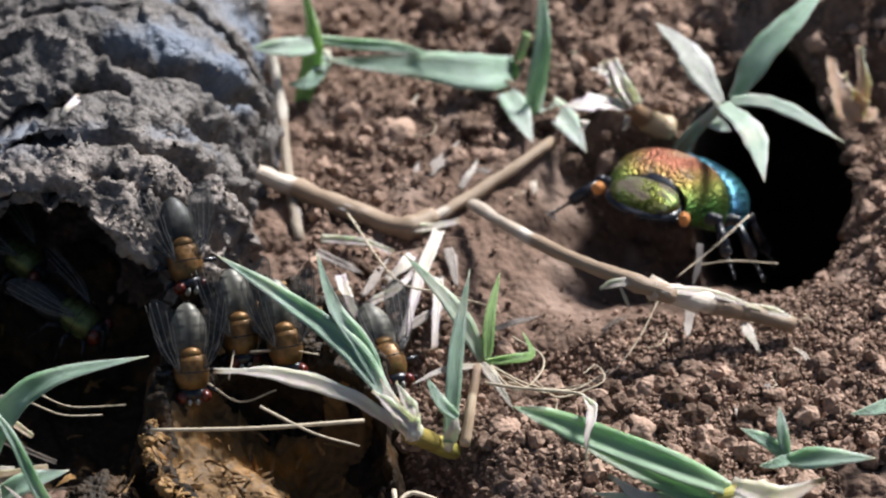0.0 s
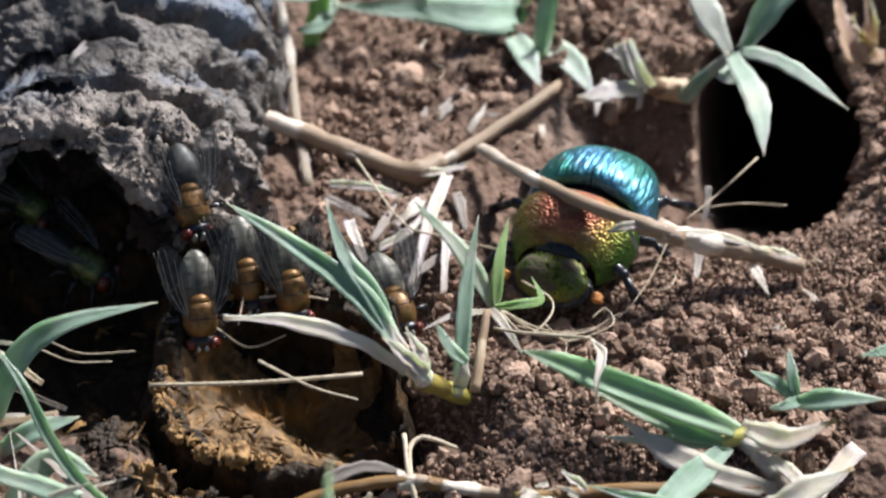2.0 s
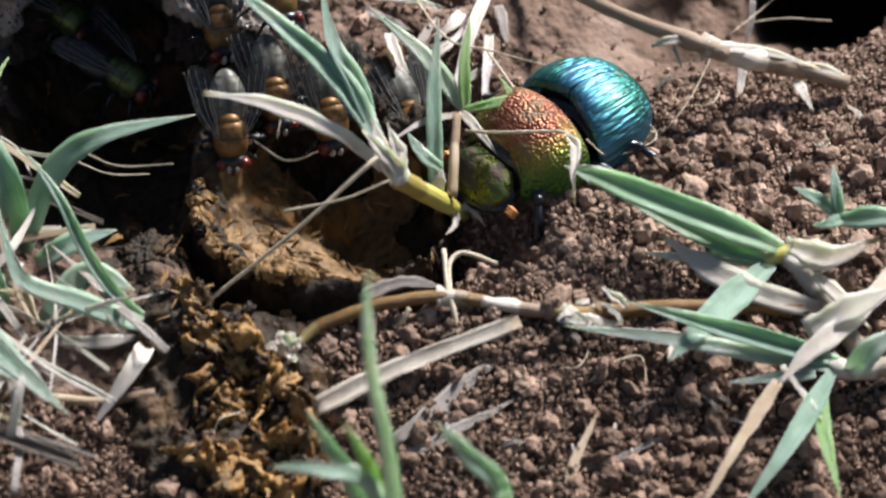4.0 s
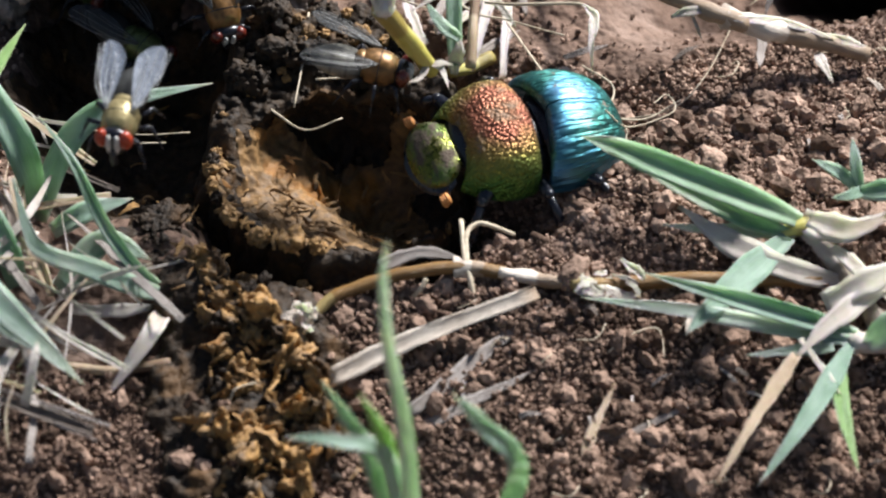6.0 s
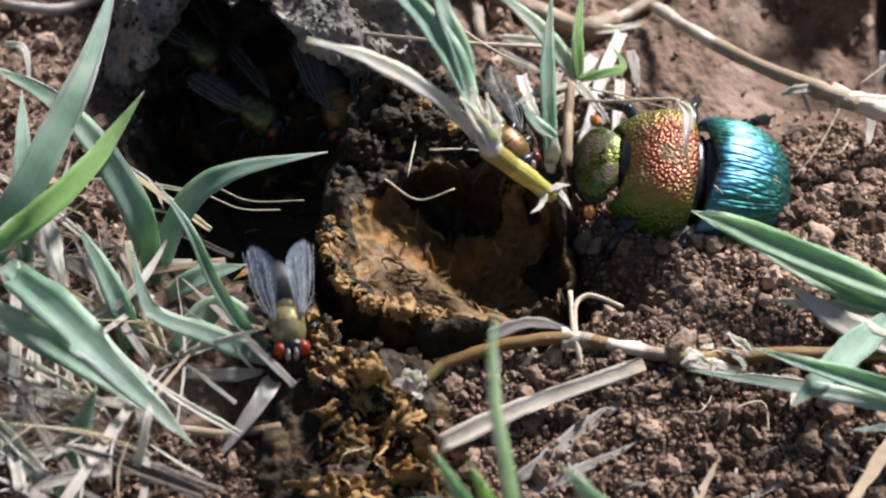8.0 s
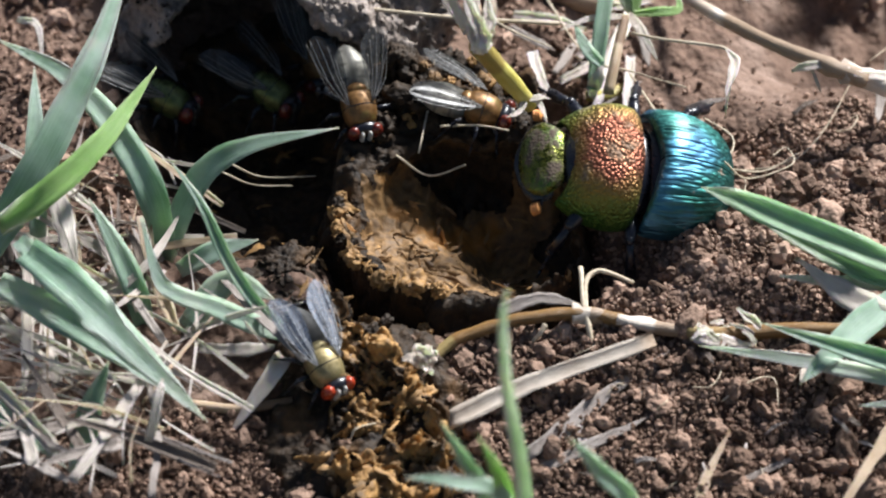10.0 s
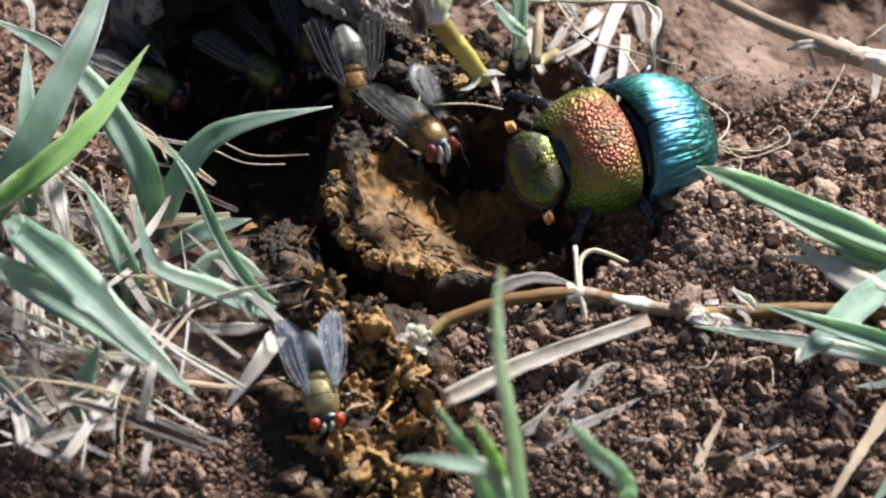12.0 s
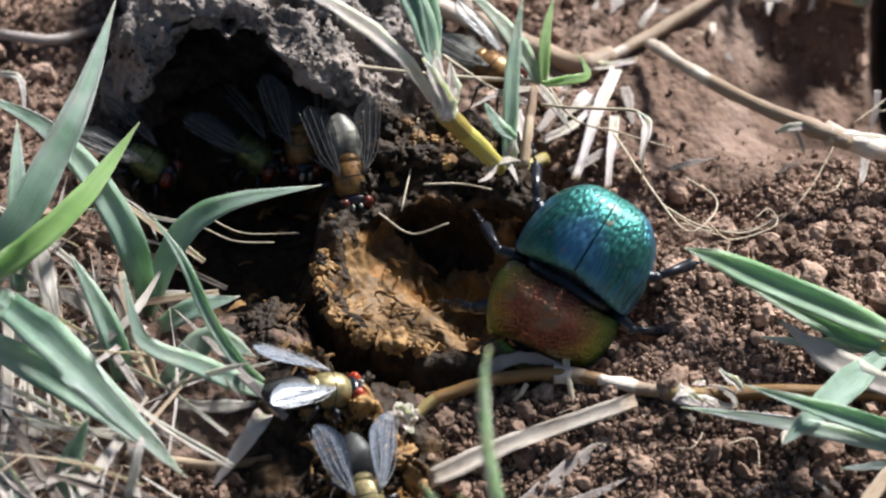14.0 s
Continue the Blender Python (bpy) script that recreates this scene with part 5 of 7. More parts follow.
def runner_end():
    """A tuft of crumpled white husk where the runner starts from the trail."""
    rnd = random.Random(71)
    for i in range(9):
        x, y, z = rnd.gauss(-2.6, 0.7), rnd.gauss(-18.6, 0.6), rnd.uniform(-0.8, 0.2)
        a, n = rnd.uniform(0, 6.28), rnd.uniform(0.8, 1.6)
        litter("husk_chip", [(x, y, z), (x + 0.5 * n * math.cos(a), y + 0.5 * n * math.sin(a), z + 0.7), (x + n * math.cos(a), y + n * math.sin(a), z + rnd.uniform(0.4, 1.1))], rnd.uniform(0.8, 1.5), rnd.choice((HUSK, HUSK, PINK)), "crumpled white husk at the end of the runner",
               tip=0.5, base=0.9, fold=rnd.uniform(0.2, 0.8), wave=0.15, steps=4)


runner_end()


def soil_litter():
    """Small bits of straw and curled hairs strewn over the crumbly soil."""
    rnd = random.Random(67)
    for i in range(46):
        x, y = (rnd.uniform(10, 48), rnd.uniform(-36, -16)) if i < 26 else (rnd.uniform(26, 56), rnd.uniform(-6, 16)) if i < 36 else (rnd.uniform(6, 34), rnd.uniform(30, 50))
        z = float(relief(np.array([x]), np.array([y]))[0]) + 0.7
        a, n = rnd.uniform(0, 6.28), rnd.uniform(0.5, 1.6)
        if i % 2:
            litter("straw", [(x - n * math.cos(a), y - n * math.sin(a), z), (x, y, z + 0.3), (x + n * math.cos(a), y + n * math.sin(a), z + 0.1)], rnd.uniform(0.25, 0.7), rnd.choice((GREYSTRAW, DULLSTRAW, PINK)), "small broken bit of straw on the soil", steps=4, **DRY)
        else:
            litter("root_hair", [(x, y, z), (x + n, y + rnd.uniform(-1, 1), z + 0.5), (x + 1.6 * n, y + rnd.uniform(0.3, 1.8), z + 0.3), (x + n, y + rnd.uniform(1.5, 2.6), z + 0.2)], (0.07, 0.05), HAIR, "fine pale root hair", "stalk", sides=4)


soil_litter()


def hairs():
    """Loose pale root hairs that curl over the soil and the beetle's way."""
    for pts in ([(21.4, 5.5, 1.5), (24.9, 4.7, 1.2), (30.0, 5.7, 1.5), (33.2, 9.7, 2.0), (35.8, 14.6, 3.5)],
                [(19.9, 7.2, 2.0), (22.9, 4.2, 2.0), (25.6, 3.3, 1.5), (25.3, 0.8, 1.0)],
                [(39.8, 19.4, 3.0), (42.9, 19.8, 3.0), (46.9, 19.3, 3.0)],
                [(44.9, 26.3, 3.0), (40.9, 21.4, 3.0), (37.6, 17.8, 3.0)],
                [(-21.1, 4.8, 1.0), (-18.2, 2.5, 1.5), (-14.7, 2.9, 1.0)],
                [(-20.5, 6.0, 1.0), (-17.4, 4.1, 1.0), (-12.6, 4.2, 1.0)],
                [(23.5, -0.7, 7.0), (25.8, 1.6, 3.0), (29.8, 3.5, 3.0), (29.4, 5.8, 3.0), (28.1, 4.6, 3.0)],
                [(25.4, -31.5, -5.5), (26.4, -30.1, -4.9), (26.0, -27.5, -4.2)],
                [(22.9, -20.9, -2.6), (24.9, -19.5, -1.9), (27.3, -18.7, -2.0), (27.7, -21.4, -2.8)],
                [(-9.1, -26.6, -1.8), (-8.6, -26.0, -1.0), (-6.9, -25.0, -1.3)]):
        litter("root_hair", pts, (0.09, 0.06), HAIR, "fine pale root hair", "stalk", sides=5)


hairs()
for i, (w, r) in enumerate((((-9.5, -15.5, -0.4), (2.9, 2.2, 1.7)), ((-7.0, -18.8, -1.3), (3.0, 2.6, 1.8)), ((-3.6, -21.4, -2.1), (2.8, 3.0, 1.6)), ((-7.9, -23.4, -2.9), (2.6, 2.4, 1.7)), ((-3.1, -25.6, -3.5), (3.4, 2.6, 1.8)), ((-9.3, -27.0, -4.1), (2.4, 2.2, 1.6)), ((-6.9, -29.1, -4.4), (3.6, 3.0, 1.8)), ((-10.7, -27.5, -4.0), (2.4, 2.2, 1.5)))):
    dung_clump("dung_clump", w, tuple(0.6 * q for q in r), 70 + i, ORANGE, "crumbly yellow-brown fibrous dung clump")
for i, (w, r) in enumerate((((-15.0, -6.9, 0.3), (3.6, 2.6, 0.9)), ((-13.9, -11.1, -0.5), (3.0, 2.6, 0.8)), ((-7.2, 7.7, 4.0), (2.4, 2.2, 2.0)), ((-3.2, 10.4, 5.0), (3.6, 2.4, 2.2)), ((2.8, 9.2, 4.0), (3.4, 2.4, 2.0)), ((-5.3, 13.5, 6.0), (2.6, 2.4, 2.2)), ((-0.2, 14.7, 5.0), (2.6, 2.0, 1.8)))):
    dung_clump("dung_clump", w, tuple(0.75 * q for q in r), 80 + i, DUNG, "dark moist dung clump beside the bowl")


def dung_bits():
    """Small torn bits of dung along the trail and on the pad's rim."""
    rnd = random.Random(5)
    for i in range(14, 96):
        if i >= 60:
            x, y = rnd.uniform(-7, 10), rnd.uniform(6.5, 14)
            z = float(pad_height(np.array([x]), np.array([y]))[0]) + 0.2
        elif i < 32:
            s = rnd.random()
            x, y = -11 + 9 * s + rnd.gauss(0, 2.4), -11 - 22 * s + rnd.gauss(0, 1.5)
            z = float(relief(np.array([x]), np.array([y]))[0]) + 1.5
        else:
            a = rnd.uniform(2.2, 4.6)
            x, y, z = 0.6 + 11.2 * math.cos(a), -2.2 + 9.4 * math.sin(a), rnd.uniform(0.6, 2.2)
        r = 0.35 + 0.9 * rnd.random() ** 2
        dung_clump("dung_bit", (x, y, z), (r, r * rnd.uniform(0.6, 1), r * rnd.uniform(0.5, 0.9)), 200 + i, rnd.choice((FIBRE, ORANGE, ORANGE, DUNG)), "small torn bit of fibrous dung")


dung_bits()


def torn_mass():
    """A spongy, torn ridge of dung that widens along the trail, with folds, pits and overhanging edges."""
    xs, ys = np.linspace(-15, 4, 190), np.linspace(-37, -8.5, 285)
    X, Y = np.meshgrid(xs, ys)
    X, Y = X.ravel(), Y.ravel()
    left = -12.2 + 1.3 * smooth(-13, -20, Y)
    right = -10.6 + 10.4 * np.clip((-10.5 - Y) / 12, 0, 1) - 2.0 * np.clip((-27 - Y) / 9, 0, 1)
    inside = np.minimum(np.minimum(X - left, right - X), np.minimum(-9.6 - Y, Y + 36)) + 1.1 * rough3(X / 2.6, Y / 2.6, 0, 3, 310)
    m = smooth(-0.2, 0.8, inside)
    wx, wy = X + 1.1 * rough3(X / 2.3, Y / 2.3, 0, 2, 311), Y + 1.1 * rough3(X / 2.3, Y / 2.3, 5.0, 2, 312)
    fold = np.abs(rough3(wx / 2.0, wy / 1.5, 0, 2, 313))
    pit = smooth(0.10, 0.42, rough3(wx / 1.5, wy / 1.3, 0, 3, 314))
    crest = smooth(2.6, 0.4, np.abs(X - right + 1.0))
    up = m * (0.9 + 0.9 * crest + 0.9 * smooth(0.42, 0.0, fold) + 0.7 * rough3(X / 1.1, Y / 1.1, 0, 3, 315) - 1.2 * pit)
    Z = relief(X, Y) - 0.9 + 1.5 * m + up
    # the folds lean over
    X, Y = X + 0.5 * m * rough3(wx / 1.6, wy / 1.6, 9.0, 2, 316), Y - 0.45 * np.clip(up, 0, 3)
    me = displaced("torn_mass", np.stack([X, Y, Z], 1).tolist(), grid_faces(len(xs), len(ys)), ORANGE, 0.20, 0.40, 317, 4)
    # dark dung paints shade into the pits; edges and patches are darker dung
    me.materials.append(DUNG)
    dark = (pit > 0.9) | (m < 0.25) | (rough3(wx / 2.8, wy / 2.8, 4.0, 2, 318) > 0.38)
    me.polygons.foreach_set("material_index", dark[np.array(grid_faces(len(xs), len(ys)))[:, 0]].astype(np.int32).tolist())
    me.update()
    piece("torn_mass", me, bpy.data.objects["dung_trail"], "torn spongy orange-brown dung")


torn_mass()


def torn_flakes():
    """Thin torn flakes that stand in ragged ridges along the dung trail."""
    rnd, trail = random.Random(41), bpy.data.objects["dung_trail"]
    ridges = ([(-12.1, -11.0, 0.8), (-9.4, -14.4, 0.2), (-6.8, -16.8, -0.6), (-5.1, -19.6, -1.3), (-2.7, -23.6, -2.2), (-0.6, -25.8, -2.8)],
              [(-11.1, -14.4, 0.3), (-9.9, -17.9, -0.4), (-10.2, -21.6, -1.6), (-9.7, -24.2, -2.4)],
              [(-10.9, -26.7, -2.6), (-7.3, -28.0, -2.8), (-3.9, -27.4, -2.8), (-0.1, -30.0, -3.0)],
              [(-10.2, -30.7, -3.4), (-5.4, -31.4, -3.5), (-0.7, -32.7, -3.6)])
    for ridge, count, spread in zip(ridges, (9, 4, 5, 4), (0.7, 0.9, 1.4, 1.5)):
        line = spline(ridge, 12)
        for i in range(count):
            c = line[rnd.randrange(len(line))] + Vector((rnd.gauss(0, spread), rnd.gauss(0, spread), rnd.uniform(-0.9, 0.5)))
            bm = bmesh.new()
            bmesh.ops.create_icosphere(bm, subdivisions=3, radius=1)
            co = np.array([v.co[:] for v in bm.verts]) * (rnd.uniform(0.6, 1.7), rnd.uniform(0.16, 0.42), rnd.uniform(0.5, 1.2))
            faces = [[v.index for v in f.verts] for f in bm.faces]
            bm.free()
            k = rnd.uniform(0, 90)
            co = co * (1 + 0.55 * rough3(co[:, 0] * 1.7 + k, co[:, 1] * 1.7, co[:, 2] * 1.7, 3, 300))[:, None]
            co[:, 1] += 0.5 * rough3(co[:, 0] * 0.7 + k, co[:, 2] * 0.9, 3.0, 2, 301)
            co = co @ np.array(Euler((rnd.gauss(0.25, 0.45), rnd.gauss(0, 0.4), rnd.uniform(-1.3, 1.3))).to_matrix()).T + np.array(c)
            piece("flake", displaced("flake", co.tolist(), faces, rnd.choice((ORANGE, ORANGE, FIBRE)), 0.05, 0.35, 302 + i, 2), trail)


torn_flakes()


def shreds():
    """Torn curling shreds of fibre in the bowl, on its rim and along the trail."""
    rnd = random.Random(23)
    bowl, trail, layer = bpy.data.objects["dung_pad"], bpy.data.objects["dung_trail"], bpy.data.objects["dung_layer"]
    for i in range(240):
        if i < 34 or i >= 210:
            a, q = rnd.uniform(0, 6.28), math.sqrt(rnd.random()) * 0.85
            x, y = 0.8 + 10.0 * q * math.cos(a), -2.4 + 7.4 * q * math.sin(a)
            deep = 1.8 + 8.4 * float(smooth(-5, 7, np.array(0.9 * x + 0.6 * y)))
            z, owner = -deep + deep * q ** 2.2 - 0.1, bowl
        elif i < 64:
            x, y = rnd.uniform(-26, -11), rnd.uniform(-6, 22)
            z, owner = float(relief(np.array([x]), np.array([y]))[0]) + rnd.uniform(0.6, 1.2), layer
        elif i < 125:
            a = rnd.uniform(2.4, 4.7)
            x, y = 0.8 + 10.8 * math.cos(a), -2.6 + 8.9 * math.sin(a)
            z, owner = rnd.uniform(0.5, 1.5), bowl
        else:
            q = rnd.random()
            x, y = -11 + 10 * q + rnd.gauss(0, 2.2), -11 - 22 * q + rnd.gauss(0, 1.5)
            z, owner = float(relief(np.array([x]), np.array([y]))[0]) + rnd.uniform(1.3, 2.4), trail
        if 160 <= i < 210:
            continue
        h, n = rnd.uniform(0, 6.28), rnd.uniform(0.5, 1.3)
        d = (n * math.cos(h), n * math.sin(h))
        up = rnd.uniform(0.1, 0.7)
        pts = [(x - d[0], y - d[1], z - 0.1), (x, y, z + up), (x + d[0] + rnd.uniform(-0.4, 0.4), y + d[1], z + rnd.uniform(0, 0.7))]
        me = blade("shred", pts, rnd.uniform(0.15, 0.45) if i < 34 or i >= 210 else rnd.uniform(0.15, 0.55), FIBRE if i < 34 or i % 3 == 0 else ORANGE, facing=(rnd.uniform(-0.5, 0.5), -0.5, 0.8), fold=rnd.uniform(-0.2, 0.5), tip=0.3, wave=0.3, steps=4, twist=rnd.uniform(-1, 1), seed=i)
        piece("shred", me, owner)


shreds()
litter("straw", [(-17.9, 29.7, 13.5), (-17.4, 30.6, 14.0), (-16.6, 32.9, 13.6)], 1.0, HUSK, "short white straw stuck to the dung log", tip=0.8, base=1.0)

# bleached straws and threads behind the seedlings
STRAP = dict(tip=0.7, base=0.9, fold=0.45, wave=0.1)
for a, m, b, w in (((16.1, 26.2, 2.0), (13.9, 18.4, 2.0), (12.2, 11.4, 1.2), 1.15), ((15.9, 19.6, 1.8), (15.5, 15.4, 1.5), (15.1, 10.6, 1.0), 0.9), ((6.9, 20.2, 2.0), (7.4, 17.4, 1.8), (8.4, 14.8, 1.4), 1.1),
                   ((10.9, 28.8, 1.4), (14.6, 27.4, 1.4), (18.3, 28.7, 1.2), 0.9), ((5.2, 26.1, 1.5), (9.3, 25.4, 1.5), (11.9, 24.2, 1.2), 0.8), ((9.3, 16.9, 1.2), (11.9, 18.5, 1.6), (14.0, 21.5, 1.4), 0.8),
                   ((13.6, 23.2, 1.6), (12.6, 21.4, 1.8), (11.0, 19.9, 1.4), 1.1)):
    litter("straw", [a, m, b], w, HUSK, "broad bleached straw behind the seedlings", **STRAP)
for pts in ([(7.8, 27.8, 3.0), (11.8, 17.2, 4.0), (15.8, 15.1, 4.0), (20.6, 11.7, 5.0)], [(15.6, 14.9, 4.0), (19.2, 6.4, 4.0), (21.9, 2.7, 3.0), (24.2, 4.6, 3.0), (24.6, 7.3, 3.0), (22.1, 9.9, 3.0)],
            [(20.0, 6.0, 3.0), (23.2, 3.4, 3.0), (27.2, 3.7, 2.0), (30.7, 6.8, 1.5)], [(-2.0, 14.3, 6.0), (-2.5, 9.6, 5.0), (-3.4, 3.9, 4.0)], [(-1.5, 6.4, 5.0), (1.8, 6.5, 5.0), (4.6, 5.8, 5.0)], [(-5.5, 4.8, 3.0), (-2.5, 3.7, 1.5), (0.8, 4.6, 2.0)]):
    litter("root_hair", pts, (0.12, 0.08), HAIR, "fine pale thread over the straws", "stalk", sides=5)



# ---- the seedling that the beetle shoves about ----
SEED_A = (18.6, 1.7, -4.5)
seedling_tall = plant("grass_seedling", SEED_A, [
    ("stem", "stalk", [(18.6, 1.7, -4.5), (15.5, -1.7, 0.3), (12.4, -4.0, 4.2)], (0.75, 0.95), YELLOW, {}),
    ("root", "blade", [(18.2, 0.5, -3.0), (19.4, 1.0, -3.4), (20.6, -1.4, -3.0)], 0.6, STRAW, dict(tip=0.2, wave=0.2)),
    ("root", "blade", [(18.3, 0.4, -3.0), (19.2, 1.4, -3.0), (20.1, 2.2, -3.4)], 0.5, STRAW, dict(tip=0.2, wave=0.2)),
    ("root", "blade", [(18.0, 0.3, -3.0), (18.0, -1.0, -3.4), (17.2, -2.9, -3.0)], 0.6, STRAW, dict(tip=0.2, wave=0.2)),
    ("sheath", "stalk", [(12.7, -4.4, 4.2), (11.6, -3.3, 5.5), (10.6, -1.9, 6.3)], (0.95, 0.7), HUSK, dict(lump=0.5)),
    ("sheath", "blade", [(13.0, -5.0, 4.4), (11.6, -3.9, 6.4), (9.1, -2.7, 8.0)], 1.5, HUSK, dict(tip=0.15, wave=0.35, fold=0.5)),
    ("sheath", "blade", [(13.1, -4.4, 4.2), (12.4, -3.3, 6.2), (11.3, -1.4, 8.0)], 1.3, HUSK, dict(tip=0.15, wave=0.35, fold=0.5)),
    ("sheath", "blade", [(12.4, -4.7, 4.6), (11.1, -3.5, 6.6), (9.9, -1.1, 8.0)], 1.2, STRAW, dict(tip=0.2, wave=0.3, fold=0.4)),
    ("leaf", "blade", [(10.6, -2.2, 6.5), (7.2, 2.1, 9.0), (1.6, 6.6, 11.0), (-4.2, 11.5, 12.0)], 2.1, GREEN, dict(base=0.6, fold=0.4)),
    ("leaf", "blade", [(10.4, -1.8, 6.5), (8.4, 2.0, 9.0), (6.1, 5.1, 11.0), (4.6, 11.6, 12.0)], 1.7, GREEN, dict(base=0.6, fold=0.4)),
    ("sheath", "blade", [(12.7, -5.1, 4.2), (12.2, -3.8, 6.0), (11.6, -1.6, 7.0)], 1.5, STRAW, dict(tip=0.3, wave=0.2)),
    ("sheath", "blade", [(12.2, -4.8, 4.6), (11.3, -3.4, 6.0), (10.2, -2.2, 6.5)], 1.0, HUSK, dict(tip=0.2, wave=0.2)),
    ("dry_leaf", "blade", [(11.3, -3.8, 5.0), (6.6, -1.1, 6.5), (0.7, 0.4, 7.5), (-4.7, 0.5, 8.0)], 1.5, HUSK, dict(base=0.8, tip=0.4, wave=0.2)),
], "grass seedling with a yellow stem base and a pale sheath", "grass")
SEED_B = (15.9, -3.0, 2.0)
seedling_small = plant("grass_seedling", SEED_B, [
    ("leaf", "blade", [(15.9, -3.0, 2.0), (16.4, 0.9, 5.5), (17.0, 4.9, 8.0), (18.2, 10.0, 11.0)], 1.5, GREEN, BIG),
    ("leaf", "blade", [(16.6, -1.9, 4.0), (15.1, -0.8, 5.0), (14.0, 1.4, 6.0)], 1.2, GREEN, {}),
    ("leaf", "blade", [(19.2, 4.5, 5.0), (16.7, 8.3, 8.0), (12.5, 13.5, 10.0)], 1.6, GREEN, {}),
    ("leaf", "blade", [(19.5, 4.2, 5.0), (19.9, 7.4, 7.5), (21.0, 11.8, 9.0)], 1.1, FRESH, {}),
    ("leaf", "blade", [(19.2, 4.2, 5.0), (21.5, 4.0, 5.5), (23.5, 4.6, 5.5), (22.8, 7.2, 6.0)], 0.9, FRESH, {}),
    ("stem", "stalk", [(15.6, 1.3, -2.4), (17.4, 2.3, -3.0), (19.5, 3.8, -3.4)], (0.55, 0.6), YELLOW, {}),
    ("sheath", "blade", [(15.7, -3.0, 1.0), (16.2, -2.6, 3.0), (16.6, -1.5, 4.0)], 1.2, STRAW, dict(tip=0.3, wave=0.2)),
    ("sheath", "stalk", [(17.2, -3.4, 2.0), (17.9, -0.2, 3.8), (18.6, 3.8, 5.0)], (0.5, 0.4), TAN, {}),
    ("dry_leaf", "blade", [(19.0, 4.2, 5.0), (20.2, 2.1, 4.5), (21.7, 0.0, 3.0)], 0.9, STRAW, {}),
    ("dry_leaf", "blade", [(19.0, 3.8, 5.0), (15.6, 2.2, 6.0), (12.6, 0.3, 6.0)], 0.6, STRAW, {}),
    ("dry_leaf", "stalk", [(19.2, 1.5, 5.0), (21.8, -0.4, 6.0), (26.9, -2.4, 7.0), (27.8, -3.9, 7.5)], (0.14, 0.16), HAIR, {}),
    ("dry_leaf", "blade", [(27.5, -3.2, 7.4), (28.2, -5.7, 7.8), (27.6, -8.9, 7.4), (27.3, -10.9, 5.9)], 0.75, HUSK, dict(base=0.4, tip=0.15, wave=0.3, fold=0.6, twist=0.7)),
], "small grass seedling with narrow blades and dry straws", "grass")
loose_straw = plant("straw", (-10.3, -2.6, 4.0), [
    ("stalk", "stalk", [(-10.3, -2.6, 4.0), (-0.8, -3.8, 5.0), (8.4, -3.7, 5.5)], (0.16, 0.2), HAIR, {}),
    ("splinter", "stalk", [(-0.7, -2.1, 6.0), (3.9, -4.6, 5.0), (7.9, -5.9, 4.5)], (0.14, 0.08), HAIR, {}),
], "thin pale straw lying over the bowl", "straw")


# ---- beetle ----
def shell(name, rows, mat, parent, label, cols=40, low=2.2, phi=100, groove=0, side=0, power=0.85, horn=0.0, tail=0.0):
    """A domed plate: rows of (x, half width, top height). side -1 or 1 gives one half. groove: how many ridges run along it."""
    xs = np.array([r[0] for r in rows]); n = 46
    t = np.linspace(0, 1, n)
    src = np.linspace(0, 1, len(rows))
    X, W, H = (np.interp(t, src, [r[k] for r in rows]) for k in range(3))
    for _ in range(2):
        W[1:-1] = (W[:-2] + 2 * W[1:-1] + W[2:]) / 4
        H[1:-1] = (H[:-2] + 2 * H[1:-1] + H[2:]) / 4
    A0 = np.radians(np.linspace(0, phi, cols))
    streak = rough3(A0[None] * 30, t[:, None] * 5, 7.0 + side, 3, 77) if groove else None
    a0, a1 = (-phi, phi) if side == 0 else ((0.45, phi) if side > 0 else (-phi, -0.45))
    A = np.radians(np.linspace(a0, a1, cols))
    verts = []
    for i in range(n):
        lowz = min(low, H[i] - 0.3)
        for k, a in enumerate(A):
            c = math.cos(a)
            z = lowz + (H[i] - lowz) * (abs(c) ** power if c > 0 else -0.5 * abs(c))
            y = W[i] * math.copysign(abs(math.sin(a)) ** 0.9, a)
            if groove:
                s = 0.5 + 0.5 * math.cos(a / math.radians(phi) * groove * 2 * math.pi)
                dip = (-0.20 * (0.6 + 0.4 * math.sin(2.3 * round(a / math.radians(phi) * groove) + side)) * (1 - s) ** 4 / 4 + 0.035 * float(streak[i, k])) * math.sin(math.pi * min(1, 0.06 + t[i])) ** 0.3
                z, y = z + dip * max(c, 0), y + dip * math.sin(a)
            verts.append((X[i] - tail * (1 - abs(math.sin(a))) * float(1 - smooth(0.0, 0.35, t[i])) + horn * smooth(0.45, 1, t[i]) * abs(math.sin(a)) ** 3, y, z))
    # thickness: a second layer inward
    m = len(verts)
    verts += [(x * 0.97, y * 0.94, z - 0.25) for x, y, z in verts]
    faces = []
    for i in range(n - 1):
        for k in range(cols - 1):
            a = i * cols + k
            faces.append((a, a + cols, a + cols + 1, a + 1))
            faces.append((m + a, m + a + 1, m + a + cols + 1, m + a + cols))
        for k in (0, cols - 1):
            a = i * cols + k
            faces.append((a, m + a, m + a + cols, a + cols) if k else (a, a + cols, m + a + cols, m + a))
    for i in (0, n - 1):
        for k in range(cols - 1):
            a = i * cols + k
            faces.append((a, a + 1, m + a + 1, m + a) if i == 0 else (a + 1, a, m + a, m + a + 1))
    return piece(name, mesh_of(name, verts, faces, mat), parent, label)


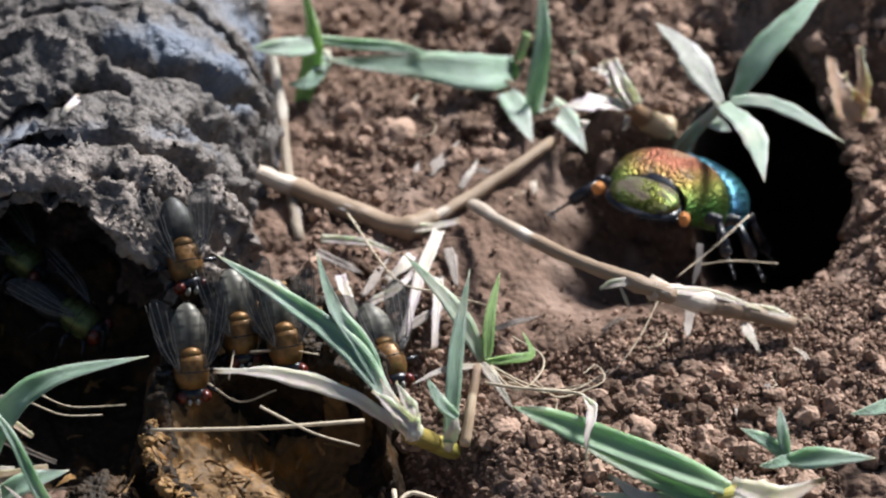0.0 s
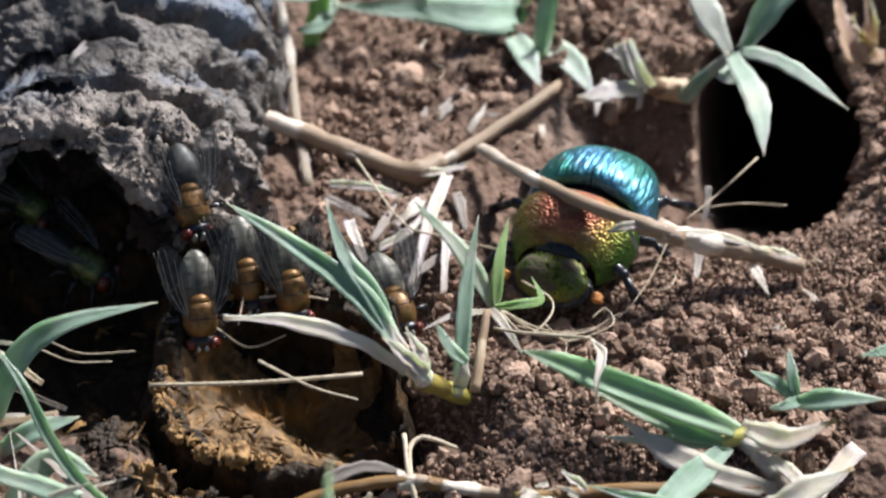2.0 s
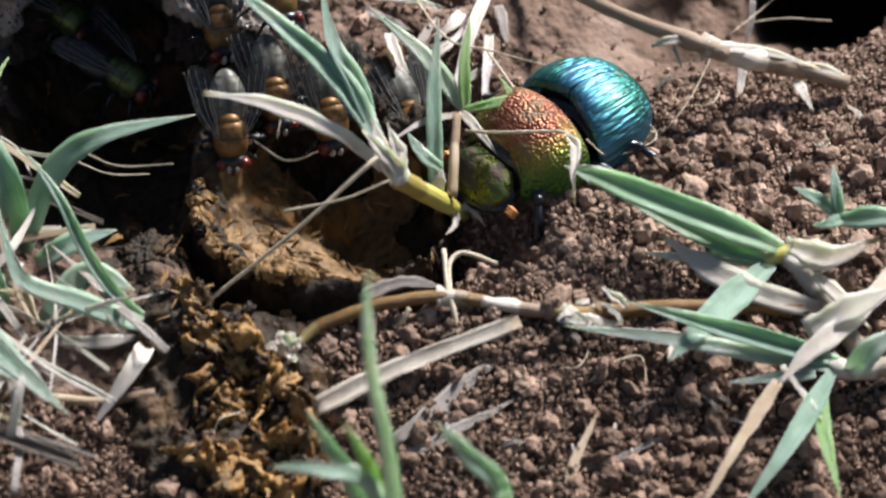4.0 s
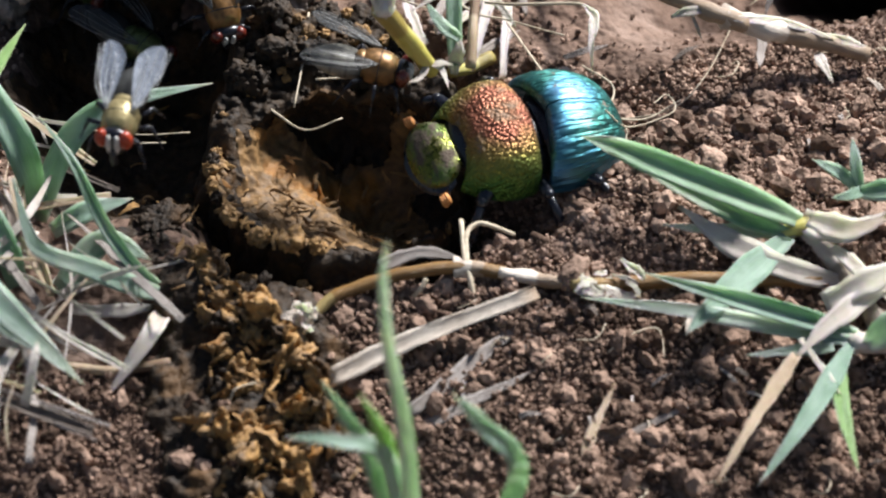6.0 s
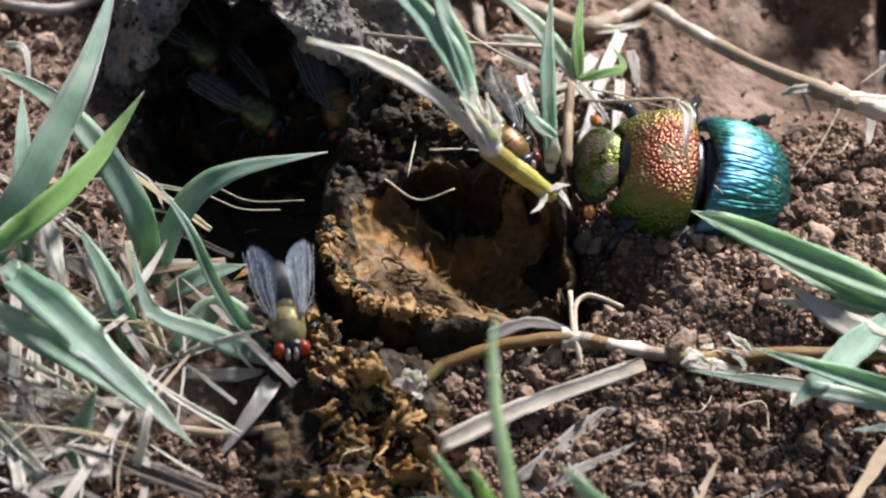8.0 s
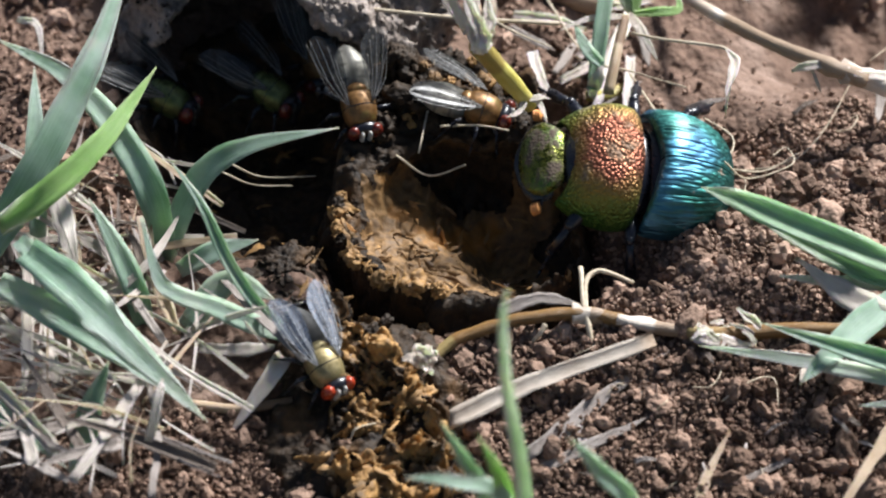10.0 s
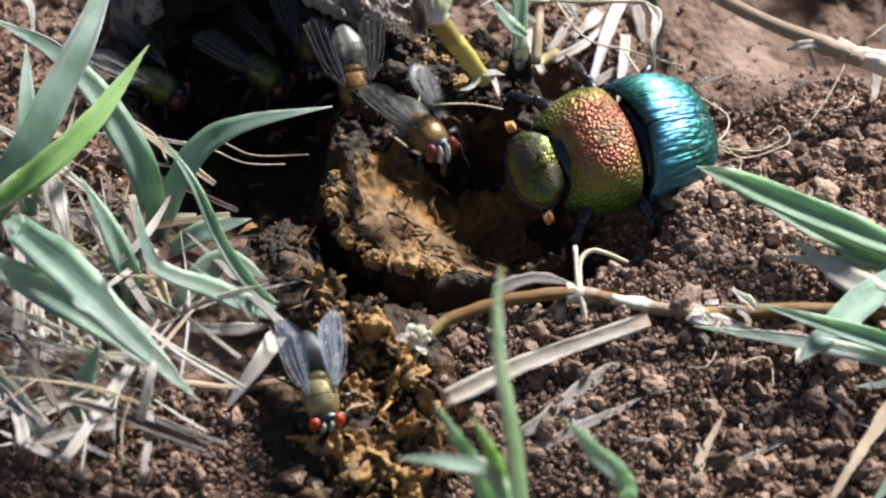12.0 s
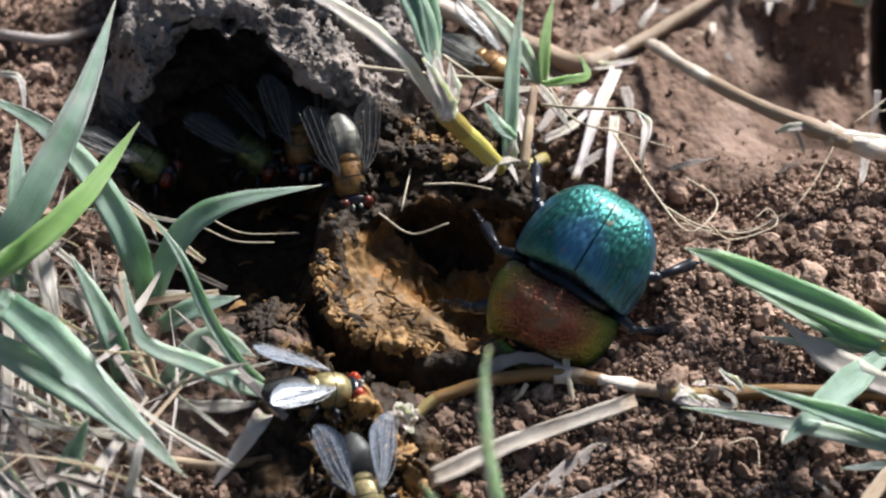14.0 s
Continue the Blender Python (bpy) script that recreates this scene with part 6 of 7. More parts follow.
def beetle_leg(parent, joint, knee, foot, size, mirror):
    """Hip at joint; thigh to knee, toothed shin to foot, thin jointed tarsus beyond. Coordinates from the hip."""
    bm = bmesh.new()
    s = -1 if mirror else 1
    k, f = Vector((knee[0], knee[1] * s, knee[2])), Vector((foot[0], foot[1] * s, foot[2]))
    limb(bm, (0, 0, 0), k, 0.75 * size, 0.5 * size)
    me = part("leg", bm, BLACK, parent, "glossy blue-black leg")
    me.matrix_basis = at(joint[0], joint[1] * s, joint[2])
    bm = bmesh.new()
    limb(bm, k, k.lerp(f, 0.8), 0.3 * size, 0.55 * size)
    for u in (0.45, 0.62, 0.78):
        limb(bm, k.lerp(f, u), k.lerp(f, u + 0.1) + Vector((0.25, 0.45 * s, 0.25)) * size, 0.2 * size, 0.04, 5)
    part("shin", bm, BLACK, me)
    bm = bmesh.new()
    e = k.lerp(f, 0.8)
    out = (f - k).normalized()
    for j in range(4):
        nxt = e + out * 0.55 + Vector((0, 0.1 * s, -0.08))
        limb(bm, e, nxt, 0.16, 0.12, 6)
        e = nxt
    part("tarsus", bm, BLACK, me)
    return me


def beetle():
    root = empty("dung_beetle", (0, 0, 0), "metallic dung beetle with teal wing cases and coppery pronotum", "beetle")
    bm = bmesh.new()
    ball(bm, (-3.8, 0, 3.2), (4.8, 4.6, 2.6), 24, 14)
    ball(bm, (3.2, 0, 3.6), (4.2, 4.5, 2.6), 24, 14)
    ball(bm, (0.1, 0, 3.2), (1.9, 4.0, 2.2), 20, 12)
    part("body", bm, BLACK, root, "glossy black underside")
    wing = [(-0.2, 5.25, 6.2), (-0.35, 5.4, 6.55), (-0.7, 5.5, 6.85), (-1.3, 5.55, 7.05)]
    for k in range(13):
        # the cases round off to the tail
        q = k / 12 * math.pi / 2
        wing.append((-2.1 - 6.7 * math.sin(q), 0.35 + 5.25 * math.cos(q) ** 0.78, 2.6 + 4.6 * math.cos(q) ** 0.9))
    for side in (1, -1):
        shell("wing_case", wing, TEAL, root, "finely ridged metallic teal wing case", 200, 2.3, 98, 10, side, 0.70, 0.0, 1.2)
    neck = [(0.55, 4.4, 5.8), (0.6, 4.95, 6.55), (1.1, 5.3, 7.15), (2.3, 5.5, 7.55), (3.7, 5.5, 7.5), (5.1, 5.2, 7.1), (6.3, 4.65, 6.4), (7.1, 4.0, 5.6), (7.5, 3.6, 5.0)]
    neck = [(0.55 + 0.85 * (x - 0.55), w, h) for x, w, h in neck]
    shell("pronotum", neck, COPPER, root, "coppery green granular pronotum", 60, 2.6, 104, 0, 0, 0.75, 1.0, 0.5)
    plate = [(-0.4, 2.1, 0.4), (0.6, 2.9, 0.95), (1.6, 3.35, 0.95), (2.5, 3.1, 0.7), (3.2, 2.6, 0.4), (3.65, 1.75, 0.1), (3.9, 0.8, -0.1)]
    head = shell("head", plate, GOLD, root, "gold-green shield-shaped head", 40, -0.3, 92, 0, 0, 0.6)
    head.matrix_basis = at(7.35, 0, 4.2, 0, 30, 0)
    rim = [(0.8, 3.2, 0.1), (1.6, 3.65, 0.15), (2.6, 3.6, 0.1), (3.4, 2.95, -0.05), (4.0, 1.95, -0.2), (4.35, 0.9, -0.3), (4.4, 0.3, -0.35)]
    shell("rim", rim, BLACK, head, "dark blue-black rim", 30, -0.7, 90)
    for s in (1, -1):
        bm = bmesh.new()
        limb(bm, (1.2, 2.7 * s, -0.3), (1.9, 4.0 * s, -0.5), 0.16, 0.13, 6)
        part("antenna", bm, BLACK, head)
        bm = bmesh.new()
        for j in range(3):
            ball(bm, (2.1 + 0.24 * j, (4.2 + 0.05 * j) * s, -0.55), (0.24, 0.55, 0.6), 10, 7)
        part("antenna_club", bm, CLUB, head, "orange antenna club")
    legs = []
    for m in (False, True):
        legs.append(beetle_leg(root, (4.0, 3.0, 2.6), (2.2, 2.6, 0.5), (3.6, 4.6, -2.4), 1.1, m))
        legs.append(beetle_leg(root, (0.2, 3.6, 2.4), (0.4, 2.8, 0.8), (-0.6, 5.4, -2.3), 1.0, m))
        legs.append(beetle_leg(root, (-2.8, 3.4, 2.4), (-1.8, 2.4, 0.7), (-4.6, 4.6, -2.3), 1.0, m))
    return root, legs


scarab, scarab_legs = beetle()
for o in scarab.children_recursive:
    # a stout beetle, 19 mm long
    stout = Matrix.Diagonal((1.0, 1.06, 1.02, 1))
    o.data.transform(stout)
    o.matrix_basis.translation = stout @ o.matrix_basis.translation


# ---- flies ----
def fly_wing(parent, side, skin, vein_coat):
    """A rounded membrane with darker veins, hinged at the thorax."""
    L, Wd = 6.9, 3.0
    verts, faces = [], []
    n, m = 20, 8
    for layer in (0, 1):
        for i in range(n):
            t = i / (n - 1)
            front = 0.12 + 0.28 * Wd * min(1, t * 1.6) ** 0.8 * (1 - t ** 5) ** 0.6
            back = 0.12 + 0.66 * Wd * min(1, t * 1.35) ** 1.1 * (1 - t ** 2.8) ** 0.6
            for k in range(m):
                y = front - (front + back) * k / (m - 1)
                verts.append((-L * t, y * side, 0.12 * math.sin(k * 2.1) * math.sin(math.pi * t) - 0.025 * layer))
    half = n * m
    for i in range(n - 1):
        for k in range(m - 1):
            a = i * m + k
            faces.append((a, a + 1, a + m + 1, a + m))
            faces.append((half + a, half + a + m, half + a + m + 1, half + a + 1))
    w = piece("wing", mesh_of("wing", verts, faces, skin), parent, "clear smoky wing")
    w.matrix_basis = at(0.2, 1.1 * side, 4.0, -14 * side, 6, -16 * side)
    for f0, f1, reach in ((0.34, 0.30, 0.96), (0.22, 0.14, 0.97), (0.05, -0.08, 0.95), (-0.1, -0.32, 0.8), (-0.18, -0.5, 0.6)):
        line = [(0, 0, 0.05)]
        for j in range(1, 7):
            t = reach * j / 6
            c = f0 * math.sin(math.pi * 0.5 * min(1, t * 2.5)) if t < 0.4 else f0 + (f1 - f0) * (t - 0.4) / 0.6
            line.append((-L * t, c * Wd * side * (1 - 0.35 * max(0, t - 0.75)), 0.06 + 0.1 * math.sin(math.pi * t)))
        piece("vein", stalk("vein", line, 0.045, 0.028, vein_coat, 5, 2), w)
    rim = []
    for j in range(12):
        t = 0.02 + 0.95 * j / 11
        rim.append((-L * t, (0.12 + 0.28 * Wd * min(1, t * 1.6) ** 0.8 * (1 - t ** 5) ** 0.6) * side, 0.03))
    piece("vein", stalk("vein", rim, 0.06, 0.03, vein_coat, 5, 2), w)
    return w


def fly(label, coat, belly_coat, belly_label, eye_coat, skin, vein_coat, face=FLYFACE):
    root = empty("fly", (0, 0, 0), label, "fly", "flies on the dung")
    bm = bmesh.new()
    ball(bm, (0.4, 0, 2.5), (1.5, 1.35, 1.2), 16, 10)
    part("breast", bm, BLACK, root, "dark underside")
    plate = [(-1.15, 1.1, 3.7), (-1.05, 1.32, 3.95), (-0.7, 1.5, 4.12), (-0.1, 1.58, 4.22), (0.6, 1.58, 4.22), (1.2, 1.48, 4.08), (1.7, 1.28, 3.8), (2.0, 1.05, 3.5), (2.15, 0.8, 3.25)]
    shell("thorax", plate, coat, root, "shiny thorax plate", 30, 2.4, 110)
    seam = [(0.28, 1.5, 4.19), (0.30, 1.6, 4.245), (0.38, 1.6, 4.245), (0.40, 1.5, 4.19)]
    shell("seam", seam, BLACK, root, "dark seam across the thorax", 30, 2.4, 100)
    bm = bmesh.new()
    ball(bm, (-1.3, 0, 3.35), (0.62, 0.95, 0.6), 14, 9)
    part("scutellum", bm, coat, root)
    belly = [(-1.0, 1.0, 2.9), (-1.5, 1.4, 3.3), (-2.2, 1.62, 3.55), (-3.0, 1.7, 3.65), (-3.8, 1.62, 3.6), (-4.6, 1.32, 3.4), (-5.2, 0.95, 3.15), (-5.6, 0.6, 2.9), (-5.8, 0.2, 2.7)]
    shell("abdomen", belly, belly_coat, root, belly_label, 26, 2.3, 150)
    bm = bmesh.new()
    ball(bm, (2.3, 0, 2.6), (0.8, 1.45, 1.15), 16, 10)
    head = part("head", bm, BLACK, root, "dark head")
    for s in (1, -1):
        bm = bmesh.new()
        ball(bm, (2.95, 0.36 * s, 2.65), (0.42, 0.27, 1.0), 10, 8)
        part("cheek", bm, face, head, "silvery face stripe" if face == FLYFACE else "")
    for s in (1, -1):
        bm = bmesh.new()
        ball(bm, (2.55, 1.02 * s, 2.85), (0.62, 0.62, 0.92), 16, 11)
        part("eye", bm, eye_coat, head, "brick-red eye")
    bm = bmesh.new()
    limb(bm, (3.0, 0, 2.0), (3.1, 0, 0.6), 0.28, 0.35, 8)
    part("proboscis", bm, BLACK, head)
    for s in (1, -1):
        fly_wing(root, s, skin, vein_coat)
        for hip, knee, foot in (((1.4, 0.7, 1.9), (2.2, 2.0, 2.3), (2.9, 2.6, 0.0)), ((0.3, 0.9, 1.8), (0.4, 2.7, 2.4), (0.5, 3.6, 0.0)), ((-0.6, 0.8, 1.8), (-1.6, 2.4, 2.5), (-2.9, 3.0, 0.0))):
            bm = bmesh.new()
            a, k, f = (Vector((q[0], q[1] * s, q[2])) for q in (hip, knee, foot))
            limb(bm, a, k, 0.26, 0.2, 7)
            limb(bm, k, k.lerp(f, 0.62), 0.17, 0.11, 6)
            limb(bm, k.lerp(f, 0.62), f, 0.09, 0.06, 5)
            part("leg", bm, BLACK, root)
    return root


first_fly = fly("bronze fly with red eyes, pale abdomen and smoky wings", FLYBRONZE, FLYGREY, "silvery grey shiny abdomen", FLYDULLEYE, SMOKYWING, DARKVEIN)
flies = [first_fly] + [copy_thing(first_fly, at(0, 0, 0)) for _ in range(4)]
rim_fly = fly("bronze fly with a dark abdomen under the rim of the hollow", FLYBRONZE, FLYDARK, "dark abdomen", FLYDULLEYE, SMOKYWING, DARKVEIN)
# belly and face coloured dark to put the hollow's shade on these flies
dark_fly = fly("dark green fly inside the hollow of the dung log, darkened for its shade", FLYGREEN, FLYDARK, "dark abdomen", FLYDULLEYE, SMOKYWING, DARKVEIN, FLYDARK)
flies[4:4] = [rim_fly, dark_fly, copy_thing(dark_fly, at(0, 0, 0))]
gold_fly = fly("olive-gold fly with red eyes and blue-grey wings", FLYGOLD, FLYDARK, "dark abdomen under the wings", FLYEYE, WING, VEIN)
flies += [gold_fly, copy_thing(gold_fly, at(0, 0, 0))]
flies[7]["label"] = "grey fly on top of the dung log"



# ---- what moves ----
def standing(place, rz, pitch, roll=0, height=0.0):
    """A pose at a place on the plan: turned to rz, head down by pitch, leaning by roll; height is how far the place lies above the thing's base."""
    return at(*place) @ pose(0, 0, 0, 0, 0, rz) @ pose(0, 0, 0, 0, pitch, 0) @ pose(0, 0, 0, roll, 0, 0) @ at(0, 0, -height)


def leaning(place, degrees):
    """A plant's pose at its base, swung clockwise as seen by a viewer before it."""
    axis_ = Vector((0, -0.743, 0.669))
    return at(*place) @ Matrix.Rotation(radians(-degrees), 4, axis_)


def motions():
    # the beetle: seconds, top of its back between pronotum and wing cases, heading, pitch, roll
    track = [
        (0.0, (40.2, 35.8, 2.0), 238, -36, 0), (0.25, (39.8, 35.0, 2.4), 232, -28, 0), (0.5, (37.5, 27.2, 3.2), 198, -10, 0), (0.6, (36.3, 27.2, 3.5), 184, 0, 0),
        (0.8, (34.5, 30.0, 4.0), 174, 0, 0), (1.0, (32.2, 27.3, 4.0), 180, 2, 0), (1.3, (31.6, 26.8, 4.0), 193, 2, 0),
        (1.6, (30.4, 24.4, 5.0), 204, 2, 0), (1.8, (28.9, 20.9, 6.6), 226, 2, 0), (2.0, (28.4, 18.9, 6.2), 246, 2, 0),
        (2.2, (25.8, 18.1, 7.0), 242, 0, 0), (2.5, (25.9, 14.1, 7.0), 250, -6, 0), (2.8, (25.1, 12.9, 7.0), 247, -6, 0),
        (3.2, (25.0, 10.2, 7.0), 244, -3, 0), (3.5, (24.1, 8.7, 7.0), 234, 1, 0), (3.7, (22.9, 8.2, 7.0), 228, 3, 0), (4.0, (21.2, 5.0, 6.7), 217, 5, -2),
        (4.2, (20.5, 3.6, 7.0), 210, 2, -4), (5.2, (17.8, 3.5, 7.0), 202, -2, -8), (6.3, (16.4, -1.3, 7.0), 196, -6, -12), (6.5, (16.1, 1.5, 7.0), 192, -10, -15),
        (7.0, (16.5, 1.6, 7.0), 186, -12, -20), (7.5, (20.6, 3.0, 7.0), 182, -12, -22), (8.0, (22.7, 2.9, 7.0), 180, -11, -22), (8.2, (23.3, 3.2, 7.0), 180, -11, -22),
        (9.2, (19.3, 1.2, 7.0), 182, -12, -24), (10.3, (16.7, 0.3, 7.0), 184, -12, -25), (10.5, (18.6, 0.6, 7.0), 184, -12, -25), (10.7, (17.7, 0.1, 7.0), 183, -12, -25), (11.0, (16.4, -0.9, 7.0), 183, -12, -25),
        (11.5, (15.7, -2.5, 7.0), 185, -10, -26), (11.9, (16.4, 0.3, 7.0), 203, -6, -27), (12.2, (14.7, 1.9, 7.0), 208, 4, -26), (12.5, (13.0, 1.0, 7.0), 211, 12, -24),
        (12.8, (13.0, -2.5, 7.0), 216, 26, -27), (13.2, (12.4, -5.8, 7.0), 219, 40, -29), (13.6, (12.9, -7.6, 7.0), 221, 45, -30), (14.0, (10.8, -9.4, 6.9), 222, 48, -30)]
    walk(scarab, [(t, standing(p, rz, pitch, roll, 7.0)) for t, p, rz, pitch, roll in track])
    # its legs step in turn while it walks
    for i, leg in enumerate(scarab_legs):
        rest, phase, rows = leg.matrix_basis.copy(), (i % 2) * math.pi + (i // 3) * math.pi, []
        for k in range(57):
            t = k * 0.25
            pace = 1.0 if t < 4.3 else (0.5 if t < 6.6 or 11.8 < t < 13.4 else 0.15)
            rows.append((t, rest @ pose(0, 0, 0, 5 * pace * math.sin(7 * t + phase), 0, 13 * pace * math.cos(7 * t + phase))))
        walk(leg, rows)
    # the seedlings are pushed aside and lifted over the bowl's edge
    tall = [(0.0, (18.6, 1.7, -4.5), 0), (2.0, (18.6, 1.5, -4.5), 0), (2.5, (18.2, 1.3, -4.5), 0), (3.0, (15.9, 1.1, -4.5), 2), (3.5, (14.7, 1.2, -3.5), 4), (4.0, (12.7, -1.0, -1.0), 6), (4.2, (12.0, -1.7, 0.0), 8), (5.3, (10.5, 0.1, 5.0), 16), (6.3, (8.3, 5.3, 8.0), 28), (6.5, (9.0, 5.6, 8.0), 28), (7.0, (5.4, 9.1, 8.0), 22), (7.5, (7.0, 5.9, 8.0), 22), (7.8, (7.0, 5.8, 8.0), 20), (8.0, (9.1, -3.0, 8.0), 12), (8.2, (9.2, 0.6, 8.0), 8), (9.2, (7.9, 3.4, 8.0), 14), (10.3, (6.3, 6.9, 8.0), 25), (10.5, (6.5, 7.6, 8.0), 26), (11.0, (10.3, 10.5, 8.0), 38), (11.5, (9.5, 6.8, 8.0), 40), (12.0, (2.9, 6.4, 8.0), 27), (12.5, (0.5, 9.9, 8.0), 21), (13.0, (2.8, 7.0, 8.0), 20), (13.5, (3.9, 6.1, 8.0), 20), (14.0, (5.3, 5.3, 8.0), 19)]
    walk(seedling_tall, [(t, leaning(p, a)) for t, p, a in tall])
    small = [(0.0, (15.9, -3.0, 2.0), 0), (2.0, (15.9, -3.2, 2.0), 0), (2.5, (16.0, -3.4, 2.0), 0), (3.0, (14.8, -3.4, 2.0), 0), (3.5, (13.0, -2.4, 2.0), -4), (4.0, (10.4, -2.4, 2.5), -6),
             (4.2, (9.8, -2.0, 2.5), -4), (5.3, (12.1, 3.0, 5.0), -4), (6.3, (10.4, 8.4, 6.0), -6), (6.5, (10.8, 9.1, 6.0), -6), (7.0, (8.5, 8.9, 6.0), -3), (7.5, (8.3, 8.4, 6.0), -2),
             (7.8, (8.5, 8.3, 6.0), -2), (8.0, (9.3, 3.4, 6.0), -8), (8.2, (11.2, 1.4, 6.0), -10), (9.2, (12.3, 7.2, 6.0), -2), (10.3, (12.2, 10.7, 6.0), 2), (11.0, (12.7, 12.1, 6.0), 0),
             (11.5, (10.2, 13.1, 6.0), -4), (12.0, (6.2, 11.1, 6.0), -6), (12.5, (4.0, 9.5, 6.0), -4), (13.0, (4.8, 8.2, 6.0), -4), (14.0, (6.1, 8.0, 6.0), -4)]
    walk(seedling_small, [(t, leaning(p, a)) for t, p, a in small])
    straw = [(0.0, (-10.3, -2.6, 4.0), 0), (2.6, (-11.4, -3.8, 4.0), 0), (3.0, (-10.9, -2.9, 4.0), -2), (3.4, (-10.7, -2.2, 4.0), -6), (3.8, (-10.1, -10.3, 3.7), -25), (4.0, (-9.3, -14.9, 2.4), -38), (4.2, (-8.1, -17.8, 1.6), -50),
             (5.2, (-8.0, -3.6, 7.0), -20), (6.3, (-9.3, 17.8, 9.0), 6), (8.2, (-9.4, 18.2, 9.0), 6), (14.0, (-9.6, 18.3, 9.0), 6)]
    walk(loose_straw, [(t, leaning(p, a)) for t, p, a in straw])
    # star plant and husk spring back as the beetle passes under them
    walk(star, [(0.0, at(*STAR_AT) @ pose(0, 0, 0, -9, 0, 3)), (0.2, at(*STAR_AT) @ pose(0, 0, 0, -7, 0, 3)), (0.45, at(*STAR_AT)), (14.0, at(*STAR_AT))])
    walk(husk, [(0.0, at(HUSK_BASE[0] - 0.5, HUSK_BASE[1] + 1.2, HUSK_BASE[2] + 1.4) @ pose(0, 0, 0, -20, 0, 0)), (0.2, at(HUSK_BASE[0] - 0.3, HUSK_BASE[1] + 0.8, HUSK_BASE[2] + 1.0) @ pose(0, 0, 0, -12, 0, 0)), (0.45, at(*HUSK_BASE)), (14.0, at(*HUSK_BASE))])
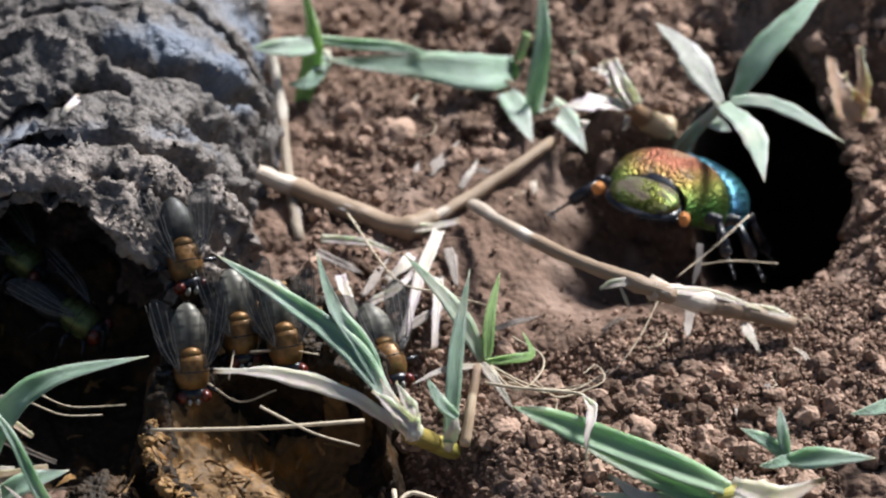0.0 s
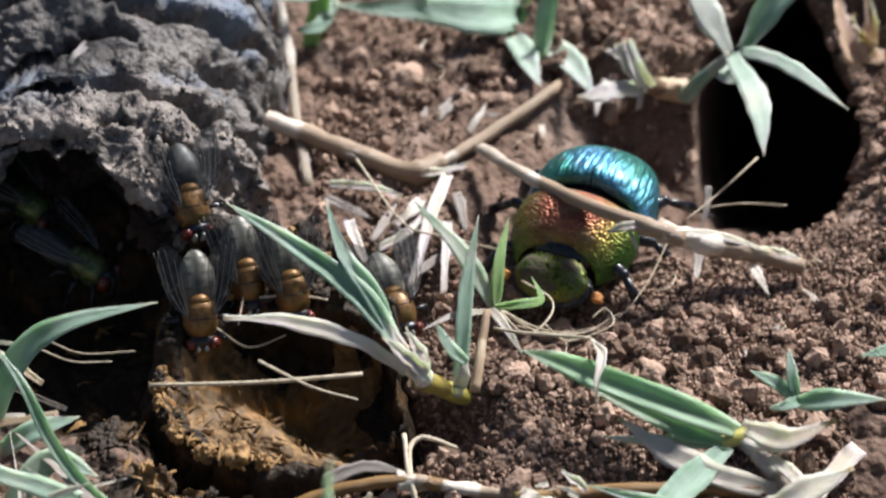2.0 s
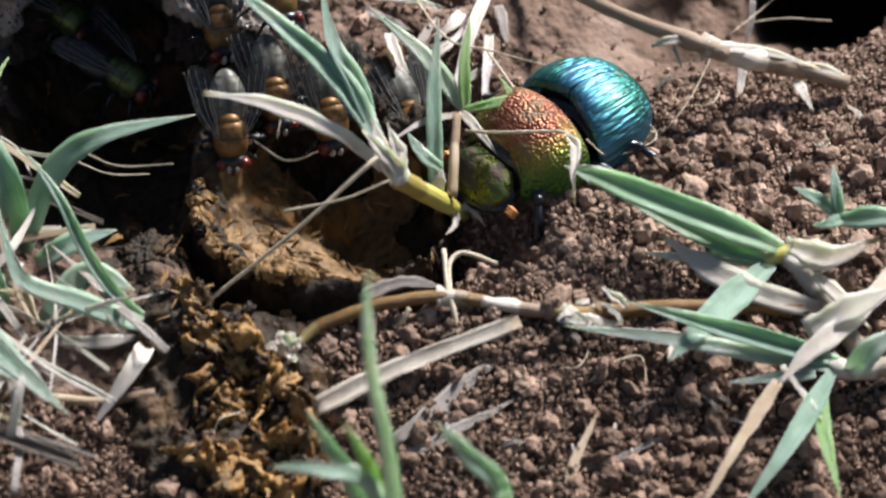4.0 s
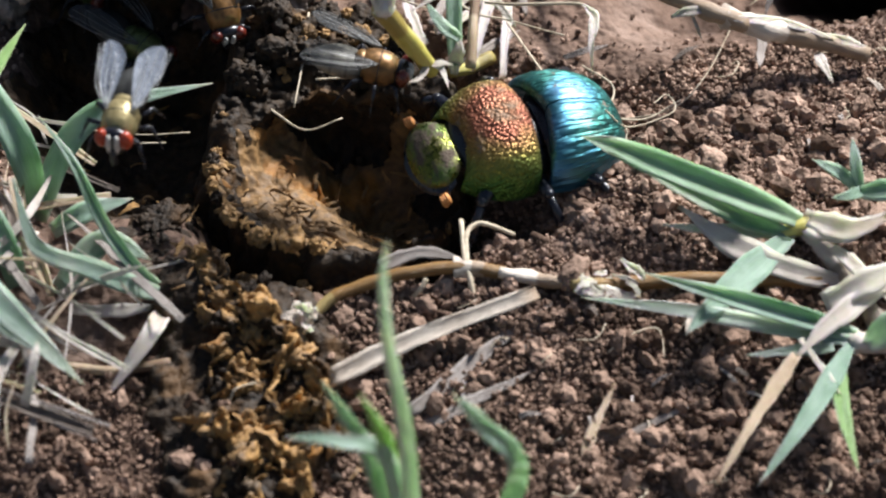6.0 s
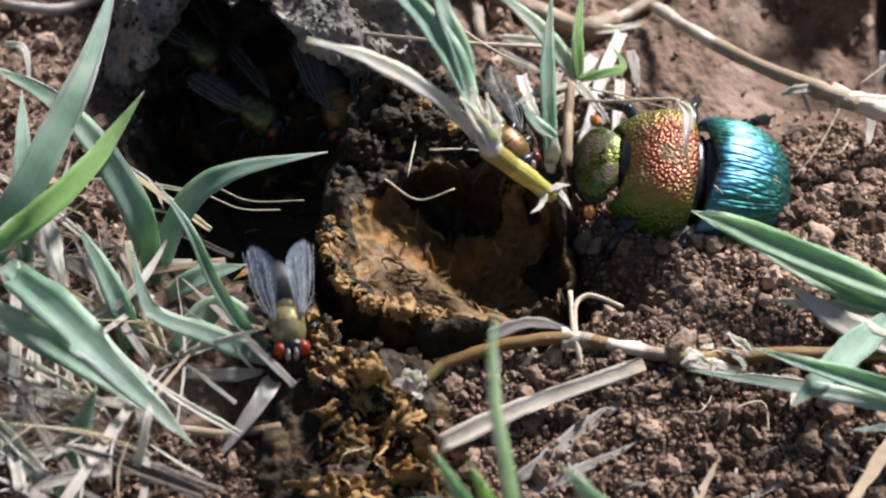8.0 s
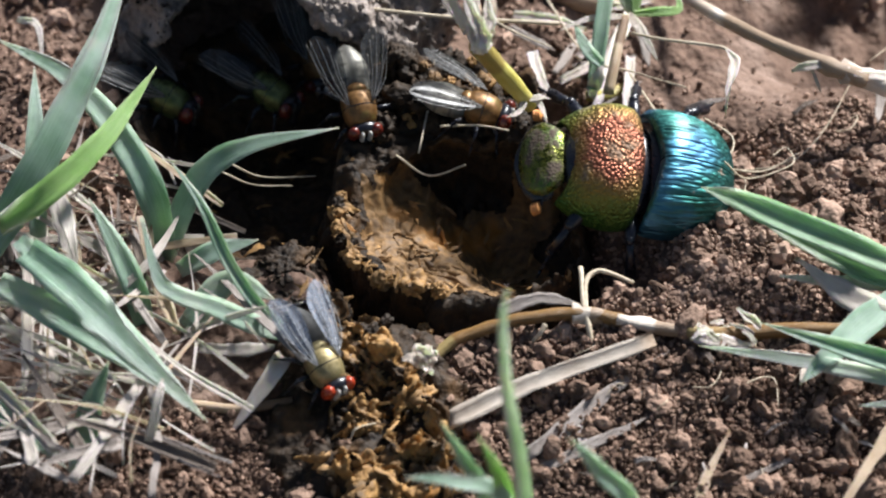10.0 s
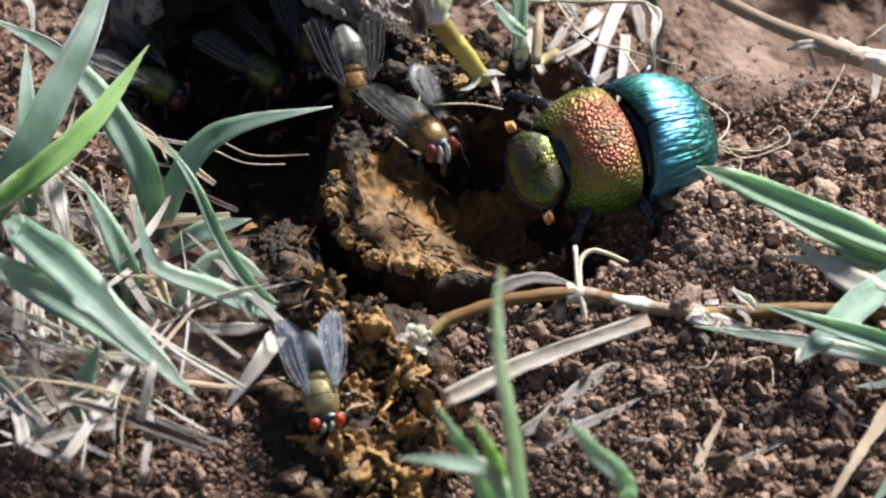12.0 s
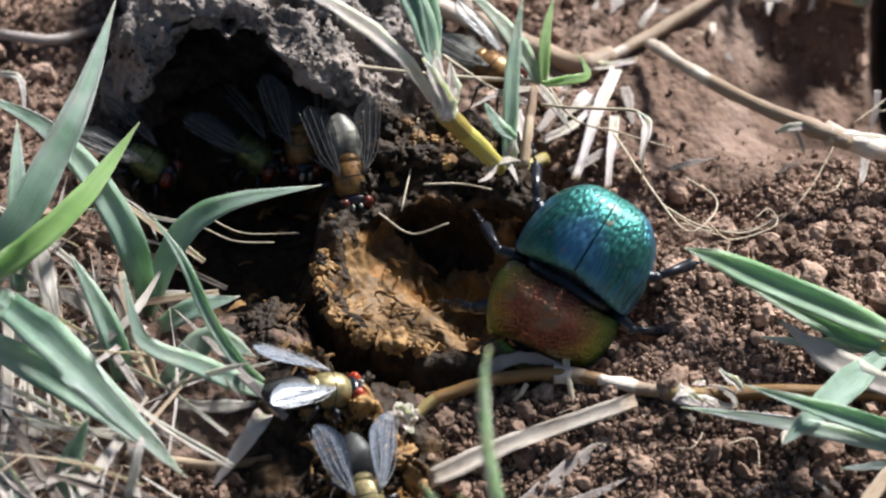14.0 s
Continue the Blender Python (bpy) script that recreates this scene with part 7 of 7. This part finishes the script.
    # flies: seconds, the top of the thorax, heading, pitch
    ways = [
        [(0.0, (-6.6, 3.7, 5.5), 275, 52), (4.2, (-7.5, 2.5, 5.5), 275, 52), (5.2, (-13.6, -2.2, 18.0), 250, 10), (6.3, (-20.7, -6.9, 40.0), 230, 0), (14.0, (-33.4, 19.6, 40.0), 230, 0)],
        [(0.0, (-2.1, 7.9, 6.0), 282, 48), (4.2, (-3.4, 6.8, 6.0), 282, 48), (5.2, (-8.9, 7.4, 20.0), 200, 0), (6.3, (-19.2, 5.7, 30.0), 180, 0), (8.2, (-14.0, 16.6, 30.0), 250, 0), (9.5, (-8.9, 6.6, 14.0), 285, 20), (10.3, (-8.5, 7.6, 6.0), 285, 35),
         (11.0, (-8.3, 7.5, 6.0), 285, 35), (12.5, (-8.3, 8.6, 6.0), 285, 35), (14.0, (-7.8, 6.8, 6.0), 285, 38)],
        [(0.0, (1.9, 6.3, 6.0), 284, 50), (4.2, (1.6, 3.7, 6.0), 284, 50), (5.2, (5.6, -1.5, 18.0), 330, 0), (6.3, (2.9, 8.7, 8.0), 350, 10), (6.5, (2.3, 12.6, 7.0), 350, 10), (7.0, (1.6, 12.1, 7.5), 345, 12), (7.7, (0.7, 10.2, 8.0), 335, 12), (8.0, (5.7, 2.0, 10.5), 312, 20), (8.2, (5.4, 3.6, 10.5), 312, 20), (10.3, (2.1, 8.6, 6.5), 350, 14),
         (11.0, (1.5, 8.8, 6.5), 350, 14), (11.5, (-0.4, 5.0, 7.0), 270, 20), (11.8, (-0.1, 2.8, 8.0), 285, 5), (12.0, (-2.1, -0.4, 9.0), 300, 0), (12.2, (-4.8, 19.2, 14.0), 330, 0), (12.7, (6.4, 20.9, 14.0), 300, 0), (13.1, (4.6, 21.0, 12.0), 310, 5), (13.4, (3.8, 20.5, 9.0), 325, 10), (14.0, (4.8, 19.5, 9.0), 325, 10)],
        [(0.0, (11.0, 7.1, 4.0), 290, 25), (2.0, (11.0, 6.5, 4.0), 290, 25), (3.0, (10.5, 7.9, 4.0), 292, 25), (4.2, (8.8, 5.6, 4.0), 292, 25), (5.2, (10.3, 1.3, 25.0), 330, 0), (6.3, (9.6, 17.4, 30.0), 340, 0), (14.0, (0.7, 42.4, 30.0), 340, 0)],
        [(0.0, (-6.9, 13.9, 10.0), 285, 40), (2.0, (-7.1, 13.9, 10.0), 285, 40), (4.2, (-8.1, 13.6, 9.0), 285, 40), (6.5, (-9.5, 11.9, 9.0), 285, 40), (7.5, (-9.4, 13.9, 4.0), 285, 40), (8.2, (-9.4, 13.7, 4.0), 285, 40), (10.3, (-12.8, 19.8, 2.0), 280, 40), (14.0, (-12.4, 15.6, 2.0), 280, 40)],
        [(0.0, (-21.9, 22.9, 4.0), 318, 15), (8.2, (-21.9, 22.9, 4.0), 318, 15), (10.3, (-26.3, 14.6, 2.0), 335, 15), (14.0, (-26.3, 14.0, 2.0), 335, 15)],
        [(0.0, (-16.7, 15.4, 3.0), 325, 15), (8.2, (-16.7, 15.2, 3.0), 325, 15), (14.0, (-16.7, 16.4, 1.0), 325, 15)],
        [(0.0, (0.3, 62.9, 40.0), 290, 0), (2.6, (-3.8, 31.0, 30.0), 290, 0), (2.9, (-3.9, 14.9, 13.0), 290, 20), (3.0, (-3.7, 15.8, 12.5), 290, 35), (4.2, (-2.3, 12.5, 12.5), 290, 35), (5.2, (0.8, 2.7, 30.0), 310, 0), (6.2, (4.7, 12.3, 40.0), 330, 0), (14.0, (-2.3, 28.4, 40.0), 330, 0)],
        [(0.0, (-34.9, -22.3, 36.4), 0, 0), (12.05, (-48.2, -26.9, 22.4), 340, 0), (12.2, (-24.0, -18.4, 10.5), 335, 0), (12.5, (-26.7, -16.9, 9.9), 345, 0), (13.0, (-24.2, -18.5, 6.4), 355, 5), (13.5, (-13.7, -17.4, 3.7), 355, 10), (13.7, (-9.8, -16.9, 3.4), 10, 12), (14.0, (-9.2, -17.0, 3.3), 14, 12)],
        [(0.0, (-40.1, -11.5, 39.3), 250, 0), (4.2, (-42.8, -35.3, 32.9), 250, 0), (5.3, (-22.8, -12.4, 21.1), 255, 5), (6.3, (-15.8, -9.7, 11.8), 262, 10), (6.5, (-13.9, -6.7, 4.5), 270, 30), (7.0, (-13.2, -8.9, 4.5), 272, 30),
         (7.75, (-12.8, -9.1, 4.5), 272, 30), (8.0, (-13.6, -14.3, 4.1), 280, 25), (8.2, (-12.1, -18.2, 2.5), 305, 25), (10.3, (-10.7, -21.1, 1.7), 305, 30), (11.0, (-9.7, -23.6, 1.1), 300, 30), (11.5, (-11.2, -23.6, 1.1), 280, 30), (12.0, (-10.9, -25.3, 0.6), 285, 30),
         (12.5, (-5.5, -27.2, 0.1), 285, 28), (13.0, (-5.6, -27.9, -0.1), 285, 28), (13.5, (-5.3, -27.8, -0.1), 285, 28), (14.0, (-5.9, -27.4, 0.0), 285, 28)],
    ]
    # the gold flies hold their wings half folded, and spread them later on
    for ob, folded in ((flies[8], ((0.0, -6), (12.4, -6), (12.9, 13), (13.5, 13), (13.75, -6), (14.0, -6))), (flies[9], ((0.0, 6), (11.9, 6), (12.3, -2), (14.0, -2)))):
        for w in [o for o in ob.children if o.name.startswith("wing")]:
            rest, s = w.matrix_basis.copy(), math.copysign(1, w.location.y)
            walk(w, [(t, rest @ pose(0, 0, 0, 0, 0, a * s)) for t, a in folded])
    for ob, way in zip(flies, ways):
        walk(ob, [(t, standing(p, rz, pitch, 0, 4.2)) for t, p, rz, pitch in way])


motions()
